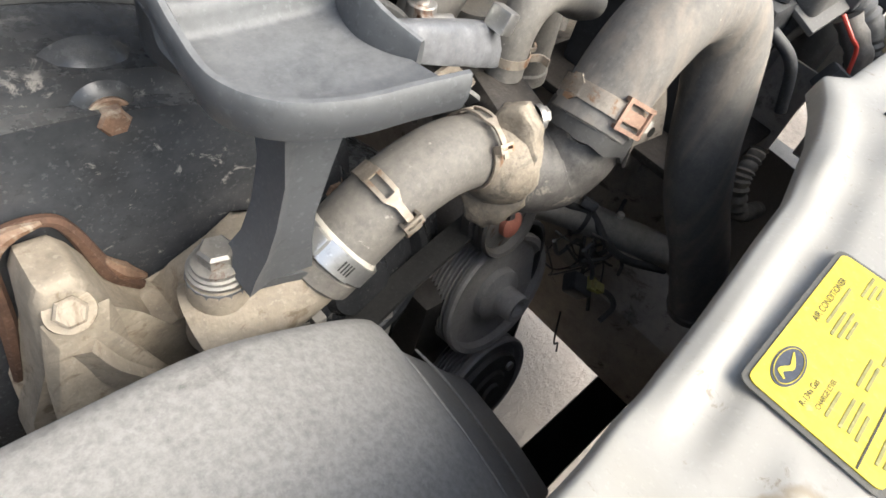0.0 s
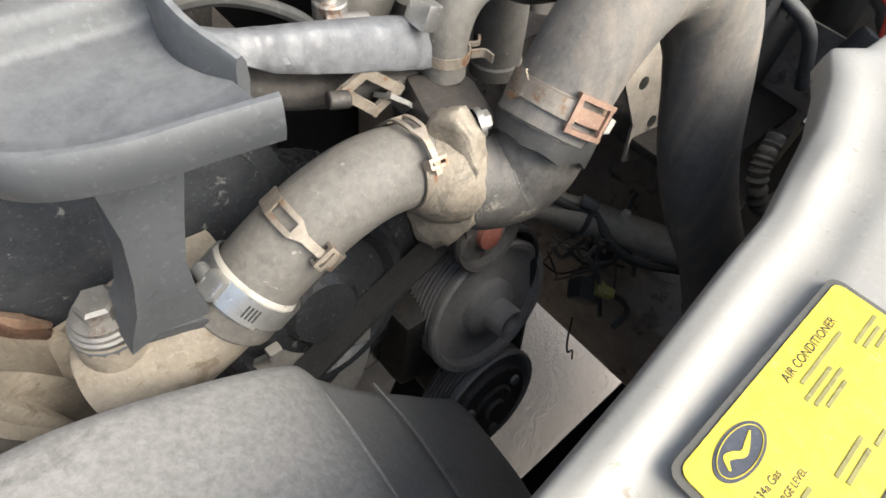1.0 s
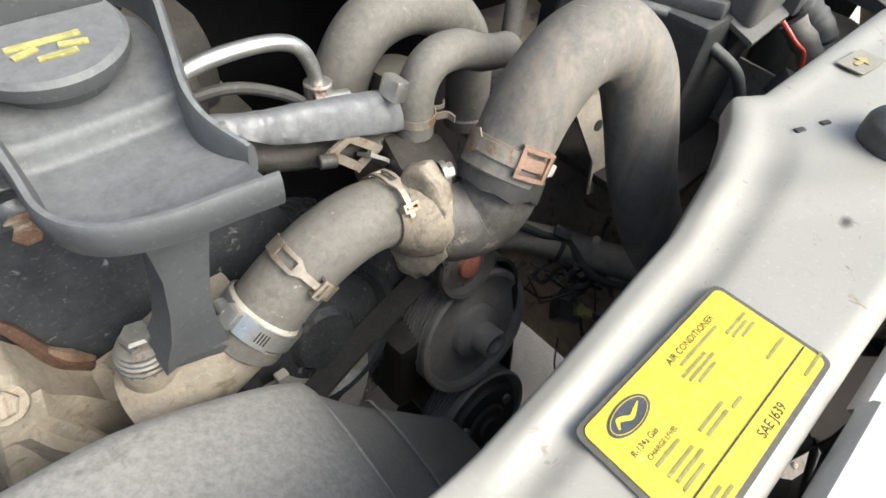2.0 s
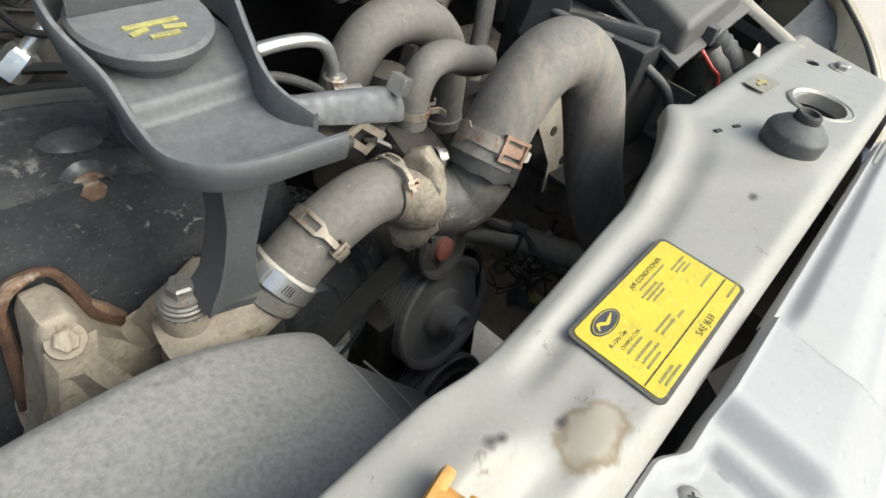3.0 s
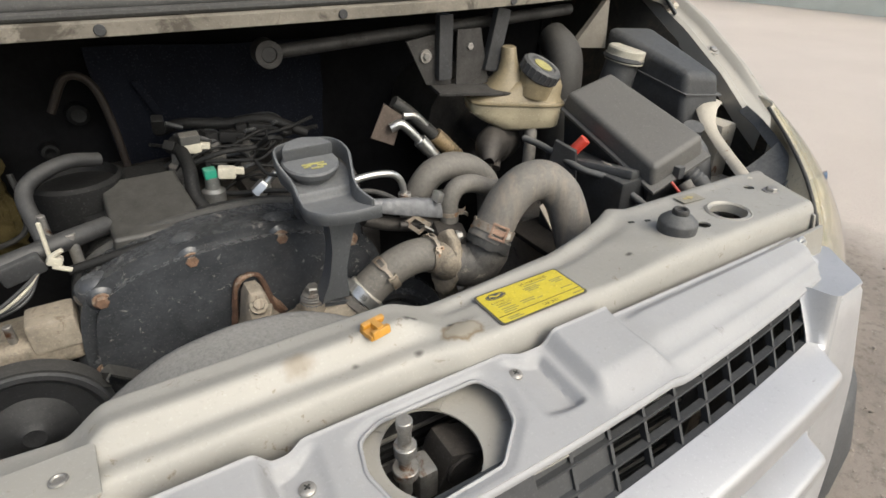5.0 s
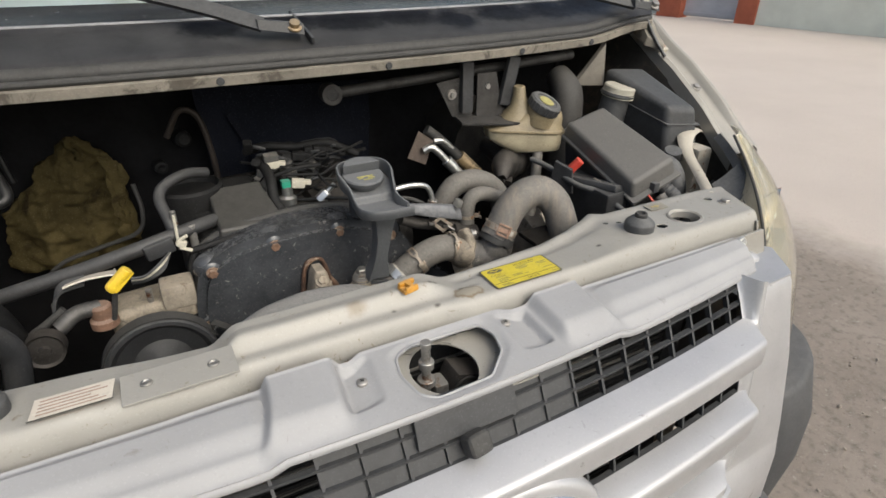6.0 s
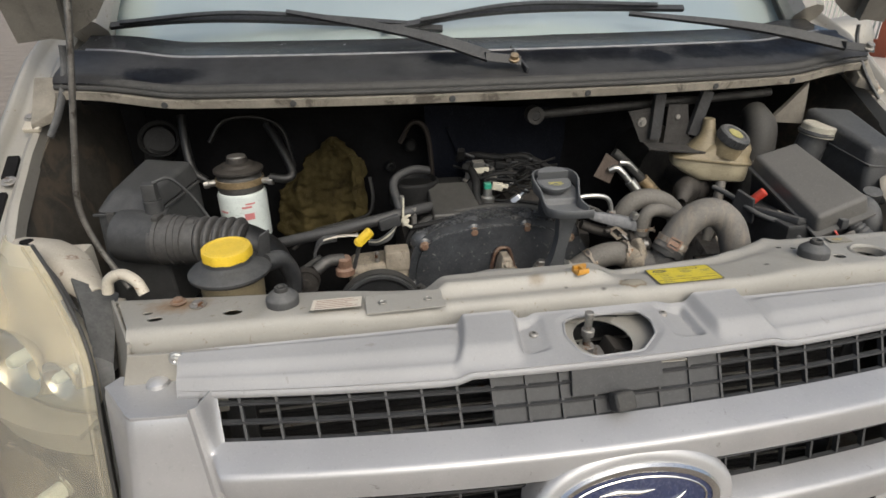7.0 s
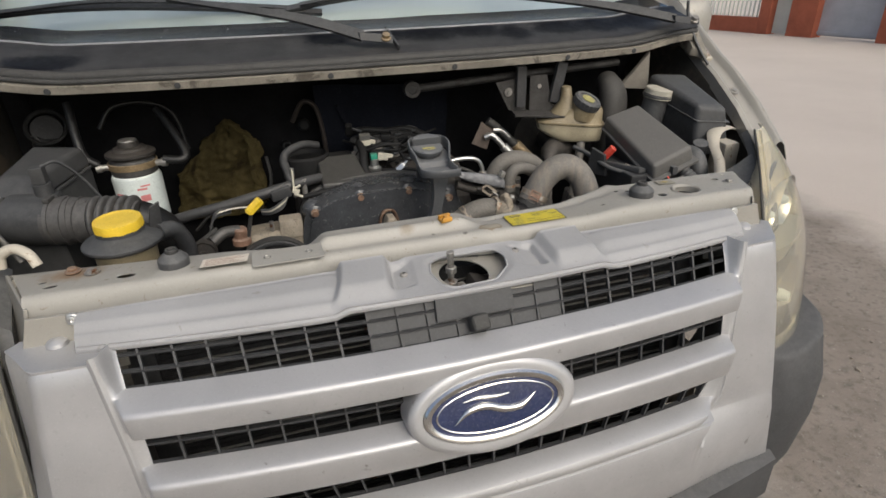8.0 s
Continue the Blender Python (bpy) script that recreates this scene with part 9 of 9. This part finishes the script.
def make_steering_reservoir():
    x, y = -0.590, 0.122
    t = thing("fluid_reservoir", (x, y, 1.03), "translucent brown fluid reservoir with a bright yellow cap", "reservoir")
    part("tank", lathe((x, y, 1.03), (0, 0, 1), [(0, 0), (0.050, 0), (0.054, 0.006), (0.057, 0.075), (0.055, 0.080), (0, 0.080)], 44), RES_BROWN, t, "brown-stained translucent tank")
    part("collar", lathe((x, y, 1.105), (0, 0, 1), [(0.054, 0.004), (0.070, 0.010), (0.0735, 0.014), (0.0735, 0.019), (0.068, 0.024), (0.050, 0.031), (0.044, 0.036), (0.043, 0.046), (0, 0.046)], 44), BLACK_PLASTIC, t, "flared black collar")
    prof = [(0, 0), (0.042, 0), (0.0435, 0.002), (0.0435, 0.016), (0.0425, 0.0195), (0.036, 0.021), (0.034, 0.0195), (0, 0.0195)]
    cap = lathe((x, y, 1.149), (0, -0.05, 1), prof, 40)
    for v in cap.verts:
        r = Vector((v.co.x - x, v.co.y - y))
        if r.length > 0.0395 and v.co.z < 1.168:
            k = math.atan2(r.y, r.x)
            f = 1 + 0.03 * (math.cos(k * 10) > 0)
            v.co.x, v.co.y = x + r.x * f, y + r.y * f
    part("cap", cap, YELLOW, t, "bright yellow screw cap")
    part("clip", hexa([(x + 0.045, y + 0.02, 1.125), (x + 0.070, y + 0.03, 1.120), (x + 0.066, y + 0.036, 1.120), (x + 0.042, y + 0.026, 1.125), (x + 0.058, y + 0.02, 1.176), (x + 0.076, y + 0.028, 1.184), (x + 0.073, y + 0.034, 1.184), (x + 0.055, y + 0.026, 1.176)], 0.003), BLACK_PLASTIC, t)
    part("bracket", tube([(x + 0.06, y + 0.02, 1.12), (x + 0.085, y + 0.05, 1.11), (x + 0.10, y + 0.07, 1.06), (x + 0.09, y + 0.07, 1.0)], 0.018, 14, 8), BLACK_PLASTIC, t)
    shifted(t, (0.0, 0.0, -0.010), 0.95)


def make_auxiliaries():
    t = thing("belt_pulley", (-0.32, 0.24, 0.86), "smooth dusty black belt pulley", "pulley")
    part("wheel", lathe((-0.322, 0.222, 0.945), (0.0, -1, 0.05), [(0, 0.004), (0.012, 0.006), (0.020, 0.0), (0.045, -0.010), (0.070, -0.004), (0.078, 0.004), (0.084, 0.004), (0.086, 0.0), (0.086, -0.022), (0.05, -0.026), (0, -0.026)], 56), BLACK_PLASTIC, t, "", 25)
    part("belt", strip([(-0.322 + 0.088 * math.cos(a), 0.236, 0.945 + 0.088 * math.sin(a)) for a in [math.pi * (0.92 - 0.08 * i) for i in range(11)]] + [(-0.232, 0.245, 0.985), (-0.18, 0.255, 0.93), (-0.12, 0.26, 0.86)], (0, 1, 0), 0.022, 0.003, 3), RUBBER_DARK, t)
    v = thing("vacuum_pump", (-0.33, 0.30, 1.0), "dirty cast-alloy vacuum pump", "pump")
    part("body", hexa([(-0.395, 0.25, 1.00), (-0.262, 0.25, 1.00), (-0.262, 0.33, 1.00), (-0.395, 0.33, 1.00), (-0.385, 0.26, 1.034), (-0.268, 0.255, 1.044), (-0.268, 0.325, 1.046), (-0.385, 0.325, 1.038)], 0.012, 3), ALLOY_DARK, v, "", 60)
    part("cube", box((-0.288, 0.272, 1.044), (0.052, 0.045, 0.044), 0.007), ALLOY, v)
    part("plug", lathe((-0.398, 0.255, 1.025), (0, 0, 1), [(0.020, 0), (0.020, 0.012), (0.015, 0.016), (0.015, 0.034), (0.012, 0.038), (0, 0.036)], 24), RUSTY_CAP, v, "rust-brown plug")
    part("elbow", tube([(-0.40, 0.26, 1.055), (-0.43, 0.25, 1.058), (-0.455, 0.24, 1.045)], 0.012, 14, 8), STEEL_DARK, v)
    part("stub", rod((-0.33, 0.27, 1.035), (-0.33, 0.27, 1.062), 0.005), STEEL, v)
    p = thing("tensioner_pulley", (-0.475, 0.21, 1.0), "small dark tensioner pulley", "pulley")
    part("wheel", lathe((-0.475, 0.215, 1.018), (0, -1, 0.1), [(0, 0.006), (0.008, 0.006), (0.009, 0.0), (0.022, 0.0), (0.026, 0.003), (0.027, -0.02), (0, -0.02)], 32), GREASY, p)
    b = thing("cable_bracket", (-0.42, 0.23, 1.06), "black and white bent bracket over the pump", "bracket")
    part("strap", strip([(-0.452, 0.225, 1.040), (-0.450, 0.225, 1.085), (-0.436, 0.225, 1.112), (-0.405, 0.225, 1.118)], (0, 1, 0), 0.035, 0.004, 6), GREY_PLASTIC, b)
    part("white_top", strip([(-0.428, 0.221, 1.1165), (-0.400, 0.221, 1.1215), (-0.368, 0.221, 1.1205), (-0.362, 0.221, 1.116)], (0, 1, -0.35), 0.043, 0.0025, 5), LABEL_W, b, "white sticker on its top")
    for z in (1.065, 1.085):
        part("hole", rod((-0.4535, 0.225, z), (-0.448, 0.225, z), 0.005, 14), INK, b)
    d = thing("dipstick", (-0.352, 0.225, 1.08), "bright yellow plastic dipstick handle", "dipstick")
    part("handle", join(box((-0.350, 0.222, 1.110), (0.040, 0.012, 0.020), 0.005, (0, -38, 15)), rod((-0.366, 0.222, 1.096), (-0.336, 0.222, 1.124), 0.008, 14)), YELLOW, d)
    part("tube", rod((-0.358, 0.225, 1.10), (-0.375, 0.25, 1.03), 0.004), STEEL_DARK, d)
    c = thing("injection_wiring", (-0.31, 0.29, 1.07), "black plug with pale cable ties and wires", "cable")
    part("plug", box((-0.300, 0.292, 1.108), (0.046, 0.026, 0.026), 0.005, (0, -10, 10)), BLACK_PLASTIC, c)
    part("tie", join(rod((-0.270, 0.288, 1.108), (-0.268, 0.286, 1.160), 0.0025, 8), box((-0.266, 0.286, 1.110), (0.016, 0.012, 0.012), 0.003, (0, 30, 0)), rod((-0.27, 0.284, 1.104), (-0.252, 0.28, 1.096), 0.003, 8), rod((-0.27, 0.284, 1.116), (-0.255, 0.28, 1.124), 0.003, 8)), IVORY, c, "pale cable tie")
    for k in range(4):
        part("wire", tube([(-0.345, 0.225 + 0.004 * k, 1.098 - 0.005 * k), (-0.325, 0.23 + 0.006 * k, 1.095 - 0.006 * k), (-0.30, 0.26, 1.098 - 0.005 * k), (-0.285, 0.285, 1.10)], 0.002, 6, 6), IVORY if k == 1 else BLACK_PLASTIC, c)
    make_hose("cable_conduit", [(-0.572, 0.398, 1.025), (-0.509, 0.382, 1.043), (-0.403, 0.372, 1.064), (-0.318, 0.372, 1.081), (-0.244, 0.388, 1.090), (-0.195, 0.42, 1.085)], 0.0125, CONDUIT, "long dusty black cable conduit across the engine")
    make_hose("breather_hose", [(-0.185, 0.53, 1.140), (-0.222, 0.505, 1.152), (-0.262, 0.475, 1.147), (-0.277, 0.450, 1.133), (-0.271, 0.415, 1.106), (-0.264, 0.385, 1.080)], 0.0100, CONDUIT, "dusty grey breather hose bending down")
    make_hose("vacuum_hose", [(-0.53, 0.33, 0.94), (-0.51, 0.33, 0.98), (-0.48, 0.33, 1.00), (-0.45, 0.33, 1.02)], 0.0065, RUBBER_DARK, "thin black vacuum hose")
    shifted(t, (-0.007, 0.031, -0.034), 1.03)
    shifted(v, (0.002, 0.072, -0.048), 1.065)
    shifted(p, (-0.007, 0.061, -0.033), 1.06)
    shifted(b, (-0.010, 0.124, -0.068), 1.12)
    shifted(d, (-0.004, 0.016, -0.011))
    shifted(c, (0.003, 0.077, -0.034), 1.07)


CONDUIT = surface("dusty_black_conduit", (0.028, 0.028, 0.029), 0.42, 0, 0.3, 24, dust=0.45, dust_col=(0.105, 0.103, 0.098), bump=0.1)
RUSTY_CAP = surface("rust_brown_plug", (0.26, 0.15, 0.10), 0.6, 0.3, 0.4, 50, dust=0.3, bump=0.2)


def make_insulation():
    """Torn yellow insulation on the bulkhead."""

    def f(u, v):
        z = 0.87 + 0.30 * v
        left = along([(0.87, -0.60), (0.96, -0.60), (1.02, -0.58), (1.07, -0.52), (1.11, -0.50), (1.14, -0.46), (1.17, -0.43)], z)
        right = along([(0.87, -0.355), (0.95, -0.355), (1.07, -0.352), (1.13, -0.362), (1.15, -0.39), (1.17, -0.42)], z)
        x = left + (right - left) * u + 0.016 * noise.noise(Vector((u * 5, z * 26, 2))) + 0.010 * noise.noise(Vector((u * 9, z * 70, 6)))
        y = 0.800 + 0.02 * abs(2 * u - 1) ** 2 + 0.022 * noise.noise(Vector((x * 22, z * 22, 0))) + 0.012 * noise.noise(Vector((x * 60, z * 60, 4)))
        return (x, y, z)
    t = thing("insulation_mat", (-0.46, 0.80, 0.80), "torn grimy yellow insulation on the bulkhead", "insulation")
    part("mat", thicken(sheet(44, 60, f), 0.012), FOAM, t, "", 80)
    part("loose_edge", thicken(sheet(8, 24, lambda u, v: (-0.375 + 0.035 * u + 0.008 * noise.noise(Vector((u * 4, v * 9, 9))), 0.775 + 0.014 * u + 0.008 * noise.noise(Vector((u * 5, v * 9, 1))), 0.94 + 0.19 * v - 0.03 * u)), 0.008), FOAM, t, "", 80)
    c = thing("bulkhead_cable", (-0.40, 0.76, 0.9), "thin black cable along the bulkhead", "cable")
    part("cable", tube([(-0.56, 0.74, 0.86), (-0.50, 0.73, 0.915), (-0.42, 0.73, 0.935), (-0.34, 0.73, 0.955), (-0.32, 0.74, 1.0), (-0.325, 0.76, 1.06)], 0.005, 8, 8), RUBBER_DARK, c)
    g = thing("bulkhead_grommet", (-0.20, 0.82, 1.10), "rubber grommet in the bulkhead, near-black for the bay's shade", "grommet")
    part("plug", lathe((-0.20, 0.80, 1.135), (0.1, -1, 0.1), [(0.020, -0.02), (0.018, 0.01), (0.012, 0.014), (0, 0.012)], 24), LOOM, g)
    part("plug", lathe((-0.26, 0.80, 1.075), (0.1, -1, 0.1), [(0.016, -0.02), (0.014, 0.012), (0.009, 0.014), (0, 0.004)], 24), LOOM, g)
    p = thing("heat_shield", (-0.02, 0.78, 0.95), "dark blue-grey heat shield on the bulkhead", "heat shield")
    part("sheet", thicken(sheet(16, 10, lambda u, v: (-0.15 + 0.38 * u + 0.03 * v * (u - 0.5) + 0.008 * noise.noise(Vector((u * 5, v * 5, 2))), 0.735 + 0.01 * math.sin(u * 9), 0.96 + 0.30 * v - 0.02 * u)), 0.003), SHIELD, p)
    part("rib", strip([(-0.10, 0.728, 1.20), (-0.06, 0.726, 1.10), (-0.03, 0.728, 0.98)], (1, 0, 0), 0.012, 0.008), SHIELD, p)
    q = thing("pipe_loop", (-0.17, 0.74, 1.1), "dusty brown pipe bent against the bulkhead", "pipe")
    part("pipe", tube([(-0.235, 0.74, 1.16), (-0.20, 0.735, 1.215), (-0.165, 0.73, 1.20), (-0.15, 0.73, 1.12), (-0.145, 0.73, 1.0)], 0.007, 10, 8), PIPE_BROWN, q)


# Brown pipe colour dimmed for the shade against the bulkhead.
PIPE_BROWN = surface("shade_dark_brown_pipe", (0.035, 0.027, 0.022), 0.6, 0.2, 0.4, 30, dust=0.2, dust_col=(0.06, 0.05, 0.04), bump=0.1)
# Blue-grey taken almost to black, as shade on the bulkhead.
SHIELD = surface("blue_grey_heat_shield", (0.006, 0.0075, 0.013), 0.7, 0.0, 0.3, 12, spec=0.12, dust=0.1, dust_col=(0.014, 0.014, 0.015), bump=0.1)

make_air_box()
make_fuel_filter()
make_steering_reservoir()
make_auxiliaries()
make_insulation()

# ---- small things on the slam panel and scuttle ----
def make_buffer(x, y, z):
    t = thing("bonnet_buffer", (x, y, z), "black rubber bonnet buffer, stepped cone", "rubber buffer", "bonnet buffers")
    part("cone", lathe((x, y, z - 0.003), (0, 0, 1), [(0.0252, 0), (0.0258, 0.003), (0.0258, 0.013), (0.0242, 0.0165), (0.0185, 0.0215), (0.0140, 0.0250), (0.0112, 0.0258)], 40), GREY_PLASTIC, t)
    part("tip", lathe((x, y, z + 0.0215), (0, 0, 1), [(0.0108, 0), (0.0108, 0.0060), (0.0094, 0.0080), (0.0072, 0.0077), (0.0060, 0.0040), (0, 0.0040)], 28), RUBBER_DARK, t)


def make_yellow_clip():
    x, y, z = 0.008, 0.006, 1.104
    t = thing("retaining_clip", (x, y, z), "ochre plastic retaining clip on the slam panel", "clip")
    part("base", box((x, y, z + 0.003), (0.022, 0.020, 0.006), 0.002, (0, 0, 12)), AMBER, t)
    part("bar", box((x + 0.001, y + 0.007, z + 0.008), (0.026, 0.006, 0.008), 0.002, (12, 0, 12)), AMBER, t)
    part("bar", box((x + 0.003, y - 0.008, z + 0.006), (0.021, 0.006, 0.009), 0.002, (-10, 0, 12)), AMBER, t)
    part("spine", box((x + 0.002, y, z + 0.008), (0.008, 0.016, 0.008), 0.002, (0, 0, 12)), AMBER, t)


def make_label():
    """The yellow air-conditioner label on the slam panel: four corners, printed words and bars."""
    a, b, c, d = Vector((0.140, 0.026, 1.0837)), Vector((0.261, 0.027, 1.0840)), Vector((0.256, -0.034, 1.0876)), Vector((0.137, -0.034, 1.0874))
    u, v = (b - a).normalized(), (a - d).normalized()
    n = u.cross(v).normalized()
    t = thing("warning_label", d, "yellow air-conditioner label with dark border and small print", "label")

    def at(x, y, h=0.0):
        return d + u * x + v * y + n * h
    wd, ht = (c - d).length, (a - d).length

    def patch(x0, y0, x1, y1, h, r=0.0):
        if not r:
            o = [(x0, y0), (x1, y0), (x1, y1), (x0, y1)]
        else:
            o = []
            for cx, cy, k in ((x1 - r, y0 + r, -90), (x1 - r, y1 - r, 0), (x0 + r, y1 - r, 90), (x0 + r, y0 + r, 180)):
                o += [(cx + r * math.cos(radians(k + q)), cy + r * math.sin(radians(k + q))) for q in (0, 30, 60, 90)]
        return prism(o, d + n * h, u, v, 0.0005, 0)
    part("border", patch(-0.002, -0.001, wd + 0.002, ht + 0.001, 0.0018, 0.005), BORDER, t, "dark grey border")
    part("film", patch(0.001, 0.0015, wd - 0.001, ht - 0.0015, 0.0024, 0.004), LABEL_Y, t, "yellow film")
    H = 0.0031
    lettering("AIR CONDITIONER", 0.0047, at(0.058, 0.0500, H), u, v, INK, t)
    lettering("R-134a Gas", 0.0038, at(0.009, 0.0365, H), u, v, INK, t)
    lettering("CHARGE LEVEL", 0.0031, at(0.013, 0.0315, H), u, v, INK, t)
    lettering("SAE J639", 0.0060, at(0.058, 0.0040, H), u, v, INK, t)
    for x0, x1, y in ((0.062, 0.095, 0.0462), (0.057, 0.077, 0.0422), (0.058, 0.080, 0.0392), (0.061, 0.076, 0.0362), (0.095, 0.114, 0.0405), (0.096, 0.110, 0.0375), (0.100, 0.112, 0.0345), (0.013, 0.030, 0.0280),
                      (0.013, 0.032, 0.0225), (0.014, 0.034, 0.0190), (0.013, 0.029, 0.0155), (0.040, 0.060, 0.0240), (0.041, 0.058, 0.0205), (0.061, 0.069, 0.0195), (0.097, 0.115, 0.0205), (0.010, 0.026, 0.0065), (0.011, 0.030, 0.0035), (0.102, 0.121, 0.0045)):
        part("print_bar", patch(x0, y, x1, y + 0.0013, H - 0.0004), INK_GREY, t)
    part("rule", patch(0.002, 0.0118, wd - 0.002, 0.0125, H - 0.0004), INK, t)
    o = at(0.0225, 0.0490, H - 0.0004)
    oval = [(0.0135 * math.cos(2 * math.pi * i / 32), 0.0062 * math.sin(2 * math.pi * i / 32)) for i in range(32)]
    part("emblem", prism(oval, o, u, v, 0.0005, 0), INK_BLUE, t, "dark oval emblem")
    line = [o + u * x * 0.88 + v * y * 0.84 + n * 0.0006 for x, y in oval]
    part("emblem_line", tube([tuple(q) for q in line + line[:1]], 0.00022, 4, 1), LABEL_Y, t)
    stroke = [(-0.0085, -0.0012), (-0.006, 0.0016), (-0.003, 0.0006), (0.0, -0.0012), (0.004, -0.0002), (0.0085, 0.0014)]
    part("emblem_stroke", strip([o + u * x + v * y + n * 0.0006 for x, y in stroke], v, [0.0008, 0.0022, 0.0024, 0.0022, 0.0018, 0.0006], 0.0003, 5), LABEL_Y, t)


BORDER = surface("label_border", (0.09, 0.085, 0.07), 0.5, 0, 0.2, 60, bump=0)
INK_BLUE = surface("grey_blue_ink", (0.05, 0.055, 0.07), 0.5, 0, 0.3, 90, bump=0)


FADED_FILM = surface("faded_sticker_film", (0.19, 0.18, 0.145), 0.5, 0, 0.3, 60, dust=0.4, bump=0)
FADED_ARROW = surface("faded_yellow_arrow", (0.36, 0.29, 0.08), 0.5, 0, 0.3, 60, dust=0.3, bump=0)


def make_white_label():
    a, d, c = Vector((-0.442, 0.002, 1.0965)), Vector((-0.445, -0.034, 1.0985)), Vector((-0.367, -0.034, 1.0985))
    u, v = (c - d).normalized(), (a - d).normalized()
    n = u.cross(v).normalized()
    t = thing("paper_label", d, "aged white label with faint brown print", "label")
    w, h = (c - d).length, (a - d).length
    part("paper", prism([(0, 0), (w, 0), (w, h), (0, h)], d + n * 0.001, u, v, 0.0006, 0), LABEL_W, t)
    for i in range(5):
        y = 0.005 + i * 0.006
        part("print_bar", prism([(0.006, y), (w - 0.006 - 0.008 * (i % 3), y), (w - 0.006 - 0.008 * (i % 3), y + 0.0018), (0.006, y + 0.0018)], d + n * 0.0016, u, v, 0.0003, 0), INK_BROWN, t)
    part("frame_line", prism([(-0.001, -0.0015), (w + 0.001, -0.0015), (w + 0.001, 0), (-0.001, 0)], d + n * 0.0012, u, v, 0.0006, 0), BORDER, t)
    s = thing("direction_sticker", (0.565, 0.06, 1.09), "small dark sticker with a yellow arrow", "label")
    part("film", box((0.562, 0.066, 1.0945), (0.042, 0.022, 0.001), 0, (0, 0, -5)), FADED_FILM, s)
    part("arrow", prism([(-0.010, -0.002), (0.0, -0.002), (0.0, -0.006), (0.010, 0.0), (0.0, 0.006), (0.0, 0.002), (-0.010, 0.002)], (0.560, 0.066, 1.0955), (1, -0.09, 0), (0.09, 1, 0), 0.0005, 0), FADED_ARROW, s)


INK_BROWN = surface("faint_brown_ink", (0.34, 0.24, 0.19), 0.6, 0, 0.3, 90, bump=0)


def make_wipers():
    for px, label in ((0.004, "black wiper arm and blade, worn, on a bright spindle nut"), (0.90, "black wiper arm and blade across the screen")):
        t = thing("wiper", (px, 0.475, 1.39), label, "wiper", "wipers")
        base = Vector((px, 0.478, 1.398))
        tip = Vector((px - 0.62, 0.70, 1.53)) if px < 0.5 else Vector((px - 0.66, 0.735, 1.505))
        mid = base.lerp(tip, 0.45) + Vector((0, 0.0, 0.012))
        head = base + Vector((-0.03, 0.004, 0.004))
        part("head", loft([[head + Vector((dx, dy, dz)) for dx, dy, dz in q] for q in ([(0.05, -0.016, -0.01), (0.05, 0.016, -0.01), (0.05, 0.012, 0.008), (0.05, -0.012, 0.008)], [(-0.03, -0.014, 0.002), (-0.03, 0.014, 0.002), (-0.03, 0.010, 0.018), (-0.03, -0.010, 0.018)])]), BLACK_PLASTIC, t)
        part("arm", strip([head + Vector((-0.02, 0, 0.008)), base.lerp(tip, 0.25) + Vector((0, 0, 0.012)), mid, base.lerp(tip, 0.8)], (0.2, 0.6, 0.75), [0.026, 0.026, 0.018, 0.009], 0.009, 6), BLACK_PLASTIC, t)
        if px < 0.5:
            p0, p1 = Vector((px - 1.02, 0.815, 1.468)), Vector((px - 0.12, 0.705, 1.456))
        else:
            p0, p1 = Vector((px - 1.17, 0.705, 1.458)), Vector((px - 0.36, 0.715, 1.492))
        part("blade", strip([p0, p0.lerp(p1, 0.3) + Vector((0, 0, 0.022)), p0.lerp(p1, 0.6) + Vector((0, 0, 0.020)), p1], (0, 0.7, 0.7), 0.015, 0.010, 8), BLACK_PLASTIC, t)
        part("bridge", strip([p0.lerp(p1, 0.12) + Vector((0, -0.01, 0.016)), p0.lerp(p1, 0.45) + Vector((0, -0.015, 0.038)), p0.lerp(p1, 0.9) + Vector((0, -0.01, 0.014))], (0, 0.7, 0.7), 0.010, 0.006, 8), BLACK_PLASTIC, t)
        part("nut", join(lathe(base + Vector((0.004, -0.006, 0.006)), (0, -0.55, 0.83), [(0.013, 0), (0.013, 0.003), (0.009, 0.004), (0.009, 0.012), (0, 0.013)], 24)), BRASS if px < 0.5 else STEEL, t, "tarnished spindle nut")


make_buffer(-0.490, 0.006, 1.0965)
make_buffer(0.456, 0.006, 1.0995)
make_yellow_clip()
make_label()
make_white_label()
make_wipers()
